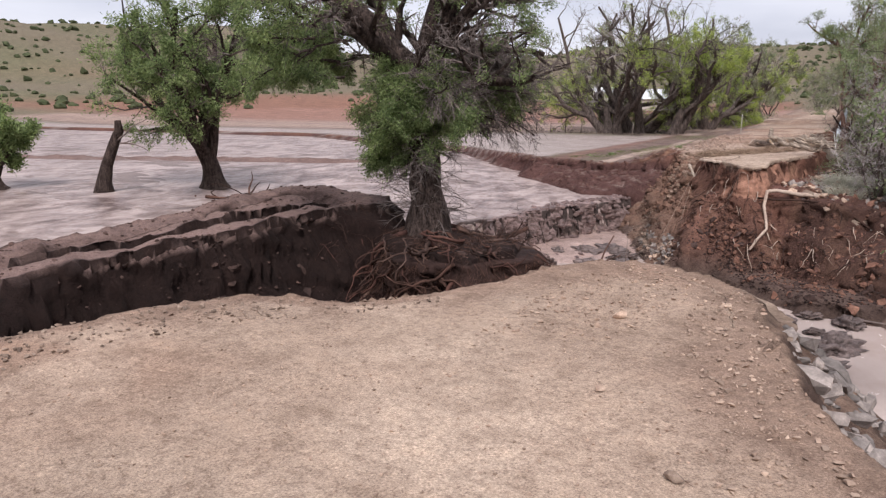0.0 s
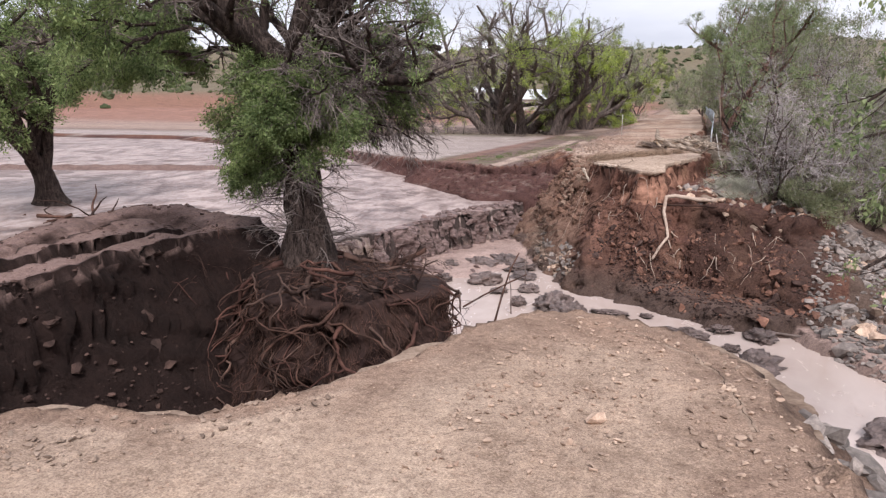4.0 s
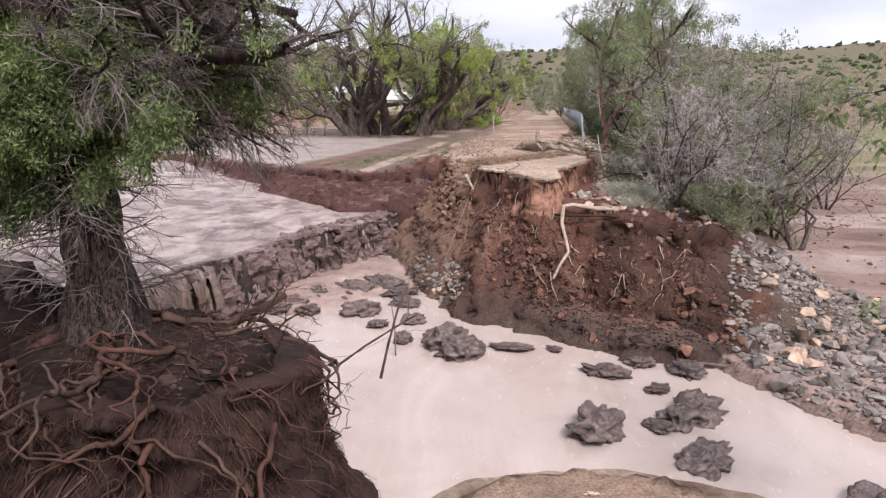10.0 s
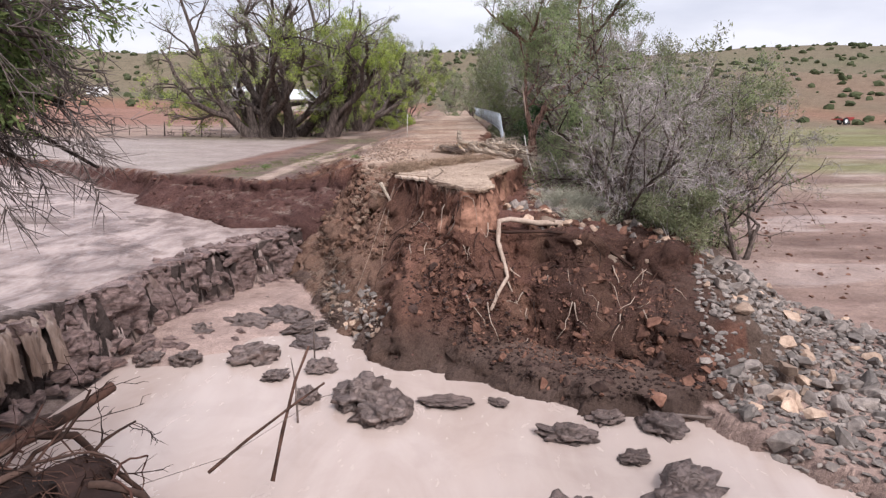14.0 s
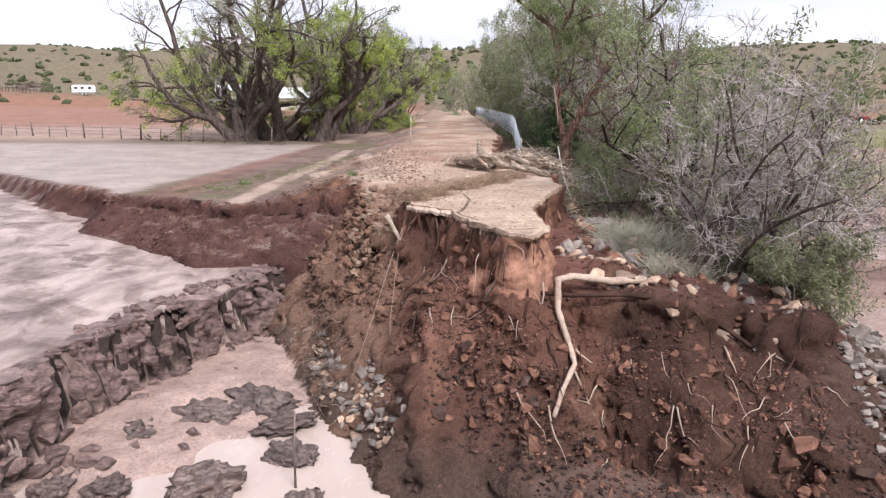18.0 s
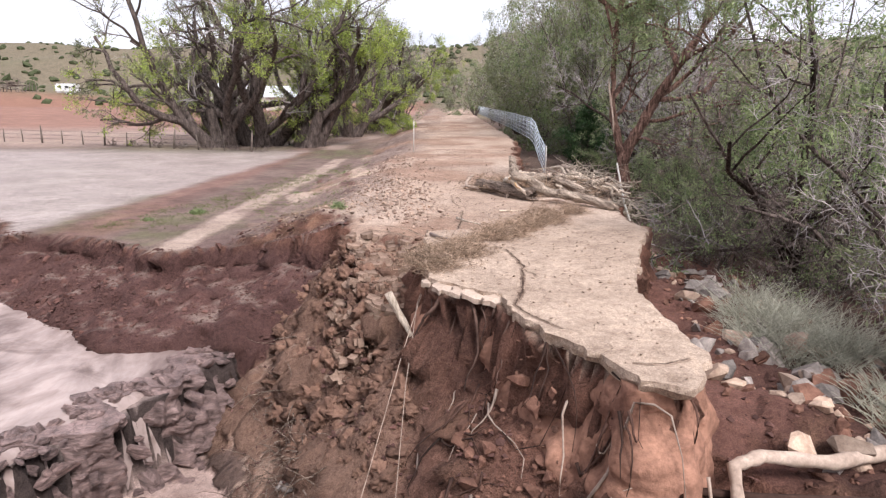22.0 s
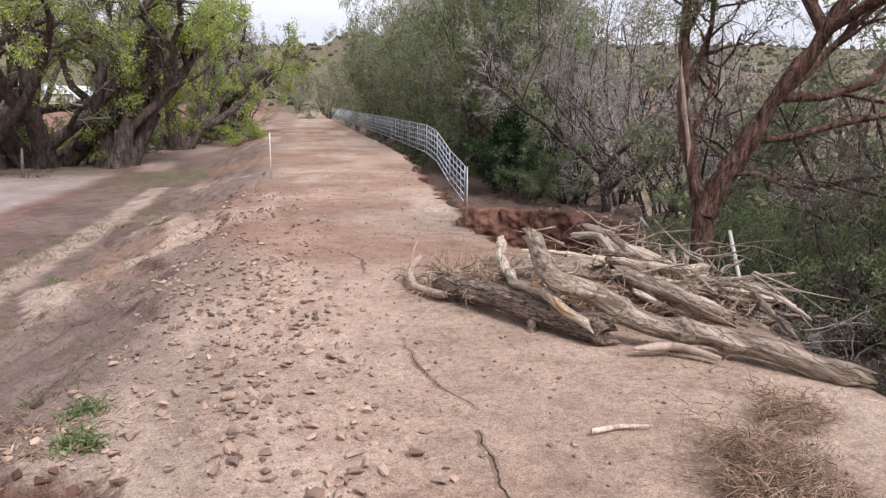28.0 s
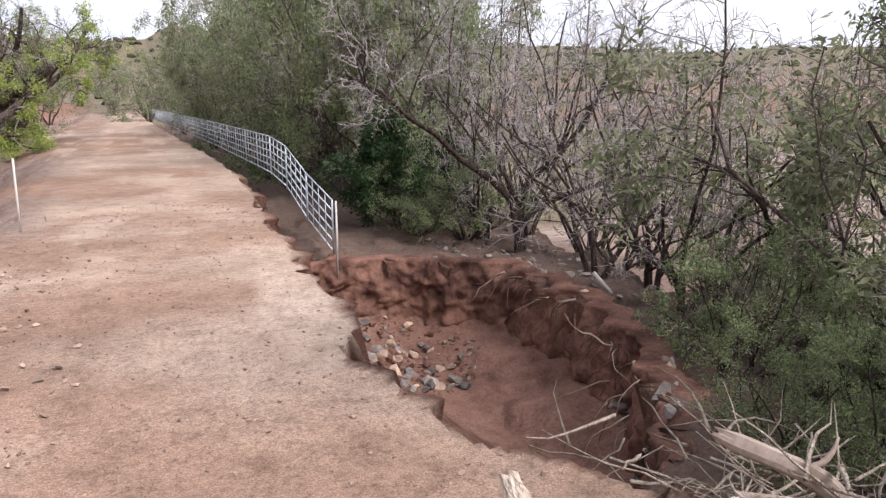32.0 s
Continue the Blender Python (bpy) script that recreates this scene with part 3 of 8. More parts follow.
def build_ground():
    gx = graded(-15.5, 7.5, 0.10, (-3500, 3500), 1.075)
    south = graded(1, 46, 0.11, (-1500, 46), 1.075)
    gy = np.concatenate([south[south < 45.8], graded(46.1, 69, 0.15, (46, 3500), 1.075)])
    X, Y = np.meshgrid(gx, gy)
    Z, kind, d_s, d_n = height(X, Y)
    GRID.update(x=gx, y=gy, z=Z)
    nx, ny = len(gx), len(gy)
    # lumps push steep faces in and out
    zy, zx = np.gradient(Z, gy, gx)
    steep = np.hypot(zx, zy)
    push = np.where(kind == 6, 0.7, np.where(kind == 7, 0.45, 1.0)) * np.clip(steep - 0.5, 0, 1.5) * 0.34 * (fbm(X * 1.0 + Z * 1.7, Y + Z * 2.3, 0.6, 4, 41) + 0.7 * fbm(X + Z, Y - 1.3 * Z, 1.5, 2, 43) + 0.35 * fbm(X * 1.0 + Z * 2.1, Y + Z * 1.9, 0.24, 2, 45))
    Xd = X - push * zx / (steep + 1e-6)
    Yd = Y - push * zy / (steep + 1e-6)
    soils = np.array([
        (0.085, 0.06, 0.052),     # channel bed
        (0.30, 0.22, 0.19),   # silt plain
        (0.21, 0.165, 0.15),    # silt under the shallow flood
        (0.13, 0.085, 0.07),    # toe of the slide
        (0.175, 0.128, 0.11),   # field
        (0.12, 0.085, 0.068),   # bench under the shrubs
        (0.027, 0.0155, 0.013),  # dark wet bank, shade of its steep faces painted in
        (0.38, 0.29, 0.222),   # road, south
        (0.40, 0.305, 0.24),    # road, north
        (0.225, 0.128, 0.098),    # washout
        (0.17, 0.145, 0.10),   # hills
        (0.34, 0.255, 0.225)])  # wet silt bar
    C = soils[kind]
    n1, n2, n4 = fbm(X, Y, 2.5, 4, 51), fbm(X, Y, 0.7, 3, 53), fbm(X, Y, 6, 4, 57)

    def blend(w, col):
        nonlocal C
        C = C * (1 - w[..., None]) + np.array(col) * w[..., None]

    verge = smooth(-5.6, -6.6, X) * smooth(43.4, 45.0, Y)
    # Light falling on the berm's top, put into its colour; faces stay dark.
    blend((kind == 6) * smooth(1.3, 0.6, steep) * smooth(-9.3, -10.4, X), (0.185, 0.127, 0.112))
    blend(smooth(0.05, 0.3, d_n) * (kind == 8) * (1 - verge), (0.185, 0.096, 0.07))
    blend(smooth(-0.9, 0.6, d_n + 0.4 * n1) * (kind == 8) * verge, (0.205, 0.145, 0.125))
    blend(smooth(0.3, 1.2, d_n + 0.5 * n1) * (kind == 8) * verge, (0.155, 0.102, 0.094))
    blend(smooth(0.1, 0.4, d_s) * (kind == 7), (0.13, 0.09, 0.072))
    blend((kind == 5) * smooth(4.6, 3.0, X + 0.6 * n1) * smooth(48, 44, Y), (0.14, 0.07, 0.055))
    # red faces on the slide, the field's edge and the washout
    red = smooth(0.5, 1.1, steep + 0.25 * n1) * ((kind == 8) | (kind == 4) | (kind == 5) | (kind == 9))
    blend(red * (X < 6.2), (0.18, 0.092, 0.067))
    blend(red * (kind != 4) * smooth(0.05, 0.5, fbm(X, Y * 0.3 + Z * 0.2, 0.8, 3, 55)) * (X < 5) * 0.8, (0.35, 0.205, 0.14))
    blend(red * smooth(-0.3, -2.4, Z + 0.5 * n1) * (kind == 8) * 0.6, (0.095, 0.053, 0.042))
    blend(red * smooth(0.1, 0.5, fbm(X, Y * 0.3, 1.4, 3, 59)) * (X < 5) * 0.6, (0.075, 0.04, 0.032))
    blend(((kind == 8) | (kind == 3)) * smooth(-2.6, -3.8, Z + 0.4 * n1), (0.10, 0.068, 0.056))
    blend((kind == 8) * smooth(-3.9, -5.4, X + 0.5 * n1) * smooth(0.15, 0.5, d_n) * (1 - verge) * 0.8, (0.225, 0.142, 0.105))
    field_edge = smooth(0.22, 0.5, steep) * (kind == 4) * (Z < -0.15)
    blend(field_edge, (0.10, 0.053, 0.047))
    dark = smooth(0.6, 1.3, steep) * (kind == 7)
    blend(dark, (0.10, 0.066, 0.052))
    blend(smooth(0.5, 1.1, steep) * (kind == 2), (0.085, 0.065, 0.06))
    blend(smooth(-1.7, -0.2, d_s + 0.6 * n1 + 0.3 * n2) * (kind == 7) * (1 - dark) * 0.75, (0.235, 0.16, 0.12))
    # Shade of the overhanging shrubs, put into the bank's soil colour.
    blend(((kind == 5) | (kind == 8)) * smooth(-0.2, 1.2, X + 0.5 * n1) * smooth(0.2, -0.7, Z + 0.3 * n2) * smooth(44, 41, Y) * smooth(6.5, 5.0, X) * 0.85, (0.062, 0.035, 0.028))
    # field: reddish silt, thin grass, pale rill beside the road
    f = (kind == 4) & (steep < 0.5) & (Z > -0.3)
    blend(f * smooth(-0.2, 0.35, n4 + 0.6 * n2) * 0.55, (0.115, 0.125, 0.055))
    rill = np.abs(X + 12.15 + 0.018 * (Y - 45) + 0.22 * n1 + 0.1 * n2)
    blend(f * (Y < 74) * smooth(0.62, 0.3, rill) * 0.9, (0.38, 0.30, 0.25))
    path2 = np.abs(X + 16.0 + 0.03 * (Y - 48) + 0.4 * n1)
    blend(f * smooth(1.5, 0.4, path2) * 0.7, (0.21, 0.12, 0.10))
    pond = f * smooth(-0.2, 0.9, -17.3 + 0.045 * (Y - 50) - X + 0.5 * n1) * smooth(84, 76, Y)
    blend(f * smooth(-7.2, -8.4, X) * smooth(-12.0, -10.6, X) * smooth(-0.4, 0.2, n1) * 0.8, (0.19, 0.128, 0.122))
    blend(f * (X > -16) * smooth(0.25, 0.45, np.abs(fbm(X, Y * 0.5, 1.6, 3, 58))) * 0.6, (0.13, 0.085, 0.075))
    blend(pond * 0.85, (0.36, 0.31, 0.29))
    stream = f * smooth(1.3, 0.5, np.abs(X + 14.3 + 0.9 * np.sin(Y * 0.16) - 0.0 * Y + 0.4 * n1)) * smooth(81, 84, Y) * smooth(122, 112, Y)
    blend(stream * 0.9, (0.40, 0.31, 0.275))
    bank = f * smooth(0.7, 0.25, np.abs(np.abs(X + 14.3 + 0.9 * np.sin(Y * 0.16) + 0.4 * n1) - 1.5)) * smooth(80, 83, Y) * smooth(122, 112, Y)
    blend(bank * 0.8, (0.09, 0.06, 0.05))
    far_silt = f * smooth(80, 88, Y) * smooth(-10, -16, X)
    blend(far_silt * 0.8, (0.36, 0.27, 0.225))
    lines = smooth(0.1, 0.5, np.sin(Y * 0.42 + 2.0 * n4 + 0.03 * X)) * f * smooth(82, 90, Y)
    blend(lines * 0.35, (0.22, 0.14, 0.115))
    terrace = smooth(112, 135, Y - 0.12 * X) * smooth(-12, -20, X) * smooth(280, 220, np.hypot(X, Y))
    blend(terrace * 0.8, (0.25, 0.125, 0.09))
    # silt plain to the east with green growth further out
    p = (kind == 1)
    blend(p * smooth(0.0, 0.5, n4) * 0.5, (0.20, 0.13, 0.105))
    braid = fbm(X * 0.35 + Y * 0.12, Y * 1.2 - X * 0.2, 4.0, 4, 62)
    blend(p * smooth(0.05, 0.35, braid) * 0.7, (0.155, 0.10, 0.085))
    puddle = p * smooth(0.18, 0.34, -braid)
    blend(puddle * 0.8, (0.37, 0.29, 0.26))
    blend(p * smooth(70, 110, Y + 0.3 * X) * smooth(-0.6, 0.2, fbm(X, Y * 3, 30, 3, 61)) * 0.85, (0.17, 0.18, 0.07))
    # hills: green scrub bands and red scars
    hl = kind == 10
    blend(hl * smooth(0.0, 0.5, fbm(X, Y, 60, 4, 63)) * 0.6, (0.13, 0.135, 0.075))
    blend(hl * smooth(0.15, 0.5, fbm(X, Y, 110, 3, 67)) * smooth(420, 240, np.hypot(X, Y)) * 0.8, (0.27, 0.145, 0.10))
    blend(hl * smooth(15, 60, X) * smooth(430, 300, np.hypot(X, Y)) * smooth(-0.5, 0.1, fbm(X, Y, 50, 3, 69)) * 0.5, (0.235, 0.15, 0.11))
    # north road: stony grey margin on the west, mud stains
    r8 = (kind == 8) & (steep < 0.6)
    blend(r8 * smooth(1.5, 0.3, X - (-7.2 - 0.02 * (Y - 45)) + 0.5 * n1) * 0.5, (0.24, 0.19, 0.16))
    blend(r8 * smooth(-0.15, 0.3, n4 + 0.4 * n1) * 0.8, (0.265, 0.168, 0.122))
    blend(r8 * smooth(0.1, 0.5, fbm(X, Y * 0.4, 1.8, 4, 66)) * 0.7, (0.49, 0.395, 0.32))
    blend((kind == 7) * smooth(0.0, 0.5, n4 + 0.3 * n1) * (d_s < -0.3) * 0.6, (0.30, 0.2, 0.145))
    blend((kind == 7) * smooth(0.05, 0.45, fbm(X, Y, 2.2, 4, 65)) * (d_s < -0.3) * 0.55, (0.46, 0.365, 0.285))
    wet = np.where(kind == 2, 0.72, 0.0) * (steep < 0.6) + 0.1 * (kind == 6) + 0.75 * (kind == 11) + 0.35 * (kind == 0) + 0.55 * pond + 0.5 * stream + 0.3 * far_silt + 0.5 * puddle + 0.3 * p * smooth(-0.1, 0.3, n4) + 0.3 * (kind == 3)
    wet = np.clip(wet, 0, 0.85)
    verts = np.stack([Xd, Yd, Z], -1).reshape(-1, 3)
    k = np.arange(nx * ny).reshape(ny, nx)
    quads = np.stack([k[:-1, :-1], k[:-1, 1:], k[1:, 1:], k[1:, :-1]], -1).reshape(-1, 4)
    me = bpy.data.meshes.new("ground")
    me.vertices.add(len(verts))
    me.vertices.foreach_set("co", verts.ravel())
    me.loops.add(quads.size)
    me.loops.foreach_set("vertex_index", quads.ravel())
    me.polygons.add(len(quads))
    me.polygons.foreach_set("loop_start", np.arange(0, quads.size, 4))
    me.polygons.foreach_set("use_smooth", np.ones(len(quads), bool))
    me.update(calc_edges=True)
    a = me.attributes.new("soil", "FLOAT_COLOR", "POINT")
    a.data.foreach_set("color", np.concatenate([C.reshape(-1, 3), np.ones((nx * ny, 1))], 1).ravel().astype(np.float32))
    a = me.attributes.new("wet", "FLOAT", "POINT")
    a.data.foreach_set("value", wet.ravel().astype(np.float32))
    a = me.attributes.new("crumb", "FLOAT", "POINT")
    a.data.foreach_set("value", (smooth(0.35, 0.9, steep) * (kind < 10)).ravel().astype(np.float32))
    me.materials.append(M_ground)
    return tagged(new("ground", me), "eroded earth of a washed-out valley, dirt road and flood silt", "ground", kind="structure")


build_ground()


def sheet(name, gx, gy, zfun, mat, label):
    X, Y = np.meshgrid(gx, gy)
    V = np.stack([X, Y, zfun(X, Y)], -1).reshape(-1, 3)
    k = np.arange(len(gx) * len(gy)).reshape(len(gy), len(gx))
    q = np.stack([k[:-1, :-1], k[:-1, 1:], k[1:, 1:], k[1:, :-1]], -1).reshape(-1, 4)
    return tagged(mesh_object(name, V, q, mat, None, "", True), label, "water", kind="structure")


sheet("water_pool", np.linspace(-12.2, 70, 120), np.linspace(-40, 44, 160), lambda x, y: POOL_Z + 0.012 * fbm(x, y, 0.9, 3, 71), M_pool, "opaque pinkish silt-laden pool in the washed-out gap")
sheet("water_flood", graded(-40, -9, 0.2, (-330, -9), 1.1)[:-1], graded(-20, 62, 0.22, (-60, 150), 1.15),
      lambda x, y: np.where(outside(SHELF, x, y) + 0.25 * fbm(x, y, 1.3, 4, 8) < 0.25, flow_level(x, y) - 0.05 + 0.03 * fbm(x, y, 1.4, 4, 73) - 1.6 * smooth(-0.25, 0.2, outside(SHELF, x, y) + 0.25 * fbm(x, y, 1.3, 4, 8)), -6.0),
      M_flow, "shallow muddy flood water running over silt")


# ---- plants ----
class Tubes:
    """Many tapered round limbs gathered into one mesh."""

    def __init__(self):
        self.sets = {}

    def add(self, pts, radii, sides=5):
        self.sets.setdefault((len(pts), sides), []).append((pts, radii))

    def mesh(self):
        verts, faces, at = [], [], 0
        for (n, k), many in self.sets.items():
            P = np.array([p for p, _ in many], float)
            R = np.array([r for _, r in many], float)
            T = np.gradient(P, axis=1)
            T /= np.linalg.norm(T, axis=2, keepdims=True) + 1e-9
            ref = np.where(np.abs(T[:, :1, 2:3]) > 0.8, np.array([1.0, 0.1, 0]), np.array([0.1, 0.0, 1.0]))
            A = np.cross(T, np.broadcast_to(ref, T.shape))
            A /= np.linalg.norm(A, axis=2, keepdims=True) + 1e-9
            B = np.cross(T, A)
            ang = np.arange(k) * 2 * np.pi / k
            ring = P[:, :, None] + R[:, :, None, None] * (np.cos(ang)[None, None, :, None] * A[:, :, None] + np.sin(ang)[None, None, :, None] * B[:, :, None])
            m = len(many)
            verts.append(ring.reshape(-1, 3))
            idx = np.arange(m * n * k).reshape(m, n, k) + at
            nxt = np.roll(idx, -1, 2)
            faces.append(np.stack([idx[:, :-1], nxt[:, :-1], nxt[:, 1:], idx[:, 1:]], -1).reshape(-1, 4))
            at += m * n * k
        return np.concatenate(verts), np.concatenate(faces)

    def part(self, name, mat, parent, label="", rough=0.0):
        v, f = self.mesh()
        if rough:
            v = v + rough * np.stack([fbm(v[:, 0] * 1.3 + 0.3 * v[:, 2] + 7 * k, v[:, 1] * 1.3 + 0.25 * v[:, 2] - 5 * k, 0.22, 3, 81 + k) for k in range(3)], 1)
        return mesh_object(name, v - np.array(parent.location), f, mat, parent, label, True)


def unit(v):
    return v / (np.linalg.norm(v) + 1e-9)


def course(rng, p, d, length, steps, wob, rise):
    """A wandering line from p along d."""
    pts = [np.array(p, float)]
    for _ in range(steps):
        d = unit(d + rng.normal(0, wob, 3) + np.array([0, 0, rise]))
        pts.append(pts[-1] + d * length / steps)
    return np.array(pts), d


def branch(rng, wood, tips, p, d, length, r, level, spec):
    """A limb with its side limbs, down to the twigs."""
    steps = 6 if level > 1 else 4 if level else 2
    pts, d_end = course(rng, p, d, length, steps, spec["wob"], spec["rise"][level])
    end_r = r * (0.35 if level else 0.3)
    wood.setdefault(level, Tubes()).add(pts, np.linspace(r, end_r, steps + 1), 7 if level > 2 else 5 if level > 1 else 3)
    if level == 0:
        tips.append(pts)
        return
    for _ in range(spec["kids"][level]):
        s = spec["from"] + (1 - spec["from"]) * rng.random() ** 0.8
        k = s * steps
        i = min(int(k), steps - 1)
        q = pts[i] + (k - i) * (pts[i + 1] - pts[i])
        along = unit(pts[i + 1] - pts[i])
        side = unit(np.cross(along, rng.normal(0, 1, 3)))
        a = radians(spec["angle"]) * rng.uniform(0.6, 1.3)
        branch(rng, wood, tips, q, along * math.cos(a) + side * math.sin(a), length * spec["ratio"] * rng.uniform(0.6, 1.15) * (1.15 - 0.4 * s), max(r * (1 - 0.65 * s) * spec["thin"], spec.get("least", 0.005)), level - 1, spec)


def leaves(rng, tips, per_tip, size, spread, droop, mat, name, parent, keep=None, aspect=0.28):
    """Small leaves strewn along the twigs."""
    T = np.array([t[-3:] for t in tips], float)
    if keep is not None:
        T = T[keep]
    if len(T) == 0:
        return None
    m = len(T) * per_tip
    t = np.repeat(T, per_tip, 0)
    s = rng.random(m) ** 0.7 * 1.999
    i = s.astype(int)
    row = np.arange(m)
    base = t[row, i] + (s - i)[:, None] * (t[row, i + 1] - t[row, i]) + rng.normal(0, spread, (m, 3))
    d = t[row, i + 1] - t[row, i]
    d /= np.linalg.norm(d, axis=1, keepdims=True) + 1e-9
    d = d * 0.6 + rng.normal(0, 0.6, (m, 3)) + np.array([0, 0, -droop])
    d /= np.linalg.norm(d, axis=1, keepdims=True) + 1e-9
    side = np.cross(d, rng.normal(0, 1, (m, 3)))
    side /= np.linalg.norm(side, axis=1, keepdims=True) + 1e-9
    L = (size * rng.uniform(0.6, 1.4, m))[:, None]
    w = L * aspect
    tip = base + d * L
    midp = base + d * L * 0.45
    V = np.stack([base, midp + side * w * 0.5, tip, midp - side * w * 0.5], 1).reshape(-1, 3) - np.array(parent.location)
    F = np.arange(m * 4).reshape(m, 4)
    return mesh_object(name, V, F, mat, parent)


def finish(tree, wood, bark, twig_mat, trunk_name="trunk", rough=0.0):
    """Heavy limbs become the trunk part, fine ones the twigs."""
    heavy, fine = Tubes(), Tubes()
    for level, tubes in wood.items():
        for key, many in tubes.sets.items():
            (heavy if level > 1 else fine).sets.setdefault(key, []).extend(many)
    if heavy.sets:
        heavy.part(trunk_name, bark, tree, "", rough)
    if fine.sets:
        tagged(fine.part("twig_mass", twig_mat, tree), kind="stuff")


def refined(pts, k):
    """The same line with k times the steps."""
    pts = np.asarray(pts, float)
    s = np.linspace(0, len(pts) - 1, (len(pts) - 1) * k + 1)
    return np.stack([np.interp(s, np.arange(len(pts)), pts[:, c]) for c in range(3)], 1)


def flared_trunk(wood, pts, r, flare, level=4):
    pts = refined(pts, 4)
    n = len(pts)
    rad = r * (1 - 0.35 * np.linspace(0, 1, n)) + flare * np.exp(-np.linspace(0, 1, n) * 7)
    wood.setdefault(level, Tubes()).add(pts, rad, 12)


def foreground_tree():
    """The big undercut tree on the west bank."""
    rng = np.random.default_rng(11)
    x, y, z = -8.2, 15.3, 0.0
    tree = thing("willow_tree", "large undercut tree with drooping green foliage and exposed roots", "tree", at=(x, y, z))
    wood, green, bare = {}, [], []
    lean = np.array([[0, 0, -0.9], [0.02, 0.03, 0.2], [0.0, 0.05, 1.2], [-0.1, 0.1, 2.2], [-0.2, 0.1, 3.2], [-0.35, 0.2, 4.2], [-0.5, 0.3, 5.0]]) + (x, y, z)
    flared_trunk(wood, lean, 0.50, 0.75)
    top = lean[-1]
    spec = {"wob": 0.17, "rise": [-0.03, 0.0, 0.03, 0.04], "kids": [0, 8, 7, 7], "from": 0.15, "angle": 52, "ratio": 0.48, "thin": 0.55, "least": 0.006}
    # main limbs: heading (degrees from east), climb, length, radius, leafy share
    limbs = [(205, 35, 6.5, 0.30, 0.35), (150, 40, 6.0, 0.26, 0.45), (32, 28, 4.6, 0.27, 0.45), (75, 50, 5.0, 0.24, 0.4), (-15, 32, 4.6, 0.22, 0.25),
             (250, 30, 5.6, 0.24, 0.4), (310, 40, 5.0, 0.22, 0.5), (100, 75, 6.5, 0.26, 0.5), (180, 20, 6.0, 0.2, 0.3), (50, 26, 4.2, 0.16, 0.3), (5, 50, 5.0, 0.2, 0.5)]
    for head, climb, ln, r, leafy in limbs:
        a, c = radians(head), radians(climb)
        d = np.array([math.cos(a) * math.cos(c), math.sin(a) * math.cos(c), math.sin(c)])
        got = []
        branch(rng, wood, got, top - np.array([0, 0, rng.uniform(0, 1.0)]), d, ln, r, 3, spec)
        for g in got:
            (green if noise.noise(Vector((g[-1] * 0.5).tolist())) + rng.normal(0, 0.1) > 0.35 - 0.6 * leafy else bare).append(g)
    droop = {"wob": 0.16, "rise": [-0.10, -0.10, -0.05, 0], "kids": [0, 9, 9, 0], "from": 0.1, "angle": 44, "ratio": 0.46, "thin": 0.5, "least": 0.006}
    # leafy hanging sprays on the south and west side of the trunk
    for k in range(64):
        a = radians(rng.uniform(140, 350))
        hgt = rng.uniform(2.8, 5.2)
        d = np.array([math.cos(a), math.sin(a), rng.uniform(0.1, 0.7)])
        i = min(int(hgt + 0.8), 5)
        branch(rng, wood, green if rng.random() < 0.85 else bare, lean[i], d, rng.uniform(0.9, 2.1), 0.05, 2, droop)
    # leafy sprays hanging from the western and southern limbs
    for k in range(44):
        a = radians(rng.uniform(165, 275))
        far = rng.uniform(1.5, 4.8)
        q = top + np.array([far * math.cos(a), far * math.sin(a), rng.uniform(-0.4, 1.4)])
        branch(rng, wood, green if rng.random() < 0.7 else bare, q, np.array([math.cos(a), math.sin(a), rng.uniform(-0.1, 0.5)]), rng.uniform(0.9, 1.9), 0.04, 2, droop)
    # dead brushy fan reaching east and north, drooping towards the water
    fan = {"wob": 0.15, "rise": [-0.10, -0.10, -0.06, 0], "kids": [0, 11, 12, 0], "from": 0.05, "angle": 42, "ratio": 0.44, "thin": 0.5, "least": 0.0075}
    for k in range(105):
        a = radians(rng.normal(38, 40))
        s = rng.random()
        d = np.array([math.cos(a), math.sin(a), rng.uniform(-0.1, 0.55)])
        q = top + np.array([1.6 * s * math.cos(a), 1.6 * s * math.sin(a), rng.uniform(-1.4, 0.4)])
        branch(rng, wood, bare if rng.random() < 0.93 else green, q, d, rng.uniform(1.4, 3.0), 0.04, 2, fan)
    # short dead shoots all over the upper trunk
    for k in range(130):
        a = rng.uniform(0, 6.28)
        i = rng.uniform(1.3, 5)
        q = lean[int(i)] + (i - int(i)) * (lean[int(i) + 1] - lean[int(i)]) + 0.45 * np.array([math.cos(a), math.sin(a), 0])
        branch(rng, wood, bare, q, np.array([math.cos(a), math.sin(a), rng.uniform(-0.2, 0.6)]), rng.uniform(0.5, 1.3), 0.018, 1, droop)
    green = [g for g in green if g[-1][2] > 1.55 + 0.6 * rng.random()]
    finish(tree, wood, M_bark, M_fantwig, "trunk", 0.13)
    leaves(rng, green, 26, 0.085, 0.08, 0.3, M_featherleaf, "crown", tree, aspect=0.3)
    return tree


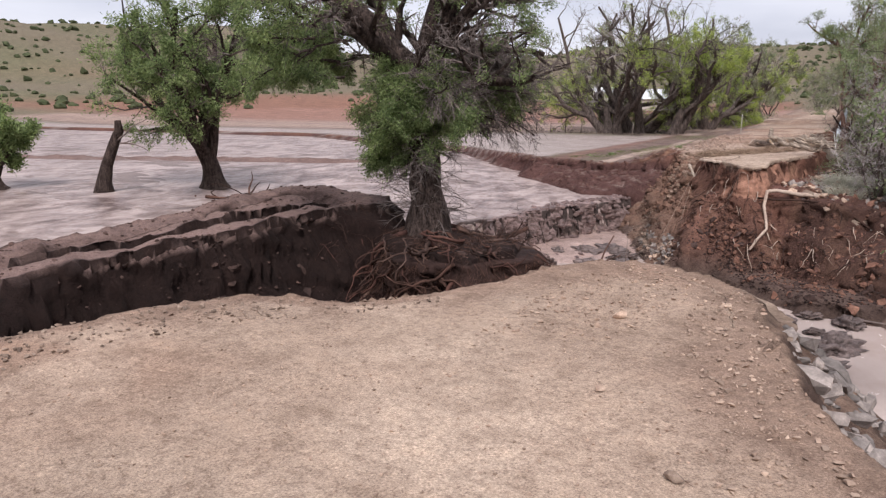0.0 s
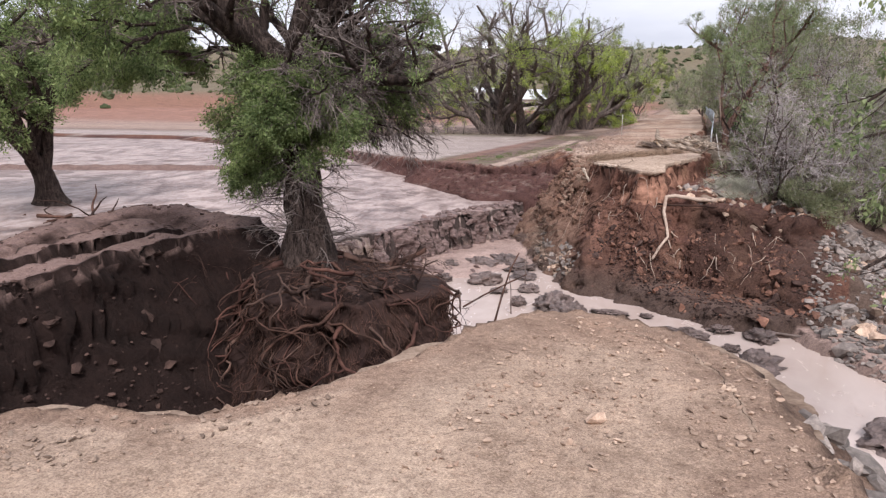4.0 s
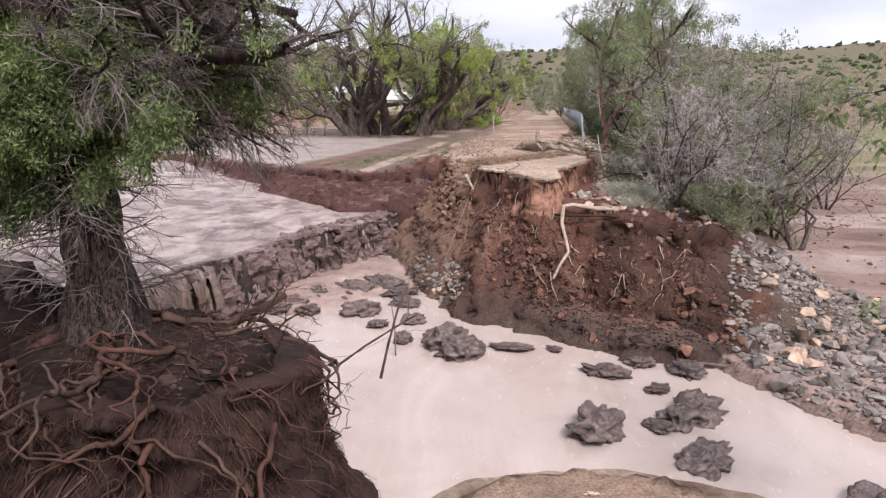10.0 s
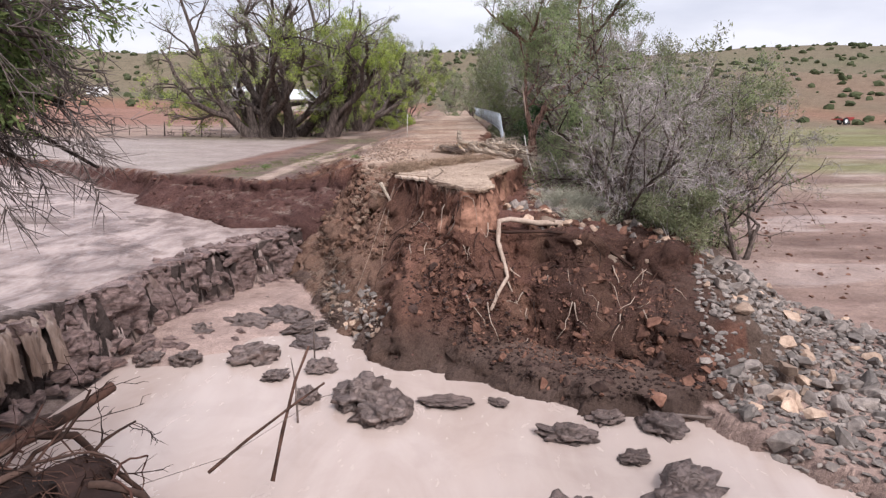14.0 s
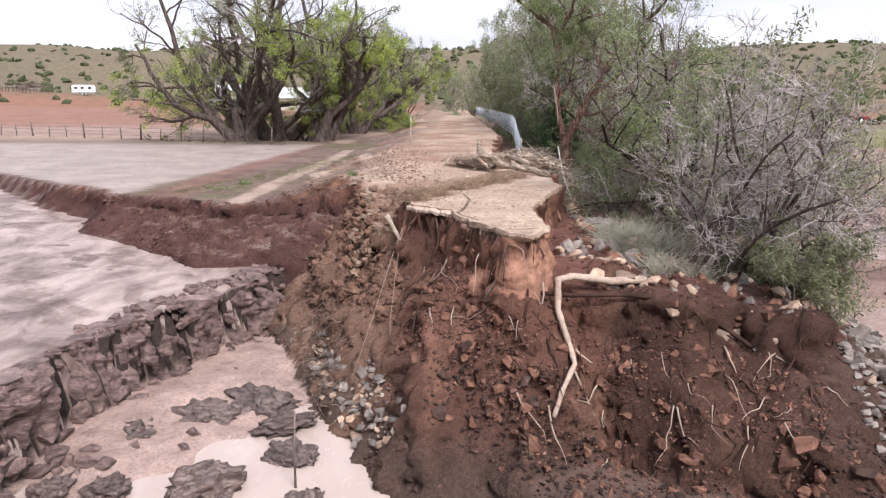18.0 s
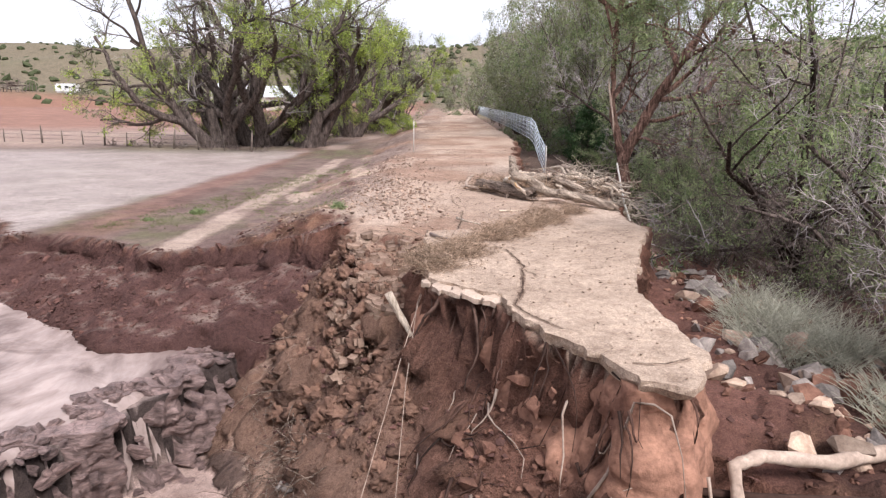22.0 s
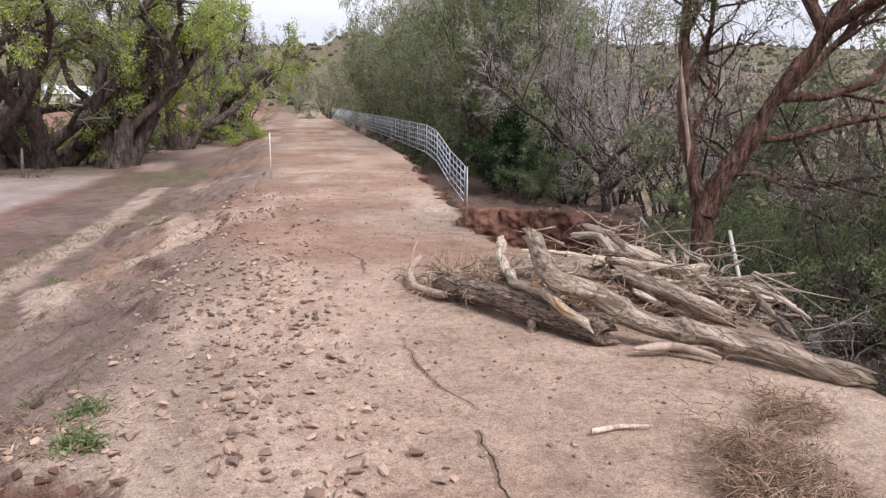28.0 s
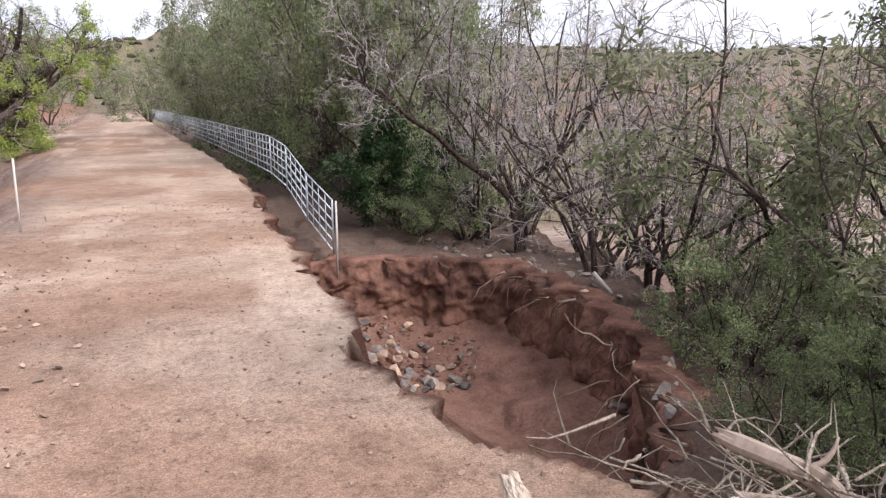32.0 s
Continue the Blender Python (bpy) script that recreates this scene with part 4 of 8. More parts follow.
def willow(name, label, x, y, z, hgt, r, seed, leafy, mats, spread=55, stems=1, kids=(0, 6, 5, 6), leaf=0.2, per=14, first=0.35, bark=None, twig=None, wob=0.17, lean=(0, 0), aspect=0.3, group="", low=0.0, least=0.006, tilt=0.3, limbs=4):
    """A tree of one or more stems; leafy is the share of twigs that carry leaves; low draws the leaves downward."""
    rng = np.random.default_rng(seed)
    tree = thing(name, label, "shrub" if name.endswith("shrub") else "tree", group, at=(x, y, z))
    wood, tips = {}, []
    for s in range(stems):
        a = 2 * math.pi * (s + rng.random() * 0.7) / stems
        out = tilt * rng.uniform(0.5, 1.5) if stems > 1 else 0.06
        d = unit(np.array([math.cos(a) * out + lean[0], math.sin(a) * out + lean[1], 1.0]))
        pts, d = course(rng, (x + 0.3 * r * stems * math.cos(a), y + 0.3 * r * stems * math.sin(a), z - 0.3), d, hgt * first * rng.uniform(0.8, 1.15), 5, 0.10, 0.03)
        flared_trunk(wood, pts, r, r * 0.6)
        spec = {"wob": wob, "rise": [0.0, 0.02, 0.05, 0.08], "kids": list(kids), "from": 0.12, "angle": spread, "ratio": 0.5, "thin": 0.55, "least": least}
        for k in range(limbs if stems == 1 else max(2, limbs // 2)):
            b = a + rng.uniform(-1.4, 1.4) if stems > 1 else 2 * math.pi * (k + rng.random() * 0.6) / limbs
            c = rng.uniform(0.35, 1.2)
            dd = unit(np.array([math.cos(b) * math.cos(c), math.sin(b) * math.cos(c), math.sin(c)]) + 0.5 * d)
            i = rng.integers(2, 6)
            branch(rng, wood, tips, pts[i], dd, hgt * (1 - first) * rng.uniform(0.7, 1.05), r * 0.55, 3, spec)
    finish(tree, wood, bark or M_bark, twig or M_browntwig)
    if leafy > 0:
        P = np.array([t[-1] for t in tips])
        patch = np.array([noise.noise(Vector((p * 2.2 / max(hgt * 0.35, 1) + seed * 3.1).tolist())) for p in P]) + rng.normal(0, 0.1, len(P)) - low * (P[:, 2] - z) / hgt
        chosen = np.nonzero(patch > np.quantile(patch, 1 - leafy))[0]
        if isinstance(mats, tuple):
            share = patch[chosen] > np.median(patch[chosen])
            leaves(rng, tips, per, leaf, leaf * 0.8, 0.1, mats[0], "crown", tree, chosen[share], aspect)
            leaves(rng, tips, per, leaf, leaf * 0.8, 0.1, mats[1], "crown", tree, chosen[~share], aspect)
        else:
            leaves(rng, tips, per, leaf, leaf * 0.8, 0.1, mats, "crown", tree, chosen, aspect)
    return tree


def forked_tree():
    """The red-barked forked tree beside the driftwood."""
    rng = np.random.default_rng(43)
    x, y, z = 1.75, 51.0, -0.5
    tree = thing("forked_tree", "forked tree with shaggy red-brown trunk and thin green crown", "tree", at=(x, y, z))
    wood, tips = {}, []
    base = np.array([[0, 0, -0.3], [0.02, 0, 0.6], [-0.04, 0.0, 1.5], [-0.1, -0.04, 2.3], [-0.1, -0.05, 2.8]]) + (x, y, z)
    west = np.array([[-0.12, -0.03, 2.4], [-0.28, 0.04, 3.0], [-0.46, 0.14, 3.8], [-0.55, 0.2, 4.5], [-0.5, 0.3, 5.6], [-0.42, 0.38, 7.4]]) + (x, y, z)
    east = np.array([[-0.08, -0.05, 2.4], [0.22, -0.2, 3.1], [0.48, -0.36, 3.7], [0.82, -0.58, 4.5], [1.4, -0.9, 5.6], [2.1, -1.25, 6.9]]) + (x, y, z)
    flared_trunk(wood, base, 0.27, 0.18)
    wood[4].add(refined(west, 4), np.linspace(0.155, 0.06, 21), 12)
    wood[4].add(refined(east, 4), np.linspace(0.215, 0.10, 21), 12)
    spec = {"wob": 0.24, "rise": [0.0, 0.02, 0.03, 0.05], "kids": [0, 9, 7, 7], "from": 0.15, "angle": 52, "ratio": 0.5, "thin": 0.55, "least": 0.006}
    for stem, i, head, climb, ln, r in [(east, 2, -30, 12, 4.4, 0.07), (east, 3, -25, 18, 4.6, 0.09), (east, 4, -60, 30, 4.2, 0.09), (east, 5, 10, 40, 4.0, 0.11), (east, 5, 100, 60, 3.6, 0.10), (east, 1, -60, 12, 3.0, 0.05), (east, 3, 5, 14, 5.0, 0.08), (east, 4, 120, 35, 3.8, 0.1),
                                        (west, 3, 60, 40, 3.4, 0.08), (west, 5, 170, 45, 3.2, 0.09), (west, 5, 60, 60, 3.4, 0.09), (west, 4, 250, 35, 3.0, 0.07), (west, 5, 300, 40, 3.0, 0.08), (west, 2, 20, 35, 2.4, 0.06)]:
        a, c = radians(head), radians(climb)
        branch(rng, wood, tips, stem[i], np.array([math.cos(a) * math.cos(c), math.sin(a) * math.cos(c), math.sin(c)]), ln, r, 3, spec)
    finish(tree, wood, M_redbark, M_browntwig, "trunk", 0.10)
    t = Tubes()
    strip = west[2] + np.array([[-0.02, -0.16, -0.5], [-0.05, -0.17, -0.1], [-0.1, -0.14, 0.3], [-0.16, -0.14, 0.7], [-0.24, -0.16, 1.1], [-0.28, -0.16, 1.4]])
    t.add(refined(strip, 3), np.interp(np.linspace(0, 5, 16), range(6), [0.01, 0.03, 0.035, 0.04, 0.03, 0.006]), 8)
    t.part("peeled_wood", M_paleroot, tree, "pale barkless strip and broken stub on the trunk", 0.05)
    P = np.array([q[-1] for q in tips])
    patch = np.array([noise.noise(Vector((p * 0.6).tolist())) for p in P]) + rng.normal(0, 0.1, len(P)) + 0.09 * (P[:, 2] - 5)
    leaves(rng, tips, 22, 0.06, 0.09, 0.2, M_leaf, "crown", tree, np.nonzero(patch > np.quantile(patch, 0.55))[0], 0.4)


def overhanging_tree():
    """A tree whose thin-leaved limbs reach over the pool."""
    rng = np.random.default_rng(46)
    x, y, z = 11.0, 15.2, -4.0
    tree = thing("overhanging_tree", "thin-leaved tree reaching over the pool", "tree", at=(x, y, z))
    wood, tips = {}, []
    pts = np.array([[0, 0, -0.3], [-0.3, 0, 2], [-0.9, 0.1, 4], [-1.8, 0.1, 6], [-2.9, 0.2, 7.6], [-3.6, 0.3, 9.0]]) + (x, y, z)
    flared_trunk(wood, pts, 0.24, 0.2)
    spec = {"wob": 0.2, "rise": [-0.03, -0.03, 0.0, 0.0], "kids": [0, 5, 5, 6], "from": 0.2, "angle": 48, "ratio": 0.42, "thin": 0.5, "least": 0.007}
    for i, head, climb, ln, r in [(12, 178, 12, 5.4, 0.09), (15, 170, 6, 4.6, 0.09), (17, 186, 0, 4.2, 0.08), (18, 160, 10, 4.0, 0.08), (20, 200, 25, 4.0, 0.08), (20, 120, 40, 4.0, 0.08), (20, 20, 50, 4.0, 0.08), (16, 60, 30, 4.0, 0.08)]:
        a, c = radians(head), radians(climb)
        p = refined(pts, 4)[i]
        branch(rng, wood, tips, p, np.array([math.cos(a) * math.cos(c), math.sin(a) * math.cos(c), math.sin(c)]), ln, r, 3, spec)
    finish(tree, wood, M_bark, M_greytwig)
    leaves(rng, tips, 9, 0.13, 0.08, 0.2, M_leaf, "crown", tree, np.nonzero(rng.random(len(tips)) < 0.5)[0], 0.45)


def dead_stump(x, y, z):
    rng = np.random.default_rng(5)
    ob = thing("tree_stump", "broken dead snag with one bare side branch standing in flood silt", "stump", at=(x, y, z))
    t = Tubes()
    t.add(np.array([[0, 0, -0.5], [0.15, 0.0, 0.4], [0.4, 0.1, 1.3], [0.95, 0.25, 2.4], [1.35, 0.35, 3.1], [1.3, 0.35, 3.6]]) + (x, y, z), np.array([0.62, 0.40, 0.30, 0.27, 0.24, 0.15]), 9)
    t.part("trunk", M_bark, ob)
    for k in range(3):
        pts, _ = course(rng, (x + 0.95, y + 0.25, z + 2.4), np.array([0.9, 0.3, 0.5 - 0.2 * k]), 2.6 - 0.6 * k, 5, 0.2, 0.0)
        t2 = Tubes()
        t2.add(pts, np.linspace(0.06, 0.015, 6), 5)
        t2.part("branch", M_browntwig, ob)


foreground_tree()
willow("willow_tree", "leafy willow with dense low foliage standing in flood silt", -28.5, 24.8, -0.5, 11.0, 0.6, 27, 0.7, M_featherleaf, 50, 1, (0, 8, 7, 7), 0.17, 40, 0.24, low=0.7, limbs=6)
willow("willow_tree", "bushy green willow at the edge of the flood", -37.6, 17.6, -0.4, 5.6, 0.4, 23, 0.85, M_featherleaf, 45, 1, (0, 8, 6, 5), 0.22, 26, 0.2, low=0.4)
dead_stump(-31.5, 19.8, -0.5)

# old cottonwoods with bare tops and fresh sprouts beyond the field
for k, (x, y, hgt, r, leafy, st, sd, ln) in enumerate([(-24.6, 84.6, 18, 0.42, 0.12, 4, 31, (-0.35, 0)), (-21.8, 85.6, 18, 0.46, 0.17, 3, 32, (0.0, 0)), (-17.8, 85.0, 16, 0.42, 0.24, 3, 33, (0.35, 0)), (-17.0, 100, 15, 0.42, 0.24, 3, 34, (0.1, 0)), (-15.2, 114, 15, 0.42, 0.2, 3, 35, (0.1, 0)), (-27.5, 96, 16, 0.36, 0.10, 3, 37, (-0.1, 0))]):
    willow("cottonwood_tree", "old leaning cottonwood with bare grey top and fresh yellow-green sprouts", x, y, ground_z(x, y) - 0.1, hgt, r * 1.5, sd, leafy + 0.22, (M_lime, M_lime) if k in (2, 3) else (M_lime, M_greyleaf), 46, st, (0, 6, 6, 5), 0.20, 36, 0.24, M_cottonbark, M_greytwig if k % 2 else M_browntwig, 0.25, ln, group="row of old cottonwoods", low=1.1, least=0.014, tilt=0.5, limbs=6)
brush_shrub = willow("sprouting_shrub", "brushy grey-brown shrub with green sprouts under the cottonwoods", -25.5, 87.5, ground_z(-25.5, 87.5) - 0.1, 3.4, 0.06, 36, 0.2, (M_lime, M_greyleaf), 55, 6, (0, 5, 5, 4), 0.22, 10, 0.2, M_bark, M_browntwig, 0.22, group="brush under the cottonwoods", least=0.012, tilt=0.6)
rngb = np.random.default_rng(75)
for x, y, s in [(-27.5, 89, 0.9), (-22.5, 87.5, 0.7), (-19.6, 87, 0.7), (-18.6, 96, 0.9), (-16, 108, 1.0), (-14.5, 113, 0.9), (-25, 97, 1.2), (-20, 108, 1.3), (-17, 119, 1.3)]:
    ob = copy_thing(brush_shrub, pose(x, y, ground_z(x, y) - 0.1, 0, 0, rngb.uniform(0, 360)))
    ob.scale = (s, s, s * rngb.uniform(0.8, 1.15))

# thicket on the east side of the road
willow("bare_shrub", "large grey leafless shrub leaning out of the washed bank", 3.9, 35.0, -1.2, 6.8, 0.11, 41, 0.12, M_greyleaf, 50, 7, (0, 7, 8, 5), 0.10, 10, 0.25, M_cottonbark, M_greytwig, 0.24, (0.32, -0.05), least=0.009, tilt=0.33)
willow("bare_shrub", "grey leafless shrub with a few green shoots", 6.6, 37.2, -1.4, 5.6, 0.09, 42, 0.12, M_greyleaf, 58, 7, (0, 8, 7, 5), 0.10, 10, 0.22, M_cottonbark, M_greytwig, 0.25, least=0.008, tilt=0.6)
willow("tamarisk_shrub", "low feathery grey-green shrub on the bank", 5.2, 34.0, -1.1, 2.4, 0.04, 47, 0.9, M_greyleaf, 45, 8, (0, 5, 5, 4), 0.1, 12, 0.2, M_greytwig, M_browntwig, 0.2, tilt=0.6)
forked_tree()
willow("leafy_tree", "dark leaning tree with full green crown", 5.2, 45.0, -1.1, 9.5, 0.22, 44, 0.42, M_leaf, 58, 2, (0, 8, 7, 7), 0.12, 20, 0.2, M_bark, M_greytwig, 0.24, least=0.007, tilt=0.5)
willow("bare_tree", "bare grey tree rooted beside the washed-out hole", 7.2, 68, -1.2, 9.5, 0.22, 45, 0.03, M_greyleaf, 52, 1, (0, 9, 7, 7), 0.12, 8, 0.25, M_bark, M_greytwig, 0.24, least=0.009)
overhanging_tree()
low_shrub = willow("leafy_shrub", "dense dark green shrub beside the road", 4.3, 49.6, -0.8, 3.2, 0.05, 49, 0.5, M_leaf, 55, 6, (0, 5, 5, 5), 0.075, 16, 0.18, M_bark, M_browntwig, 0.22, tilt=0.7, group="roadside shrubs")
for x, y, s in [(3.9, 46.8, 0.75), (6.6, 51.0, 1.05), (4.3, 53.2, 0.7), (3.3, 51.9, 0.8), (5.9, 54.8, 0.8), (9.6, 45.6, 1.1), (7.2, 42.6, 1.0), (6.3, 70.4, 1.1), (4.4, 71.2, 0.9), (5.0, 56.6, 0.9), (6.6, 57.6, 1.0), (7.4, 55.2, 1.0), (3.2, 54.0, 0.6)]:
    ob = copy_thing(low_shrub, pose(x, y, ground_z(x, y) - 0.15, 0, 0, 47 * x))
    ob.scale = (s, s, s)
tangle_shrub = willow("tangled_shrub", "tangled grey-brown leafless brush on the bank", 4.8, 43.6, ground_z(4.8, 43.6) - 0.1, 3.0, 0.05, 50, 0.1, M_leaf, 60, 6, (0, 6, 6, 5), 0.08, 8, 0.2, M_cottonbark, M_browntwig, 0.28, tilt=0.8, group="tangled roadside brush", least=0.006)
for x, y, s in [(3.2, 44.8, 0.8), (5.8, 45.6, 1.0), (4.2, 41.2, 0.8), (6.4, 43.4, 1.1), (3.7, 48.2, 0.8), (5.0, 50.6, 1.0), (7.6, 47.6, 1.2), (8.2, 52.4, 1.2), (2.9, 46.4, 0.6)]:
    ob = copy_thing(tangle_shrub, pose(x, y, ground_z(x, y) - 0.1, 0, 0, 61 * x))
    ob.scale = (s, s, s)
willow("evergreen_shrub", "dark evergreen bush behind the washed-out hole", 5.0, 73.5, -0.9, 4.2, 0.08, 71, 1.0, M_darkleaf, 45, 5, (0, 6, 5, 5), 0.2, 15, 0.15, M_bark, M_browntwig, 0.18, tilt=0.35)

grey_tree = willow("roadside_tree", "grey leafless tree in the roadside thicket", 7.4, 60.5, ground_z(7.4, 60.5) - 0.1, 8, 0.10, 51, 0.06, M_greyleaf, 55, 3, (0, 6, 6, 5), 0.14, 8, 0.22, M_bark, M_greytwig, 0.25, group="roadside thicket", least=0.010, tilt=0.4)
green_tree = willow("roadside_tree", "leafy green tree in the roadside thicket", 6.0, 86, ground_z(6.0, 86) - 0.1, 11, 0.17, 53, 0.6, (M_leaf, M_greyleaf), 52, 3, (0, 6, 6, 6), 0.21, 15, 0.18, M_cottonbark, M_greytwig, 0.2, group="roadside thicket", least=0.010, low=0.2)
pale_tree = willow("roadside_tree", "half-bare grey-green tree in the roadside thicket", 5.8, 101, ground_z(5.8, 101) - 0.1, 11, 0.16, 56, 0.45, M_greyleaf, 52, 3, (0, 6, 6, 6), 0.24, 13, 0.2, M_bark, M_greytwig, 0.22, group="roadside thicket", least=0.011)
brown_tree = willow("roadside_tree", "brown twiggy tree with sparse green leaves on the bank", 4.8, 47.4, ground_z(4.8, 47.4) - 0.1, 9.5, 0.15, 58, 0.22, M_leaf, 55, 2, (0, 7, 7, 6), 0.10, 16, 0.22, M_cottonbark, M_browntwig, 0.27, group="roadside thicket", least=0.007, tilt=0.4)
rngt = np.random.default_rng(77)
for proto, places in ((brown_tree, [(6.2, 49.8), (7.2, 45.8), (8.4, 53.2), (6.6, 43.0), (9.6, 48.6), (10.6, 55), (11.5, 44)]),
                      (grey_tree, [(9.6, 58.5), (12.5, 53), (9.6, 66), (6.8, 70.5), (11.5, 62), (7.6, 64.5), (9.5, 72), (13, 58), (12, 77), (16, 68), (6.4, 89), (8.0, 81), (18, 60), (15, 86), (10.5, 50), (9, 97), (7.0, 76), (6.2, 96), (14, 66), (17, 74), (11, 70), (20, 84), (14, 80), (24, 76), (10, 83), (15.5, 60), (8.4, 63), (10.6, 57.4), (13, 72), (8.2, 75), (7.4, 46.4), (11, 46.8), (9.0, 49.6)]),
                      (green_tree, [(5.6, 75.6), (5.2, 83), (5.0, 90), (6.6, 79.5), (5.6, 97), (5.2, 108), (4.6, 126), (9.5, 87), (9.5, 103), (8, 120), (3.4, 152), (1, 185), (6.4, 100), (6.8, 92), (7.6, 84), (5.6, 111), (4.2, 124), (3.2, 141), (-3, 166), (-9, 196), (-17, 128), (-15.5, 142)]),
                      (pale_tree, [(4.8, 117), (4.2, 138), (12.5, 90), (7.5, 134), (2, 168), (-17, 170), (-20, 150), (-9, 222), (-2, 228), (12, 118), (3.6, 113), (2.9, 129), (8.6, 55.8), (10.4, 53.4)])):
    for x, y in places:
        s = rngt.uniform(0.85, 1.05)
        tall = rngt.uniform(1.3, 1.65) if 66 < y < 150 else rngt.uniform(0.95, 1.15)
        ob = copy_thing(proto, pose(x, y, ground_z(x, y) - 0.15, 0, 0, rngt.uniform(0, 360)))
        ob.scale = (s, s, s * tall)


# ---- crumbling earth faces ----
class Face:
    """An upright face of earth along a line of the plan, from one level down to another."""

    def __init__(self, edge, top, bottom, start, lean, lump, seed):
        self.edge = np.array(edge, float)
        self.seg = np.r_[0, np.cumsum(np.linalg.norm(np.diff(self.edge, axis=0), axis=1))]
        self.top, self.bottom, self.start, self.lean, self.lump, self.seed = top, bottom, start, lean, lump, seed

    def at(self, u, z, stand=0.0):
        """Points at distances u along the line and heights z, standing clear of the face."""
        u, z = np.asarray(u, float), np.asarray(z, float)
        ex, ey = (lambda q: np.interp(q, self.seg, self.edge[:, 0])), (lambda q: np.interp(q, self.seg, self.edge[:, 1]))
        dx, dy = ex(u + 0.35) - ex(u - 0.35), ey(u + 0.35) - ey(u - 0.35)
        n = np.hypot(dx, dy) + 1e-9
        depth = self.top - z
        k = self.seed
        off = self.start + self.lean * depth + self.lump * (0.9 * fbm(u, z * 0.45, 0.9, 3, k) + 0.5 * fbm(u, z, 0.32, 3, k + 5) - 0.4 * np.abs(fbm(u, z * 0.7, 0.5, 3, k + 9)) + 0.25 * np.sign(fbm(u, z * 1.4, 0.7, 1, k + 13)) * smooth(0.1, 0.3, np.abs(fbm(u, z * 1.4, 0.7, 1, k + 13)))) + stand
        return np.stack([ex(u) + dy / n * off, ey(u) - dx / n * off, z], -1)

    def build(self, name, mat, parent, step=0.055, soft=True):
        u = np.arange(0, self.seg[-1], step)
        z = np.arange(self.top, self.bottom, -step)
        U, Z = np.meshgrid(u, z)
        P = self.at(U, Z + 0.03 * fbm(U, Z, 0.3, 2, self.seed + 21))
        inner = self.at(u, np.full(len(u), self.top), -0.6 - self.start)
        V = np.concatenate([inner, P.reshape(-1, 3)])
        k = np.arange(len(V)).reshape(len(z) + 1, len(u))
        q = np.stack([k[:-1, :-1], k[1:, :-1], k[1:, 1:], k[:-1, 1:]], -1).reshape(-1, 4)
        return mesh_object(name, V - np.array(parent.location), q, mat, parent, "", soft)


# ---- stones, clods and slabs ----
def hull_mesh(name, seed, stretch, mat, points=13, jitter=0.18):
    """An angular stone of unit size."""
    rng = np.random.default_rng(seed)
    bm = bmesh.new()
    for _ in range(points):
        v = rng.normal(0, 1, 3)
        v = v / np.linalg.norm(v) * (1 - jitter * rng.random()) * np.array(stretch) * 0.5
        bm.verts.new(v.tolist())
    got = bmesh.ops.convex_hull(bm, input=bm.verts)
    loose = [v for v in bm.verts if not v.link_faces]
    bmesh.ops.delete(bm, geom=loose, context="VERTS")
    bmesh.ops.recalc_face_normals(bm, faces=bm.faces)
    me = bpy.data.meshes.new(name)
    bm.to_mesh(me)
    bm.free()
    me.materials.append(mat)
    return me


def lump_mesh(name, seed, stretch, mat, rough=0.3, freq=1.6, sub=3, strata=0.0):
    """A rounded, knobbly lump of unit size."""
    bm = bmesh.new()
    bmesh.ops.create_icosphere(bm, subdivisions=sub, radius=0.5)
    for v in bm.verts:
        p = v.co.copy()
        k = noise.fractal(p * freq * 2 + Vector((seed * 5.3, seed * 1.7, 0)), 0.9, 2.1, 4) * rough
        s = strata * math.sin(p.z * 26 + 3 * noise.noise(p * 2 + Vector((seed, 0, 0))))
        k += 0.14 * rough * noise.noise(p * 17 + Vector((seed, 0, 0)))
        v.co = Vector((p.x * stretch[0], p.y * stretch[1], p.z * stretch[2])) * (1 + k + s)
    me = bpy.data.meshes.new(name)
    bm.to_mesh(me)
    bm.free()
    me.materials.append(mat)
    me.polygons.foreach_set("use_smooth", np.ones(len(me.polygons), bool))
    return me


M_darkclod = grain("dark_wet_clod", (0.03, 0.018, 0.015), (0.10, 0.062, 0.052), 2.0, 0.85, 0.2, 0.9, 0.05, 0.3, None, 6.0, 0.3)
RIPRAP = [hull_mesh("stone", 100 + k, (1.0, 0.78, 0.55), M_stone) for k in range(9)]
TAN = [hull_mesh("stone", 120 + k, (1.0, 0.8, 0.6), M_tanstone, 15, 0.1) for k in range(6)]
M_bankclod = grain("purple_red_bank_clod", (0.06, 0.031, 0.027), (0.165, 0.088, 0.074), 2.0, 0.95, 0.15, 0.9, 0.05, 0.3, None, 6.0, 0.35)
BANKCLOD = [hull_mesh("clod", 700 + k, (1.0, 0.8, 0.6), M_bankclod, 18, 0.45) for k in range(6)]
M_slideclod = grain("brown_slide_clod", (0.095, 0.053, 0.039), (0.25, 0.152, 0.111), 2.0, 0.95, 0.15, 0.9, 0.05, 0.3, None, 6.0, 0.35)
SLIDECLOD = [lump_mesh("clod", 680 + k, (1.0, 0.85, 0.7), M_slideclod, 0.85, 2.6, 3) for k in range(6)]
SLIDECRUMB = [hull_mesh("clod", 690 + k, (1.0, 0.85, 0.7), M_slideclod, 14, 0.3) for k in range(4)]
CLOD = [hull_mesh("clod", 140 + k, (1.0, 0.8, 0.6), M_redclod, 18, 0.45) for k in range(8)]
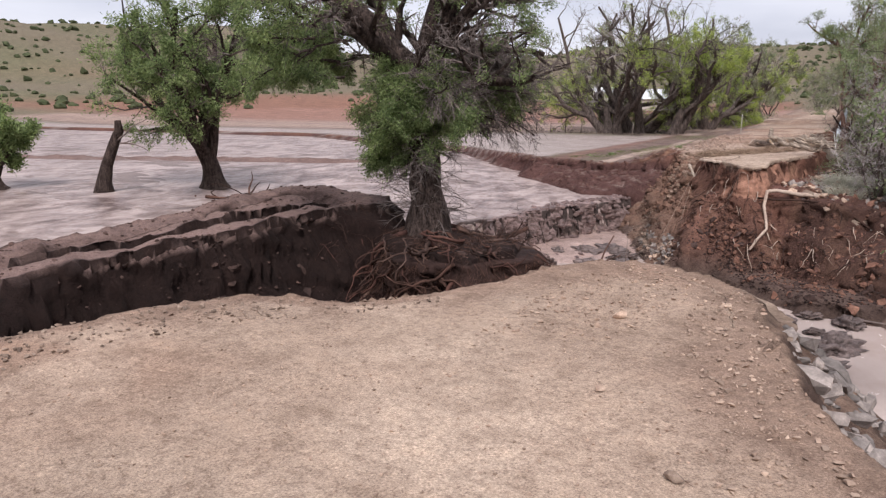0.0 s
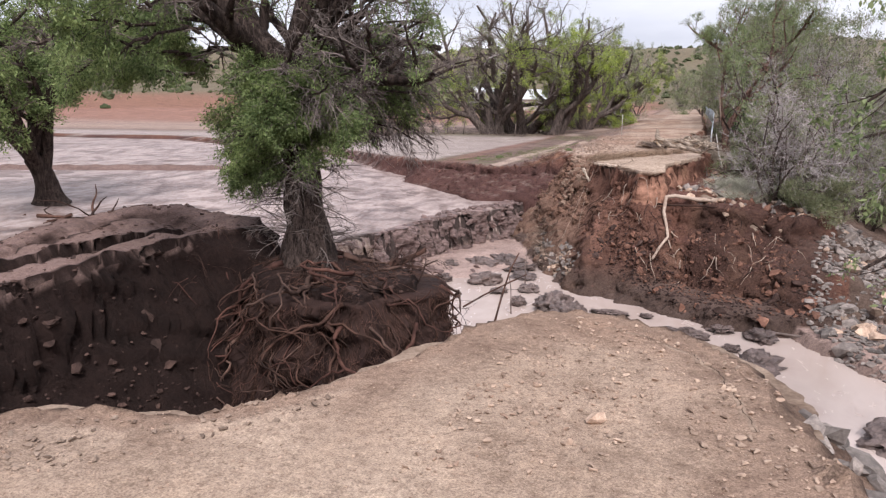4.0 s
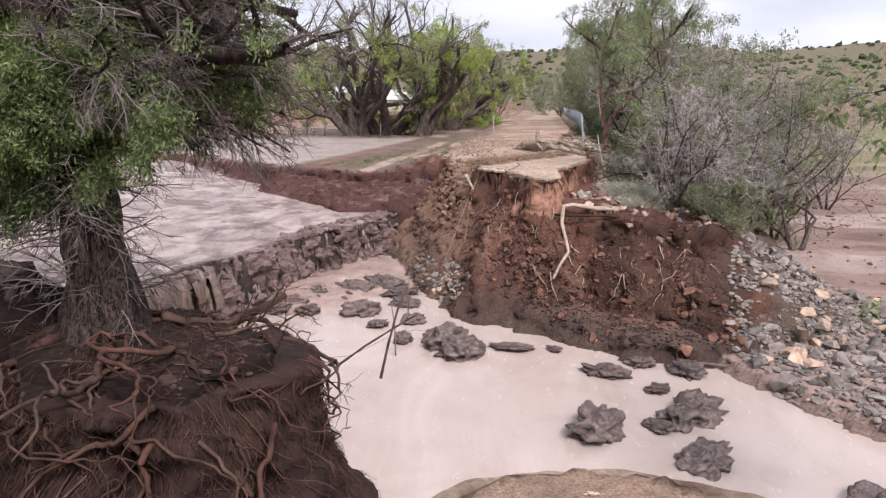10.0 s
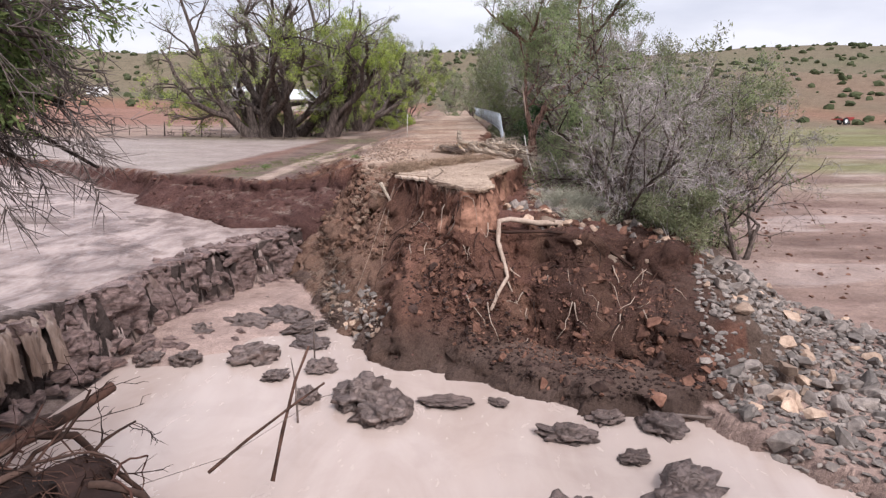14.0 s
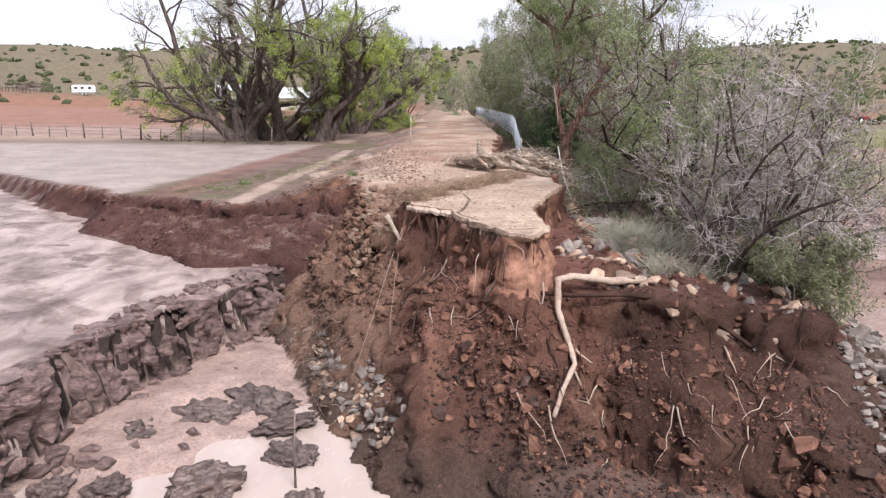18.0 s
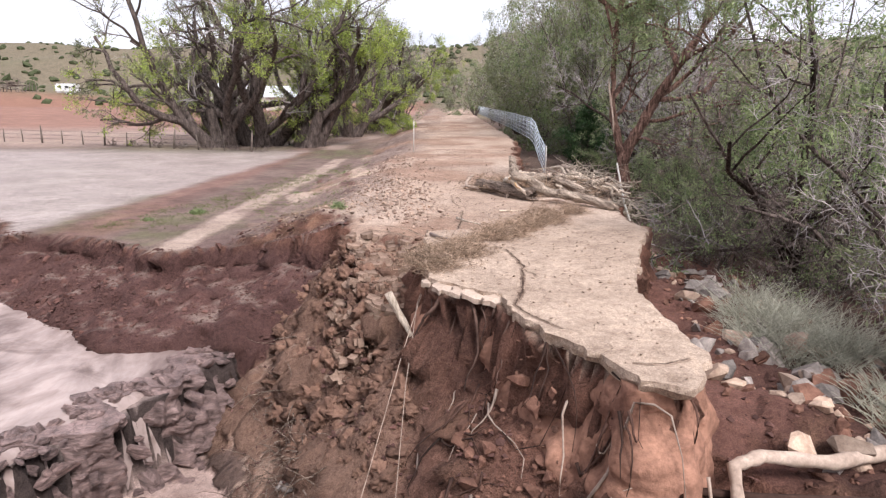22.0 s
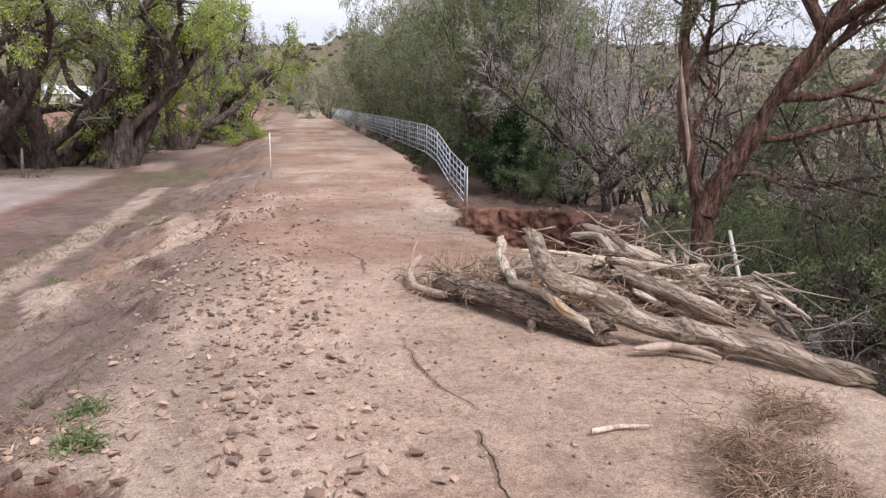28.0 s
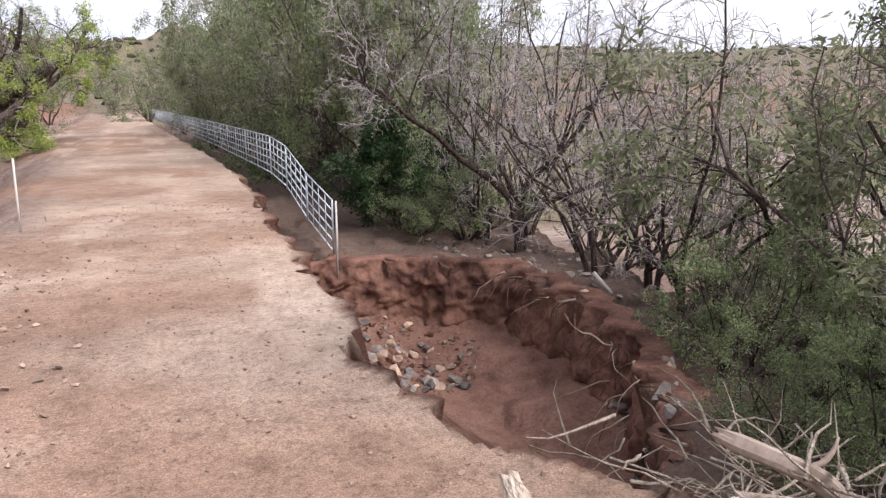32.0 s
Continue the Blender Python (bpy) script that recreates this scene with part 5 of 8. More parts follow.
MUD = [lump_mesh("mud_lump", 150 + k, (1.0, 0.8, 0.6), M_mudclod, 0.5, 2.6, 4, 0.05) for k in range(6)]
SHALE = [hull_mesh("shale_block", 160 + k, (1.0, 0.7, 0.85), M_shale, 16, 0.3) for k in range(6)]


def spot(me, name, x, y, z, size, rng, parent=None, tilt=0.5, squash=1.0):
    ob = new(name, me)
    if parent is not None:
        ob.parent = parent
    ob.location = (x, y, z)
    ob.rotation_euler = (rng.normal(0, tilt), rng.normal(0, tilt), rng.uniform(0, 6.28))
    ob.scale = (size, size * rng.uniform(0.75, 1.1), size * squash * rng.uniform(0.8, 1.15))
    return ob


def in_poly(rng, poly, count):
    """Random points within an outline."""
    xs, ys = [p[0] for p in poly], [p[1] for p in poly]
    got = []
    while len(got) < count:
        x, y = rng.uniform(min(xs), max(xs), 400), rng.uniform(min(ys), max(ys), 400)
        ok = outside(poly, x, y) < 0
        got += list(zip(x[ok], y[ok]))
    return np.array(got[:count])


def merged(name, meshes, places, sizes, rng, mat, label, category, sink=0.15, squash=0.8, parent=None, level=None):
    """Uncountable small stones joined into one object."""
    zz = surface(places[:, 0], places[:, 1]) if level is None else np.full(len(places), level)
    V, F, at = [], [], 0
    for (x, y), z, s in zip(places, zz, sizes):
        me = meshes[rng.integers(len(meshes))]
        n = len(me.vertices)
        co = np.empty(n * 3)
        me.vertices.foreach_get("co", co)
        co = co.reshape(n, 3)
        a, b = rng.uniform(0, 6.28), rng.normal(0, 0.4)
        c1, s1, c2, s2 = math.cos(a), math.sin(a), math.cos(b), math.sin(b)
        R = np.array([[c1, -s1, 0], [s1, c1, 0], [0, 0, 1]]) @ np.array([[1, 0, 0], [0, c2, -s2], [0, s2, c2]])
        V.append((co * (s, s * 0.9, s * squash)) @ R.T + (x, y, z + s * (0.5 * squash * 0.6 - sink)))
        F += [[i + at for i in p.vertices] for p in me.polygons]
        at += n
    ob = mesh_object(name, np.concatenate(V), F, mat, parent)
    return tagged(ob, label, category, kind="stuff")


def stone_field(name, label, poly, count, lo, hi, meshes, seed, joined=0, joined_mat=None, piece="stone", sink=0.1, power=2.0, below=99.0):
    """A bank of separate stones, with the small ones between them joined."""
    rng = np.random.default_rng(seed)
    bank = thing(name, label, "stone bank")
    P = in_poly(rng, poly, count)
    Z = surface(P[:, 0], P[:, 1])
    P, Z = P[Z < below], Z[Z < below]
    for (x, y), z in zip(P, Z):
        s = lo + (hi - lo) * rng.random() ** power
        spot(meshes[rng.integers(len(meshes))], piece, x, y, z + s * (0.22 - sink), s, rng, bank)
    if joined:
        Q = in_poly(rng, poly, joined)
        Q = Q[surface(Q[:, 0], Q[:, 1]) < below]
        ob = merged(piece + "_fill", meshes, Q, rng.uniform(lo * 0.3, lo * 1.0, len(Q)), rng, joined_mat, "", "", parent=bank)
    return bank


RIP_EAST = [(4.7, 27.2), (5.7, 24.2), (7.6, 22.2), (11.6, 19.6), (15, 22), (14.0, 27), (12.0, 33), (10.4, 38), (7.4, 38.6), (6.2, 34.5), (5.2, 31.2)]
stone_field("riprap_bank", "bank of loose angular grey rocks beside the muddy pool", RIP_EAST, 300, 0.4, 0.95, RIPRAP + RIPRAP + TAN[:3], 201, 3400, M_stone)
RIP_SOUTH = [(2.2, 9.9), (2.5, 8.0), (3.0, 5.8), (4.1, 3.7), (6.0, 0.8), (8.6, 2.0), (6.4, 6.0), (5.0, 9.6), (3.4, 11.6)]
stone_field("riprap_edge", "flat grey riprap blocks along the road shoulder", RIP_SOUTH, 200, 0.3, 0.8, RIPRAP, 203, 500, M_stone)
TOE_STONES = [(-7.6, 36.8), (-6.4, 34.2), (-4.8, 31.8), (-3.2, 30.8), (-2.9, 31.8), (-4.4, 33.2), (-5.6, 35.4), (-6.4, 37.4), (-7.2, 38.2)]
stone_field("cobble_toe", "grey and tan cobbles washed out at the foot of the cut", TOE_STONES, 130, 0.16, 0.6, RIPRAP + TAN, 205, 260, M_stone, below=-3.0)
SLIDE = [(-6.6, 41.4), (-4.8, 39.6), (-4.6, 37.4), (-4.9, 35.2), (-6.6, 36.8), (-8.2, 39.5), (-8.8, 43.0), (-7.2, 43.4)]
stone_field("earth_slide", "slumped red-brown earth clods below the broken road edge", SLIDE, 280, 0.12, 0.55, SLIDECLOD, 207, 0, M_slideclod, "clod", 0.38)
FACE = [(-3.4, 35.6), (-1.6, 32.2), (0.5, 32.6), (4.6, 31.8), (4.6, 29.2), (1.5, 28.4), (-1.6, 30.2), (-4.4, 33.0), (-5.0, 36.2)]
stone_field("red_earth_bank", "lumps of red earth clinging to the eroded face", FACE, 260, 0.15, 0.6, CLOD, 209, 1100, M_redclod, "clod", 0.34)
UNDER = [(0.4, 34.4), (2.6, 33.6), (3.2, 37), (3.0, 44.5), (1.2, 46.2), (0.9, 42), (0.0, 38.5), (-0.4, 35.4)]
stone_field("rubble_gully", "stones and red earth in the gully beside the broken slab", UNDER, 170, 0.2, 0.9, RIPRAP + CLOD + TAN, 211, 160, M_redclod)
HOLE = [(-0.6, 61.6), (1.0, 61.4), (2.6, 62.6), (4.0, 64.6), (2.0, 66.8), (-0.4, 66.4)]
stone_field("washout_rubble", "broken stones and clods lying in the washed-out hole", HOLE, 170, 0.15, 0.6, RIPRAP + TAN + CLOD, 213, 300, M_redclod)
stone_field("stone_bank", "grey stones and crumbled earth along the washed-out hole's far rim", [(2.6, 55.2), (4.6, 57.8), (5.7, 62), (5.5, 65.6), (3.0, 67.6), (3.2, 67.0), (4.9, 64.8), (5.0, 62), (4.0, 58.4), (2.0, 55.4)], 150, 0.15, 0.5, RIPRAP + CLOD + TAN, 214, 300, M_stone)
PLAIN_STONES = [(9, 24), (30, 18), (40, 45), (25, 70), (12, 60), (11, 40)]
rng0 = np.random.default_rng(215)
merged("scattered_stones", RIPRAP + CLOD, in_poly(rng0, PLAIN_STONES, 1500), 0.05 + 0.4 * rng0.random(1500) ** 5, rng0, M_redclod, "scattered flood stones and clods on the silt plain", "stones")

LITTER = [(2.6, 54.2), (7.5, 50.5), (13, 54), (16, 66), (10, 78), (4.5, 74), (4.6, 66.2), (5.2, 60), (4.2, 56.6)]
merged("thicket_litter", RIPRAP + CLOD, in_poly(rng0, LITTER, 1700), 0.05 + 0.4 * rng0.random(1700) ** 3, rng0, M_stone, "grey stones and clods littering the floor of the thicket", "stones")

DARKCLOD = [hull_mesh("clod", 170 + k, (1.0, 0.8, 0.6), M_darkclod, 18, 0.45) for k in range(6)]
GULLY = [(-5.0, 12.2), (-3.4, 13.0), (-4.0, 15.4), (-5.4, 17.6), (-6.4, 13.2), (-8.6, 12.8), (-10.6, 13.0), (-12.0, 9.0), (-10.4, 6.5), (-7.5, 8.0), (-5.6, 10.0)]
stone_field("mud_gully", "dark wet clods and stones in the gully below the roots", GULLY, 230, 0.15, 0.6, DARKCLOD, 315, 900, M_darkclod, "clod", 0.2)
stone_field("bank_ledge", "red clods and tan stones on the ledge under the shrubs", [(0.2, 33.0), (2.2, 32.2), (5.0, 31.6), (5.8, 33.6), (4.0, 36), (1.0, 36.0)], 160, 0.15, 0.6, CLOD + CLOD + TAN + RIPRAP, 317, 500, M_redclod, "clod", 0.2)

TOE_MUD = [(-5.6, 31.2), (-2.6, 30.4), (-0.3, 28.4), (1.6, 27.0), (3.5, 27.0), (5.2, 27.2), (5.2, 29.8), (1.6, 29.6), (-0.6, 31.2), (-3.2, 32.6)]
stone_field("toe_mud", "dark wet clods slumped along the pool's northern edge", TOE_MUD, 150, 0.2, 0.75, DARKCLOD + CLOD, 319, 1100, M_darkclod, "clod", 0.28)
stone_field("slide_cobbles", "pale cobbles spread over the lower slide", [(-7.6, 36.4), (-6.4, 33.8), (-5.0, 31.6), (-3.4, 30.6), (-2.9, 31.6), (-4.4, 33.2), (-5.6, 35.2), (-6.6, 37.0)], 200, 0.14, 0.5, RIPRAP + TAN, 321, 380, M_stone, below=-2.9)

def crumbs():
    """Uncountable small clods clinging to the cut banks."""
    rng = np.random.default_rng(325)
    P = np.stack([rng.uniform(-18, 6, 26000), rng.uniform(27.5, 47, 26000)], 1)
    z0, kind, _, d_n = height(P[:, 0], P[:, 1])
    zx = surface(P[:, 0] + 0.1, P[:, 1]) - z0
    zy = surface(P[:, 0], P[:, 1] + 0.1) - z0
    steep = np.hypot(zx, zy) / 0.1
    ok = (steep > 0.3) & (steep < 2.5) & (z0 > -4.2) & ((kind == 4) | (kind == 5) | ((kind == 8) & (d_n > 0.15)))
    P = P[ok][:7500]
    merged("bank_crumbs", BANKCLOD, P, 0.03 + 0.2 * rng.random(len(P)) ** 3.5, rng, M_bankclod, "loose red crumbs clinging to the cut banks", "earth crumbs", 0.22)

    Q = np.stack([rng.uniform(-17, -3.5, 9000), rng.uniform(1, 19.5, 9000)], 1)
    z0, kind, _, _ = height(Q[:, 0], Q[:, 1])
    Q = Q[(kind == 6) & (z0 > -3.9)][:2600]
    merged("bank_crumbs", DARKCLOD, Q, 0.03 + 0.22 * rng.random(len(Q)) ** 4, rng, M_darkclod, "dark wet crumbs on the western bank", "earth crumbs", 0.24)


crumbs()

# boulders by the pool
rng1 = np.random.default_rng(217)
for x, y, z, s, mesh, label in [(4.9, 28.9, -3.5, 1.25, lump_mesh("boulder", 31, (1, 0.9, 0.85), M_redclod, 0.2, 1.2), "rounded reddish earth boulder at the foot of the bank"),
                                (5.9, 28.0, -3.7, 0.95, TAN[0], "angular orange-tan boulder among riprap"), (5.7, 26.7, -3.85, 0.55, TAN[1], "pale tan boulder at the water's edge"),
                                (6.4, 26.5, -3.7, 0.95, TAN[2], "pale sandstone boulder with flat top"), (6.7, 25.9, -3.6, 0.65, TAN[3], "yellowish boulder above the pool"),
                                (7.0, 28.2, -3.3, 0.75, TAN[4], "tan boulder among grey riprap"), (1.0, 33.6, -0.25, 0.62, TAN[5], "rounded tan stone on the bank's ledge"),
                                (0.35, 33.5, -0.2, 0.55, TAN[2], "rounded tan stone balanced above a root"), (1.6, 33.4, -0.3, 0.45, TAN[1], "small pale stone on the bank's ledge"),
                                (-6.3, 36.4, -3.95, 0.75, RIPRAP[2], "pale grey stone at the foot of the slide"), (3.5, 33.0, -1.7, 0.7, RIPRAP[4], "dark stone lodged in the red bank")]:
    tagged(spot(mesh, "boulder", x, y, z, s, rng1, None, 0.25), label, "boulder")

# mud lumps standing out of the pool
for x, y, s, q in [(-8.3, 30.3, 1.5, 0.7), (-6.0, 29.6, 0.9, 0.6), (-5.9, 27.4, 0.8, 0.8), (-4.4, 27.6, 1.9, 0.8), (-3.7, 26.6, 1.7, 0.7), (0.8, 25.6, 1.3, 0.45), (0.4, 21.8, 1.7, 0.55), (2.9, 23.1, 1.8, 0.5),
                   (2.2, 24.6, 0.7, 0.4), (1.9, 22.2, 0.8, 0.35), (2.7, 20.5, 1.4, 0.4), (5.9, 19.0, 1.6, 0.4), (-10.3, 30.0, 1.1, 0.5), (-11.4, 29.9, 1.0, 0.5), (-7.2, 28.9, 0.8, 0.35), (-9.6, 33.6, 1.6, 0.45),
                   (-8.4, 34.4, 1.9, 0.35), (-7.4, 33.2, 1.5, 0.3), (-11.0, 32.6, 1.4, 0.5), (-9.8, 36.2, 1.3, 0.5), (-6.8, 31.6, 1.2, 0.3), (-0.8, 27.4, 0.6, 0.35), (3.2, 26.2, 1.3, 0.5), (1.9, 26.7, 1.0, 0.4), (-2.2, 27.4, 1.3, 0.15)]:
    tagged(spot(MUD[rng1.integers(6)], "mud_lump", x, y, POOL_Z + 0.06, s, rng1, None, 0.12, q * 1.45), "wet grey-brown mud lump standing out of the pool", "mud lump", "mud lumps in the pool")

# layered rock along the lip of the fall
LIP = [(-12.4, 21.2), (-14.15, 24.6), (-13.5, 27.3), (-12.95, 29.4), (-12.65, 32), (-12.15, 34.2), (-11.4, 36.1), (-10.5, 38.7), (-9.5, 41.2)]


def lip_at(s):
    """A place on the lip and the outward direction there."""
    P = np.array(LIP, float)
    seg = np.r_[0, np.cumsum(np.linalg.norm(np.diff(P, axis=0), axis=1))]
    u = np.clip(s, 0, seg[-1] - 1e-3)
    q = np.array([np.interp(u, seg, P[:, 0]), np.interp(u, seg, P[:, 1])])
    e = np.array([np.interp(u + 0.4, seg, P[:, 0]), np.interp(u + 0.4, seg, P[:, 1])]) - np.array([np.interp(u - 0.4, seg, P[:, 0]), np.interp(u - 0.4, seg, P[:, 1])])
    e = e / (np.linalg.norm(e) + 1e-9)
    out = np.array([e[1], -e[0]])
    return q + out * 0.3 * float(vnoise(np.array(s / 1.3), np.array(0.5), 7)), out, seg[-1]


def rock_ledge():
    """A wall of thin mudstone beds broken by upright cracks."""
    rng = np.random.default_rng(219)
    ledge = thing("rock_ledge", "continuous ledge of layered brown-grey mudstone under the flood lip", "rock ledge")
    total = lip_at(0)[2]
    line = [tuple(lip_at(u)[0]) for u in np.arange(0, total, 0.4)]
    Face(line, -1.97, -4.35, 0.16, 0.13, 0.5, 651).build("rock_face", M_shale, ledge, 0.06, False)
    for k in range(130):
        q, nrm, _ = lip_at(rng.uniform(4, total))
        o = 0.3 + 0.8 * rng.random() ** 1.4
        spot(SHALE[rng.integers(6)], "shale_block", q[0] + nrm[0] * o, q[1] + nrm[1] * o, -4.1 + rng.random() * 1.0 * max(1.0 - o, 0.1), rng.uniform(0.3, 1.0), rng, ledge, 0.2, 0.8)
    for k in range(80):
        q, nrm, _ = lip_at(rng.uniform(total - 8, total))
        o = rng.uniform(-0.9, 0.7)
        spot(SHALE[rng.integers(6)], "shale_block", q[0] + nrm[0] * o, q[1] + nrm[1] * o, -2.0 - 1.5 * max(o, 0), rng.uniform(0.25, 0.75), rng, ledge, 0.25, 0.7)
    for k in range(90):
        q, nrm, _ = lip_at(rng.uniform(3, total))
        o = rng.uniform(-0.45, 0.2)
        spot(SHALE[rng.integers(6)], "shale_block", q[0] + nrm[0] * o, q[1] + nrm[1] * o, -2.03, rng.uniform(0.2, 0.6), rng, ledge, 0.15, 0.45)


rock_ledge()
for k in range(34):
    a = rng1.uniform(0, 1)
    tagged(spot(SHALE[rng1.integers(6)], "shale_block", -11.8 + 3.4 * a + rng1.normal(0, 0.5), 29 + 11 * a + rng1.normal(0, 0.7), -4.08, rng1.uniform(0.4, 1.1), rng1, None, 0.3, 0.6), "fallen mudstone block at the pool's edge", "rock", "fallen rock blocks")


def waterfall(s, width, drop):
    """A thin brown curtain over the ledge, torn into strands."""
    rng = np.random.default_rng(int(s * 100))
    n, m = max(6, int(width / 0.05)), 12
    V, F = [], []
    reach = 0.88 + 0.10 * rng.normal(0, 1, n)
    fall = drop * (1 - 0.12 * rng.random(n))
    for j in range(m):
        t = j / (m - 1)
        for i in range(n):
            q, nrm, _ = lip_at(s + (i / (n - 1) - 0.5) * width)
            o = -0.1 + reach[i] * t ** 0.45 + 0.03 * rng.normal(0, 1)
            V.append((q[0] + nrm[0] * o, q[1] + nrm[1] * o, LIP_Z + 0.03 - fall[i] * t ** 1.7))
    gap = rng.random(n) < 0.1
    F = [(j * n + i, j * n + i + 1, (j + 1) * n + i + 1, (j + 1) * n + i) for j in range(m - 1) for i in range(n - 1) if not (gap[i] and j > 2)]
    tagged(mesh_object("waterfall", V, F, M_fall, None, "", True), "thin brown curtain of muddy water over the ledge", "waterfall", "falls over the ledge")


for s, w, dr in [(4.4, 1.3, 1.6), (5.5, 0.7, 1.5), (6.3, 0.7, 1.6), (7.0, 0.35, 1.6), (3.0, 0.9, 1.7)]:
    waterfall(s, w, dr)
tagged(mesh_object("oil_puddle", [(-9.85 + 0.42 * math.cos(a) * (1 + 0.2 * math.sin(3 * a)) + 0.4, 38.5 + 0.36 * math.sin(a), POOL_Z + 0.16) for a in np.linspace(0, 6.28, 28)[:-1]], [tuple(range(27))], grain("orange_iron_puddle", (0.20, 0.07, 0.01), (0.36, 0.15, 0.03), 2.0, 0.08, 0.5, 0.05, 0.005, 0.0)), "small orange iron-stained puddle on the mud", "puddle")


def slab(name, outline, top, thick, mat, label, rng, dome=0.0, parent=None):
    """A plate of road crust with a ragged rim and an undercut edge."""
    pts = []
    for k in range(len(outline)):
        a, b = np.array(outline[k - 1]), np.array(outline[k])
        n = max(2, int(np.linalg.norm(b - a) / 0.16))
        for i in range(n):
            p = a + (b - a) * i / n
            pts.append(p + rng.normal(0, 0.03, 2))
    pts = np.array(pts)
    mid = pts.mean(0)
    n = len(pts)
    V = [(x, y, top) for x, y in pts]
    inner = mid + (pts - mid) * 0.985
    V += [(x, y, top - thick * rng.uniform(0.35, 0.6)) for x, y in mid + (pts - mid) * (1 + rng.normal(0.004, 0.006, n))[:, None]]
    V += [(x, y, top - thick * rng.uniform(0.8, 1.3)) for x, y in inner]
    V.append((mid[0], mid[1], top - thick))
    F = [tuple(range(n))]
    F += [(k, (k + 1) % n, n + (k + 1) % n, n + k)[::-1] for k in range(n)]
    F += [(n + k, n + (k + 1) % n, 2 * n + (k + 1) % n, 2 * n + k)[::-1] for k in range(n)]
    F += [(2 * n + (k + 1) % n, 2 * n + k, 3 * n) for k in range(n)]
    ob = mesh_object(name, V, F, mat, parent)
    if parent is None:
        tagged(ob, label, "road slab", "broken slabs of the road's end")
    return ob


M_rubble = grain("stony_road_rubble", (0.13, 0.082, 0.062), (0.32, 0.225, 0.17), 2.5, 0.95, 0.15, 0.9, 0.05, 0.2, None, 9)
M_endcrust = grain("weathered_end_crust", (0.34, 0.255, 0.20), (0.54, 0.43, 0.35), 1.6, 0.95, 0.15, 0.7, 0.03, 0.1, None, 12)
rng2 = np.random.default_rng(221)
# the overhanging end of the road, broken along one long crack
slab("road_slab", [(-4.45, 37.2), (-4.0, 36.8), (-3.3, 36.3), (-3.15, 35.4), (-2.75, 34.4), (-2.2, 33.6), (-1.85, 32.8), (-1.35, 32.55), (-0.85, 33.6), (-1.0, 35.1), (-1.05, 36.5), (-0.75, 38), (-0.05, 40.6), (0.5, 42.2), (0.2, 42.8), (-2.2, 42.6), (-4.8, 41.7), (-4.75, 40.4), (-4.7, 38.6)], 0.93, 0.17, M_ground, "large pale slab of road crust undercut on both sides", rng2)
slab_mesh = bpy.data.objects["road_slab"].data
for name, kind_, value in (("soil", "FLOAT_COLOR", (0.45, 0.355, 0.28, 1.0)), ("wet", "FLOAT", 0.0), ("crumb", "FLOAT", 0.1)):
    layer_ = slab_mesh.attributes.new(name, kind_, "POINT")
    for d_ in layer_.data:
        if kind_ == "FLOAT":
            d_.value = value
        else:
            d_.color = value
# rubble of the western road edge
for k in range(60):
    x, y = rng2.uniform(-6.7, -4.7), rng2.uniform(38.2, 41.5)
    if outside(NORTH_ROAD, np.array([x]), np.array([y]))[0] < 0.05:
        continue
    r = rng2.uniform(0.07, 0.22)
    z = ground_z(x, y) + rng2.uniform(0.02, 0.16)
    ring = [(r * math.cos(a) * rng2.uniform(0.7, 1.1), r * 0.8 * math.sin(a) * rng2.uniform(0.7, 1.1)) for a in np.linspace(0, 5.4, 6)]
    ob = slab("road_slab", ring, 0.0, rng2.uniform(0.07, 0.16), M_rubble, "tumbled block of road crust and stony earth", rng2)
    ob.location = (x, y, z)
    ob.rotation_euler = (rng2.normal(0.1, 0.3), rng2.normal(0, 0.3), 0)
# the crust that sank with the slumped edge, broken into plates
def sunken_crust():
    rng = np.random.default_rng(611)
    ob = thing("sunken_crust", "sunken road crust broken into stony plates at the western edge", "road crust")
    for i in range(7):
        for j in range(9):
            x, y = -6.6 + 0.31 * i + rng.normal(0, 0.06), 38.9 + 0.34 * j + rng.normal(0, 0.06)
            if outside(SLUMP, np.array([x]), np.array([y]))[0] > 0.05 or rng.random() < 0.12:
                continue
            r = rng.uniform(0.08, 0.19)
            ring = [(r * math.cos(a) * rng.uniform(0.75, 1.15), r * math.sin(a) * rng.uniform(0.75, 1.15)) for a in np.arange(0, 6.2, 0.95)]
            piece = slab("plate", ring, 0.0, rng.uniform(0.08, 0.15), M_rubble, "", rng, 0.0, ob)
            piece.location = (x, y, ground_z(x, y) + rng.uniform(0.07, 0.15))
            piece.rotation_euler = (rng.normal(0.1, 0.16), rng.normal(0, 0.16), 0)


sunken_crust()
# thin plates hanging at the slab's western rim
for x, y, r, tx, ty in [(-4.25, 36.95, 0.22, 0.18, -0.1), (-3.95, 36.68, 0.2, 0.25, 0.05), (-3.68, 36.5, 0.24, 0.2, 0.1), (-3.4, 36.25, 0.2, 0.28, 0.0), (-4.5, 37.35, 0.2, 0.12, -0.2)]:
    ring = [(r * math.cos(a) * rng2.uniform(0.8, 1.2), r * 0.8 * math.sin(a) * rng2.uniform(0.8, 1.2)) for a in np.arange(0, 6.2, 0.9)]
    ob = slab("road_slab", ring, 0.0, 0.075, M_endcrust, "thin broken plate of road crust at the undercut rim", rng2)
    ob.location, ob.rotation_euler = (x, y, 0.87), (tx, ty, rng2.uniform(0, 1))


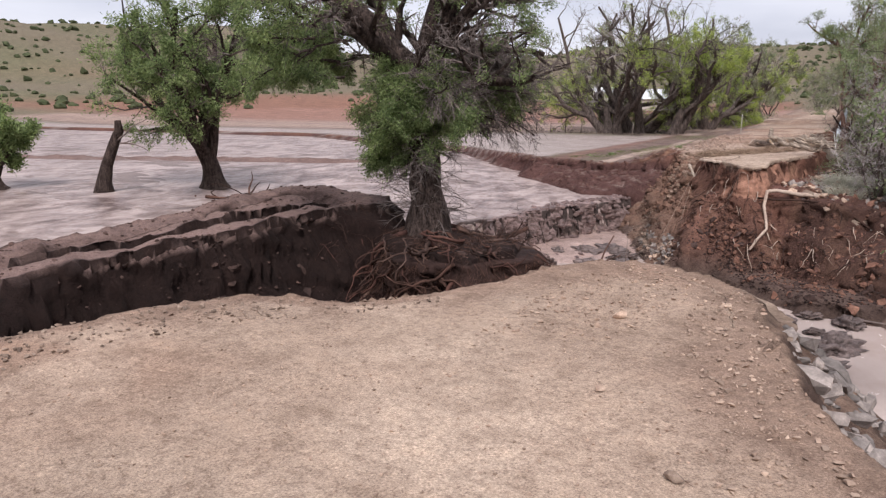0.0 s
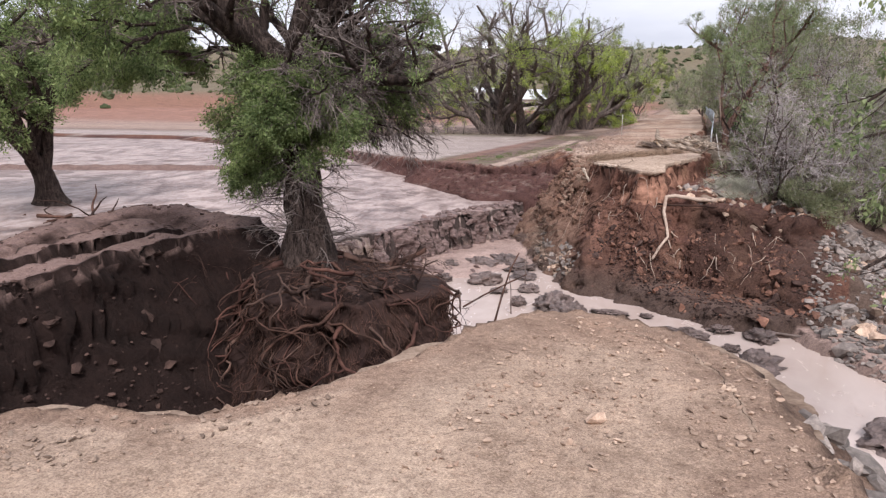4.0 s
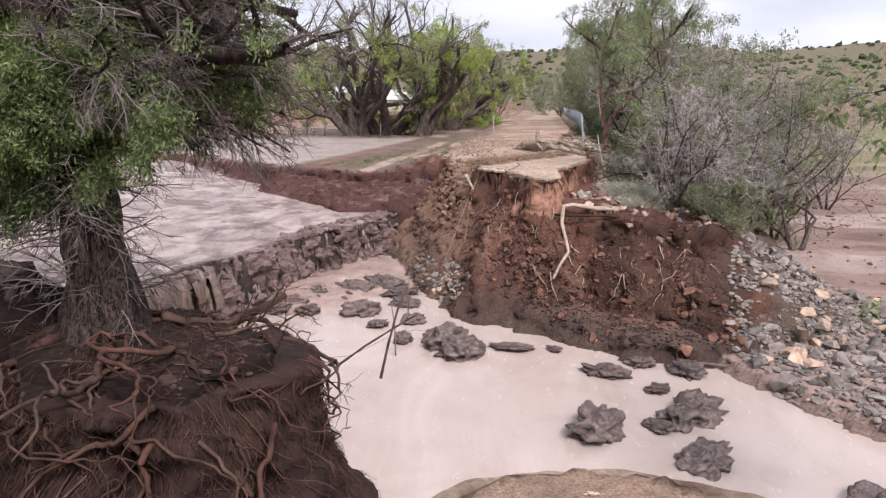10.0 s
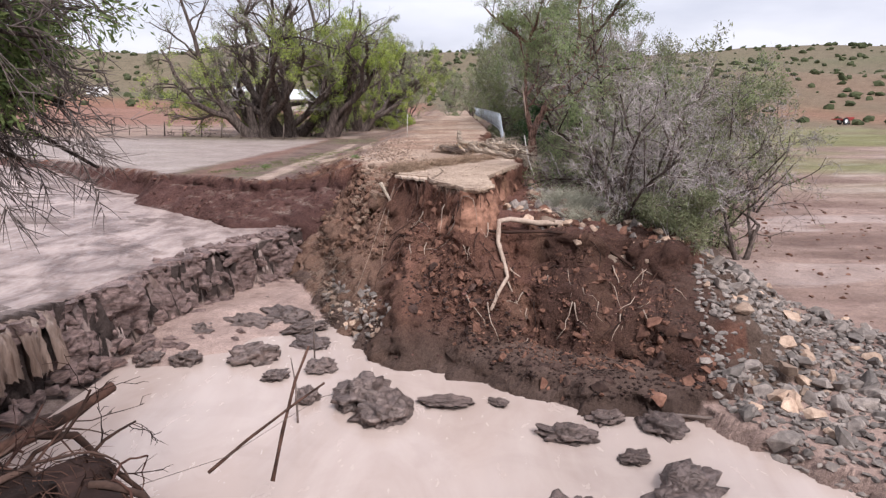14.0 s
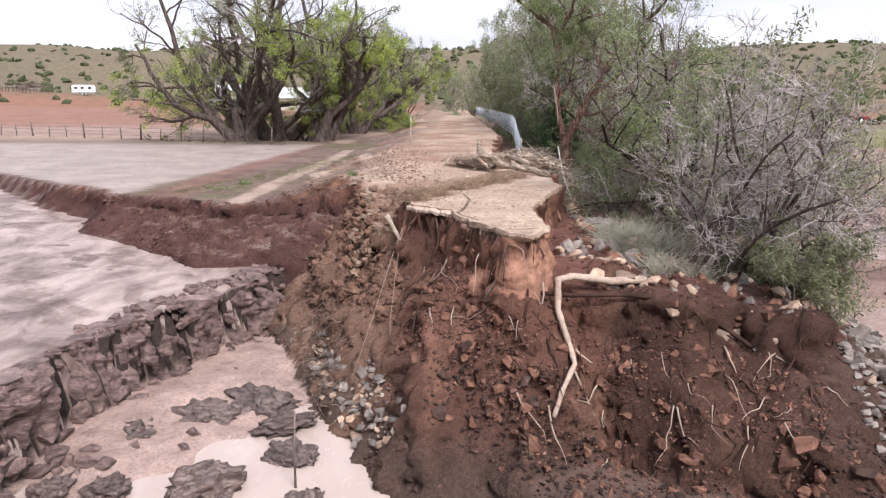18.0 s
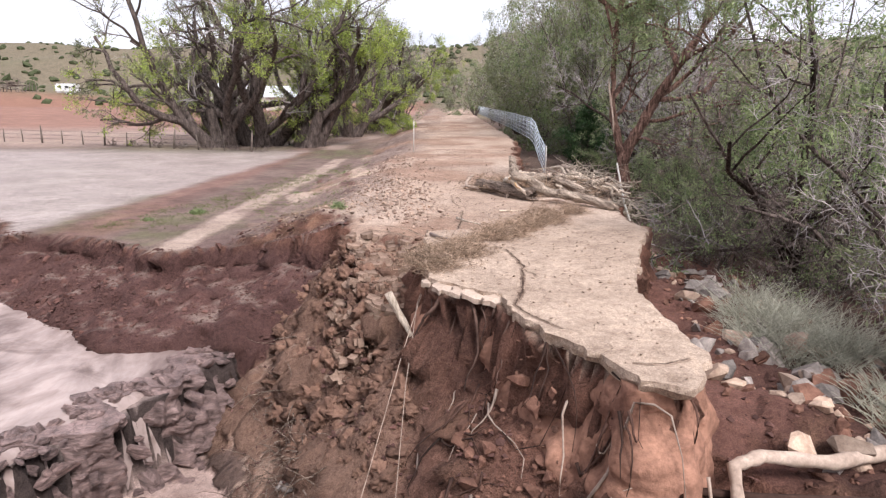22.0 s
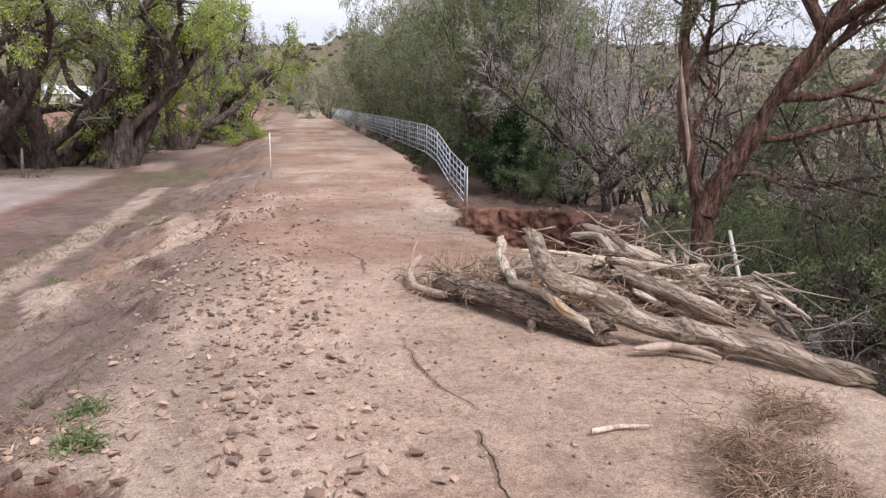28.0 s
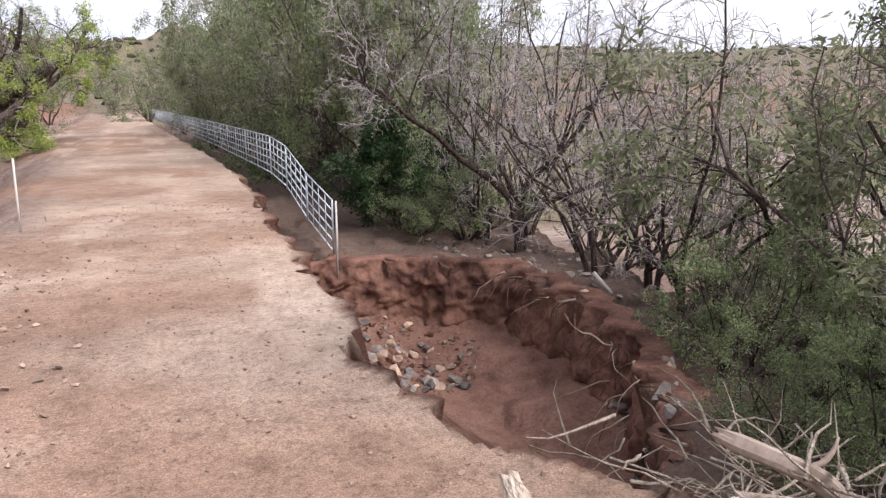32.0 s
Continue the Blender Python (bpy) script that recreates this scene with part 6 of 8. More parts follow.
M_darkred = grain("dark_red_earth", (0.08, 0.04, 0.031), (0.28, 0.148, 0.108), 1.3, 0.95, 0.12, 1.0, 0.06, 0.1, None, 8.0)
M_rim = grain("crumbling_brown_crust", (0.13, 0.085, 0.063), (0.36, 0.27, 0.205), 2.0, 0.95, 0.12, 1.0, 0.04, 0.1, None, 8.0)
M_redblock = grain("crumbling_red_earth", (0.11, 0.052, 0.038), (0.38, 0.205, 0.142), 1.3, 0.95, 0.12, 1.0, 0.05, 0.1, None, 8.0)
face_ob = thing("undercut_face", "crumbling red earth under the overhanging road crust", "earth bank")
Face([(-4.72, 38.9), (-4.45, 37.25), (-3.5, 36.55), (-3.15, 35.4), (-2.75, 34.5), (-2.25, 33.8), (-1.95, 33.0), (-1.4, 32.85), (-1.05, 33.7), (-1.2, 35.1), (-1.25, 36.5), (-0.95, 38.0), (-0.3, 40.6), (0.3, 42.2)], 0.79, -1.6, -0.01, 0.30, 0.27, 611).build("earth_face", M_redblock, face_ob)
hole_ob = thing("eroded_wall", "crumbling dark red earth wall of the washed-out hole", "earth bank")
Face([(1.2, 54.2), (2.2, 55.0), (4.2, 58.1), (5.1, 62.0), (4.9, 65.2), (3.0, 66.6), (0.8, 67.4), (-0.8, 67.2)][::-1], -0.5, -2.9, 0.0, 0.14, 0.4, 621).build("earth_face", M_darkred, hole_ob)
rim_ob = thing("crumbling_rim", "crumbling brown earth under the broken road's end", "earth bank")
Face([(-6.3, 1.5), (-5.7, 3.6), (-5.0, 5.0), (-4.1, 5.1), (-3.3, 5.5), (-2.4, 6.7), (-1.9, 7.9), (-1.35, 9.3), (-0.95, 10.1), (0.2, 10.3), (1.3, 9.8), (1.9, 9.0), (2.2, 7.6)], 0.70, -1.6, -0.04, 0.34, 0.2, 641).build("earth_face", M_rim, rim_ob)
stone_field("edge_rubble", "crumbled stony earth along the broken western road edge", [(-6.9, 42.2), (-6.2, 41.4), (-5.0, 41.6), (-4.7, 40.2), (-4.7, 37.6), (-5.4, 36.6), (-6.6, 38.6), (-7.4, 41.6)], 220, 0.10, 0.45, SLIDECRUMB, 323, 1300, M_rubble, "clod", 0.2)
# loose stones on the roads
PEBBLE = [hull_mesh("pebble", 600 + k, (1.0, 0.8, 0.6), M_tanstone, 9, 0.15) for k in range(8)]
rng3 = np.random.default_rng(231)
SOUTH_TOP = [(-5.5, 2), (-4.6, 4.6), (-2.2, 7.2), (-0.9, 9.9), (1.2, 9.6), (2.0, 7.4), (3.2, 3.6), (5.5, -1), (-6.5, -1)]
merged("road_gravel", PEBBLE, in_poly(rng3, SOUTH_TOP, 7000), 0.010 + 0.055 * rng3.random(7000) ** 5, rng3, M_tanstone, "fine gravel strewn over the dirt road", "gravel", 0.05)
for edge in ([(-8.5, -3), (-6.2, 1.7), (-5.2, 4.6), (-3.4, 5.3), (-2.4, 6.5), (-2.0, 6.0), (-4.2, 3.4), (-5.0, 0.5), (-6.3, -4)], [(2.1, 8.6), (2.4, 7.0), (3.5, 3.4), (7.2, -3), (5.2, -3), (2.4, 3.0), (1.3, 7.0), (1.2, 9.2)]):
    merged("road_gravel", PEBBLE, in_poly(rng3, edge, 3000), 0.014 + 0.11 * rng3.random(3000) ** 6, rng3, M_tanstone, "stony litter along the margin of the dirt road", "gravel", 0.05)
TRACK_STONES = [(-0.9, 5.0), (0.6, 5.6), (1.0, 7.6), (1.2, 9.8), (-0.4, 10.0), (-0.9, 8.0)]
merged("road_gravel", PEBBLE, in_poly(rng3, TRACK_STONES, 1100), 0.014 + 0.10 * rng3.random(1100) ** 4, rng3, M_tanstone, "coarse gravel on the end of the broken road", "gravel", 0.05)
WEST_EDGE = [(-7.9, 43.5), (-6.0, 42.0), (-4.6, 42.2), (-4.8, 46), (-5.6, 54), (-6.8, 64), (-8.4, 64), (-8.2, 52)]
M_rubblestone = grain("dusty_brown_stone", (0.16, 0.11, 0.088), (0.36, 0.27, 0.215), 2.5, 0.92, 0.2, 0.6, 0.02, 0.3, None, 6.0, 0.4)
edge_places = in_poly(rng3, WEST_EDGE, 13000)
edge_places = edge_places + rng3.normal(0, 0.45, edge_places.shape)
edge_places = edge_places[fbm(edge_places[:, 0], edge_places[:, 1] * 0.6, 1.3, 3, 85) + rng3.normal(0, 0.35, 13000) > 0.05]
merged("road_gravel", PEBBLE, edge_places, 0.014 + 0.19 * rng3.random(len(edge_places)) ** 7, rng3, M_rubblestone, "stony litter along the western road edge", "gravel", 0.05)
NORTH_TOP = [(-6.8, 43), (-1, 43.5), (-0.5, 50), (-1.8, 56), (-1.6, 72), (-7.2, 72)]
merged("road_gravel", PEBBLE, in_poly(rng3, NORTH_TOP, 6000), 0.011 + 0.085 * rng3.random(6000) ** 6, rng3, M_tanstone, "scattered small stones on the dirt road", "gravel", 0.05)
SLAB_TOP = [(-4.3, 37.3), (-3.3, 36.5), (-2.6, 34.4), (-1.8, 33.0), (-1.3, 32.8), (-1.1, 35), (-1.0, 38), (0.2, 42.2), (-4.5, 41.6)]
merged("road_gravel", PEBBLE, in_poly(rng3, SLAB_TOP, 1800), 0.010 + 0.08 * rng3.random(1800) ** 6, rng3, M_tanstone, "scattered small stones on the broken slab", "gravel", 0.05, level=0.93)
for x, y, s, label in [(-6.4, 46.15, 0.22, "pale rounded stone on the road edge"), (-6.2, 46.0, 0.12, "small grey stone on the road edge"), (0.5, 6.7, 0.26, "dark flat stone on the dirt road"), (1.1, 4.1, 0.16, "white stone on the dirt road"), (-5.4, 44.3, 0.14, "pale stone on the road"), (-4.9, 43.0, 0.13, "pale stone near the cracked edge"), (2.2, 2.7, 0.2, "white stone half buried in the road")]:
    tagged(spot(TAN[rng3.integers(6)] if "dark" not in label else TAN[1], "stone", x, y, ground_z(x, y) + 0.2 * s, s, rng3, None, 0.1, 0.8), label, "stone")


# ---- roots, driftwood and straw ----
# Red and grey-brown roots darkened in colour for the shade under the crown.
M_redroot = grain("reddish_bare_root", (0.035, 0.015, 0.012), (0.135, 0.066, 0.05), 2.5, 0.85, 0.2, 0.6, 0.02, 0.25)

def rod(name, pts, r0, r1, mat, parent=None, label="", sides=6):
    t = Tubes()
    pts = np.array(pts, float)
    n = len(pts)
    t.add(pts, np.linspace(r0, r1, n) * (1 + 0.12 * np.sin(np.arange(n) * 2.3)), sides)
    v, f = t.mesh()
    m, k = len(v), sides
    f = f.tolist() + [list(range(k))[::-1], list(range(m - k, m))]
    off = np.array(parent.location) if parent is not None else np.zeros(3)
    return mesh_object(name, v - off, f, mat, parent, label, True)


M_barkroot = grain("grey_brown_root", (0.035, 0.02, 0.016), (0.15, 0.092, 0.073), 2.5, 0.9, 0.2, 0.6, 0.02, 0.3)


def root_run(rng, x, y, heading, length, lift, hang):
    """A root that follows the slope and droops clear of it."""
    n = 11
    px, py = [x], [y]
    for _ in range(n - 1):
        heading += rng.normal(0, 0.28)
        px.append(px[-1] + math.cos(heading) * length / n)
        py.append(py[-1] + math.sin(heading) * length / n)
    px, py = np.array(px), np.array(py)
    g = surface(px, py)
    s = np.linspace(0, 1, n)
    z = g + lift * np.sin(s * math.pi * rng.uniform(0.7, 1.1)) + rng.normal(0, 0.05, n) + 0.03
    return np.stack([px, py, np.maximum(z, g[0] - hang * s ** 1.2 * length)], 1)


def hang_root(rng, p, heading, length, steps=14):
    """A crooked root that leaves the bank's rim and hangs down its face."""
    d = np.array([math.cos(heading), math.sin(heading), rng.uniform(-0.1, 0.35)])
    pts, _ = course(rng, p, d, length, steps, 0.26, -0.16)
    g = surface(pts[:, 0], pts[:, 1])
    pts[:, 2] = np.minimum(pts[:, 2], p[2] + 0.12 - 0.5 * np.linspace(0, 1, steps + 1))
    pts[:, 2] = np.maximum(pts[:, 2], np.maximum(g + 0.03, POOL_Z))
    return pts


# Near-black earth: the shade under the tree is put into its colour.
M_shadedearth = grain("shade_dark_undercut_earth", (0.015, 0.008, 0.007), (0.06, 0.033, 0.027), 1.4, 0.9, 0.2, 1.0, 0.06, 0.1, None, 7.0)


def tree_roots():
    rng = np.random.default_rng(241)
    tree = bpy.data.objects["willow_tree"]
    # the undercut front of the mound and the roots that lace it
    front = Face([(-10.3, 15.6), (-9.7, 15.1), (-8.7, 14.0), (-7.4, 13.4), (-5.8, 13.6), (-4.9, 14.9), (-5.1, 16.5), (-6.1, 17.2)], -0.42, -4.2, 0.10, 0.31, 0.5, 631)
    front.build("earth_face", M_shadedearth, tree, 0.075)
    for k in range(58):
        n = int(rng.integers(14, 28))
        u, z = [rng.uniform(0.4, front.seg[-1] - 0.4)], [-0.3 - 2.0 * rng.random() ** 1.6]
        way = rng.normal(-1.3, 0.9)
        for _ in range(n):
            way = -1.2 + 0.9 * (way + 1.2) + rng.normal(0, 0.34)
            u.append(u[-1] + 0.12 * math.cos(way))
            z.append(max(z[-1] + 0.12 * math.sin(way), -4.1))
        u = np.clip(np.array(u), 0.1, front.seg[-1] - 0.1)
        line = np.linspace(0, 1, n + 1)
        stand = 0.05 + rng.uniform(0.05, 0.4) * np.sin(line * math.pi) + rng.uniform(0, 0.25) * line
        pts = front.at(u, np.array(z), stand)
        r0 = 0.011 + 0.046 * rng.random() ** 2.4
        mat = (M_barkroot, M_root, M_redroot, M_root, M_root)[k % 5]
        rod("root", pts, r0, r0 * 0.25, mat, tree, "", 6)
        if r0 > 0.025:
            i = int(rng.integers(3, n - 4))
            side = rng.choice([-1, 1])
            m = 12
            uu = u[i] + side * 0.09 * np.arange(m) + np.cumsum(rng.normal(0, 0.03, m))
            zz = z[i] - 0.05 * np.arange(m) + np.cumsum(rng.normal(0, 0.05, m))
            q = front.at(np.clip(uu, 0.1, front.seg[-1] - 0.1), np.maximum(zz, -4.1), stand[i] + 0.02 * np.arange(m))
            q[0] = pts[i]
            rod("root", q, r0 * 0.6, 0.006, mat, tree, "", 5)
    # starts round the trunk's foot
    for k in range(9):
        a = radians(rng.uniform(-175, 60))
        r = rng.uniform(0.4, 0.9)
        pts = hang_root(rng, (-8.1 + r * math.cos(a), 15.3 + r * math.sin(a), rng.uniform(-0.2, 0.2)), a + rng.normal(0, 0.3), rng.uniform(2.0, 4.2), 18)
        r0 = rng.uniform(0.035, 0.10)
        rod("root", pts, r0, 0.012, M_redroot if k % 4 == 0 else M_barkroot if k % 3 == 0 else M_root, tree, "", 6)
        for _ in range(3):
            i = int(rng.integers(4, 15))
            side = hang_root(rng, tuple(pts[i]), a + rng.normal(0, 1.0), rng.uniform(0.7, 1.8), 10)
            rod("root", side, r0 * 0.45, 0.006, M_redroot if k % 4 == 0 else M_root, tree, "", 5)
    # long crooked roots that reach out of the face before they droop
    for k in range(8):
        a = radians(rng.uniform(-150, 50))
        r = rng.uniform(0.8, 2.1)
        x, y = -7.9 + r * math.cos(a), 15.35 + 0.9 * r * math.sin(a)
        p = (x, y, ground_z(x, y) - rng.uniform(0.0, 0.9) * (r > 1.4))
        r0 = 0.03 + 0.05 * rng.random() ** 1.5
        mat = (M_barkroot, M_redroot, M_root)[k % 3]
        pts, _ = course(rng, p, np.array([math.cos(a), math.sin(a), 0.25]), rng.uniform(2.0, 4.2), 22, 0.36, -0.045)
        g = surface(pts[:, 0], pts[:, 1])
        pts[:, 2] = np.clip(pts[:, 2], np.maximum(g + 0.04, POOL_Z), 0.2)
        rod("root", pts, r0, 0.012, mat, tree, "", 7)
        for _ in range(3):
            i = int(rng.integers(5, 19))
            q, _ = course(rng, pts[i], np.array([math.cos(a) + rng.normal(0, 0.9), math.sin(a) + rng.normal(0, 0.9), rng.uniform(-0.6, 0.3)]), rng.uniform(0.6, 1.9), 12, 0.34, -0.07)
            g = surface(q[:, 0], q[:, 1])
            q[:, 2] = np.clip(q[:, 2], np.maximum(g + 0.03, POOL_Z), 0.2)
            rod("root", q, r0 * 0.55, 0.007, mat, tree, "", 5)
    fine = Tubes()
    for k in range(2600):
        u0, z0 = rng.uniform(0.2, front.seg[-1] - 0.2), -0.3 - 3.2 * rng.random() ** 1.5
        m = 5
        uu, zz = u0 + np.cumsum(rng.normal(0, 0.07, m)), z0 - np.cumsum(rng.uniform(0.02, 0.22, m))
        fine.add(front.at(np.clip(uu, 0.1, front.seg[-1] - 0.1), np.maximum(zz, -4.1), 0.02 + rng.uniform(0.0, 0.16) * np.arange(m) / m), np.linspace(rng.uniform(0.004, 0.011), 0.003, m), 3)
    R = rng.uniform(0.7, 3.2, 1200)
    A = np.radians(rng.uniform(-175, 85, 1200))
    X, Y = -7.9 + R * np.cos(A), 15.4 + R * np.sin(A)
    Z = surface(X, Y)
    for x, y, z, a in zip(X, Y, Z, A):
        d = np.array([math.cos(a) * 0.3 + rng.normal(0, 0.8), math.sin(a) * 0.3 + rng.normal(0, 0.8), rng.uniform(-0.4, 0.5)])
        pts, _ = course(rng, (x, y, z + 0.02), d, rng.uniform(0.3, 1.1), 4, 0.4, -0.35)
        fine.add(pts, np.linspace(rng.uniform(0.004, 0.012), 0.003, 5), 3)
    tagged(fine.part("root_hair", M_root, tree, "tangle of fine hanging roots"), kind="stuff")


tree_roots()
rng4 = np.random.default_rng(251)
# root tangle reaching over the pool
tangle = thing("root_tangle", "dark tangle of broken roots hanging over the pool", "roots", at=(-5.9, 16.6, -1.0))
for k in range(16):
    twigs, tips4 = {}, []
    a = radians(rng4.uniform(-20, 95))
    spec4 = {"wob": 0.3, "rise": [-0.1, -0.1, -0.02], "kids": [0, 4, 5], "from": 0.25, "angle": 55, "ratio": 0.5, "thin": 0.55, "least": 0.007}
    branch(rng4, twigs, tips4, (-6.7 + rng4.normal(0, 0.45), 16.4 + rng4.normal(0, 0.5), -0.75 + rng4.normal(0, 0.2)), np.array([math.cos(a), math.sin(a), rng4.uniform(-0.2, 0.5)]), rng4.uniform(0.9, 1.9), rng4.uniform(0.03, 0.06), 2, spec4)
    every = Tubes()
    for tubes in twigs.values():
        for key, many in tubes.sets.items():
            every.sets.setdefault(key, []).extend(many)
    every.part("root", M_root if k % 3 else M_redroot, tangle)
rod("root", refined([(-8.0, 16.5, -0.75), (-7.4, 17.2, -0.6), (-6.95, 17.8, -0.45), (-6.7, 18.4, -0.4), (-6.45, 18.9, -0.25)], 3), 0.12, 0.07, M_root, tangle)
rod("root", refined([(-6.9, 17.8, -0.45), (-6.5, 18.0, -0.55), (-6.1, 17.9, -0.85), (-5.7, 18.0, -1.3), (-5.5, 18.1, -1.7)], 3), 0.06, 0.02, M_root, tangle)
snag = thing("hanging_branch", "broken dark branches caught on a slack wire over the pool", "branch", at=(-5, 21.5, -2.3))
rod("branch_stem", refined([(-4.6, 22.6, -0.95), (-4.74, 22.05, -1.43), (-4.88, 21.6, -2.2), (-4.97, 21.14, -2.96)], 3), 0.025, 0.038, M_root, snag)
rod("branch_arm", refined([(-5.72, 20.19, -2.28), (-5.3, 20.9, -2.05), (-4.7, 21.9, -1.8), (-4.3, 22.5, -1.65)], 3), 0.03, 0.02, M_root, snag)
rod("slack_wire", refined([(-6.9, 16.6, -0.7), (-6.3, 18.4, -1.6), (-5.5, 20.5, -2.15), (-4.8, 21.7, -2.0), (-4.7, 24.0, -2.6), (-4.5, 27.2, -3.75)], 3), 0.006, 0.006, M_post, snag, "thin rusty wire", 4)
for pts, r, label in [([(-6.4, 30.4, -4.4), (-6.4, 30.4, -3.4), (-6.35, 30.4, -2.5)], 0.03, "thin upright stick in the pool"),
                      ([(-5.8, 26.0, -4.4), (-5.85, 26.1, -3.2), (-6.0, 26.3, -2.6)], 0.03, "thin leaning stick in the pool"),
                      ([(3.0, 26.9, -4.1), (4.2, 26.6, -4.05), (5.6, 26.2, -4.0)], 0.05, "waterlogged branch at the pool's edge"),
                      (refined([(-5.3, 37.8, 0.5), (-5.05, 37.65, 0.08), (-4.85, 37.5, -0.2), (-4.6, 37.3, -0.65)], 3), 0.085, "pale broken branch lodged in the cut"),
                      ([(-4.15, 43.3, 0.98), (-3.9, 42.9, 0.97), (-3.55, 42.55, 0.96)], 0.035, "short branch lying on the road"),
                      ([(-4.7, 41.1, 0.98), (-4.45, 40.6, 1.0), (-4.05, 40.3, 0.97)], 0.04, "grey branch lying by the straw"),
                      ([(-3.0, 44.7, 0.96), (-2.7, 44.75, 0.96), (-2.4, 44.7, 0.96)], 0.03, "thin stick lying on the road")]:
    rod_ob = rod("stick", pts, r, r * 0.5, M_drift if "pale" in label or "road" in label else M_browntwig)
    tagged(rod_ob, label, "stick")

# the pale root and its fellows on the north face
pale = thing("pale_root", "thick pale peeled root hanging down the red bank", "root", at=(-0.6, 33.2, -0.3))
stem_pts = refined([(1.5, 33.7, -0.35), (0.6, 33.3, -0.30), (-0.3, 33.15, -0.15), (-0.68, 33.0, -0.2), (-0.72, 32.5, -0.8), (-0.55, 32.1, -1.3), (-0.42, 31.6, -1.75), (-0.75, 31.1, -2.2), (-0.95, 30.7, -2.9)], 4)
stem_pts[:, 2] = np.maximum(stem_pts[:, 2], surface(stem_pts[:, 0], stem_pts[:, 1]) + 0.07)
rod("root_stem", stem_pts, 0.10, 0.05, M_paleroot, pale, "", 8)
for end in ([(-0.5, 32.0, -1.75), (-0.2, 31.6, -2.4), (0.05, 31.2, -2.9)], [(-0.6, 32.4, -1.3), (-0.25, 32.1, -1.7), (0.0, 31.8, -1.8)], [(-1.05, 31.3, -2.9), (-0.7, 31.0, -3.2), (-0.45, 30.8, -3.4)]):
    rod("root_fork", end, 0.035, 0.012, M_paleroot, pale)
brace = thing("bank_root", "dark root lying along the top of the red bank", "root", at=(1.5, 33.0, -0.6))
rod("root_stem", [(-1.6, 33.0, -0.5), (-0.4, 32.9, -0.55), (0.8, 32.8, -0.5), (2.0, 32.7, -0.55), (3.0, 32.5, -1.1), (3.9, 32.0, -1.7)], 0.05, 0.06, M_root, brace)
for k in range(150):
    x = rng4.uniform(-4.6, 4.6)
    y = np.interp(x, [-4.6, -3.2, -1.6, 0.6, 4.6], [36.6, 35.2, 32.6, 32.6, 31.6]) + rng4.uniform(-2.0, 0.3)
    g = ground_z(x, y)
    pts, _ = course(rng4, (x, y, g + 0.08), np.array([rng4.normal(0, 0.4), -0.6, -0.5]), rng4.uniform(0.5, 1.9), 6, 0.25, -0.2)
    zs = surface(pts[:, 0], pts[:, 1])
    pts[:, 2] = np.maximum(pts[:, 2], zs + 0.02)
    rod("root_strand", pts, rng4.uniform(0.008, 0.03), 0.004, M_paleroot if k % 4 == 0 else M_root, brace, "", 4)
# crooked roots hanging out from under the broken plates
plate_roots = thing("hanging_roots", "crooked bare roots hanging from under the broken road crust", "roots", at=(-3.9, 36.5, 0.5))
for x, y, out, length, r in [(-4.3, 36.95, 0.55, 1.5, 0.05), (-4.05, 36.75, 0.5, 1.2, 0.03), (-3.75, 36.5, 0.45, 1.5, 0.045), (-3.6, 36.35, 0.5, 0.9, 0.02), (-3.4, 36.1, 0.4, 1.3, 0.03), (-4.5, 37.3, 0.5, 1.1, 0.025), (-3.2, 35.5, 0.35, 1.0, 0.022)]:
    pts, _ = course(rng4, (x, y, 0.72), np.array([-0.5 * out, -0.7 * out, -0.5]), length, 14, 0.24, -0.3)
    g = surface(pts[:, 0], pts[:, 1])
    pts[:, 2] = np.maximum(pts[:, 2], g + 0.04)
    rod("root", pts, r * 0.7, r * 0.25, M_barkroot, plate_roots, "", 7)
# loose white cables hanging down the cut
for pts in ([(-4.55, 38.9, 0.9), (-4.75, 37.6, 0.35), (-4.85, 36.3, -0.7), (-4.9, 35.0, -2.0), (-4.7, 33.6, -3.1), (-4.1, 32.3, -3.9)], [(-4.6, 38.2, 0.7), (-4.95, 36.8, -0.3), (-5.4, 35.4, -1.9), (-5.8, 34.2, -3.2)]):
    tagged(rod("cable", pts, 0.008, 0.007, M_paleroot, None, "", 5), "pale loose cable hanging down the cut bank", "cable")
# brush washed against the slide
brush = Tubes()
for k in range(300):
    a = rng4.random()
    x, y = -6.1 - 2.2 * a + rng4.normal(0, 0.35), 33.8 + 6.4 * a + rng4.normal(0, 0.45)
    z = max(ground_z(x, y), POOL_Z)
    pts, _ = course(rng4, (x, y, z + rng4.uniform(0, 0.3)), np.array([rng4.normal(0, 1), rng4.normal(0, 1), rng4.uniform(-0.3, 0.6)]), rng4.uniform(0.3, 1.1), 4, 0.25, -0.15)
    brush.add(pts, np.linspace(rng4.uniform(0.006, 0.022), 0.004, 5), 3)
brush_ob = thing("brushwood", "tangle of pale washed-up sticks against the slide", "brushwood", at=(-6.5, 36, -3))
tagged(brush.part("stick_mass", M_driftbark, brush_ob), kind="stuff")


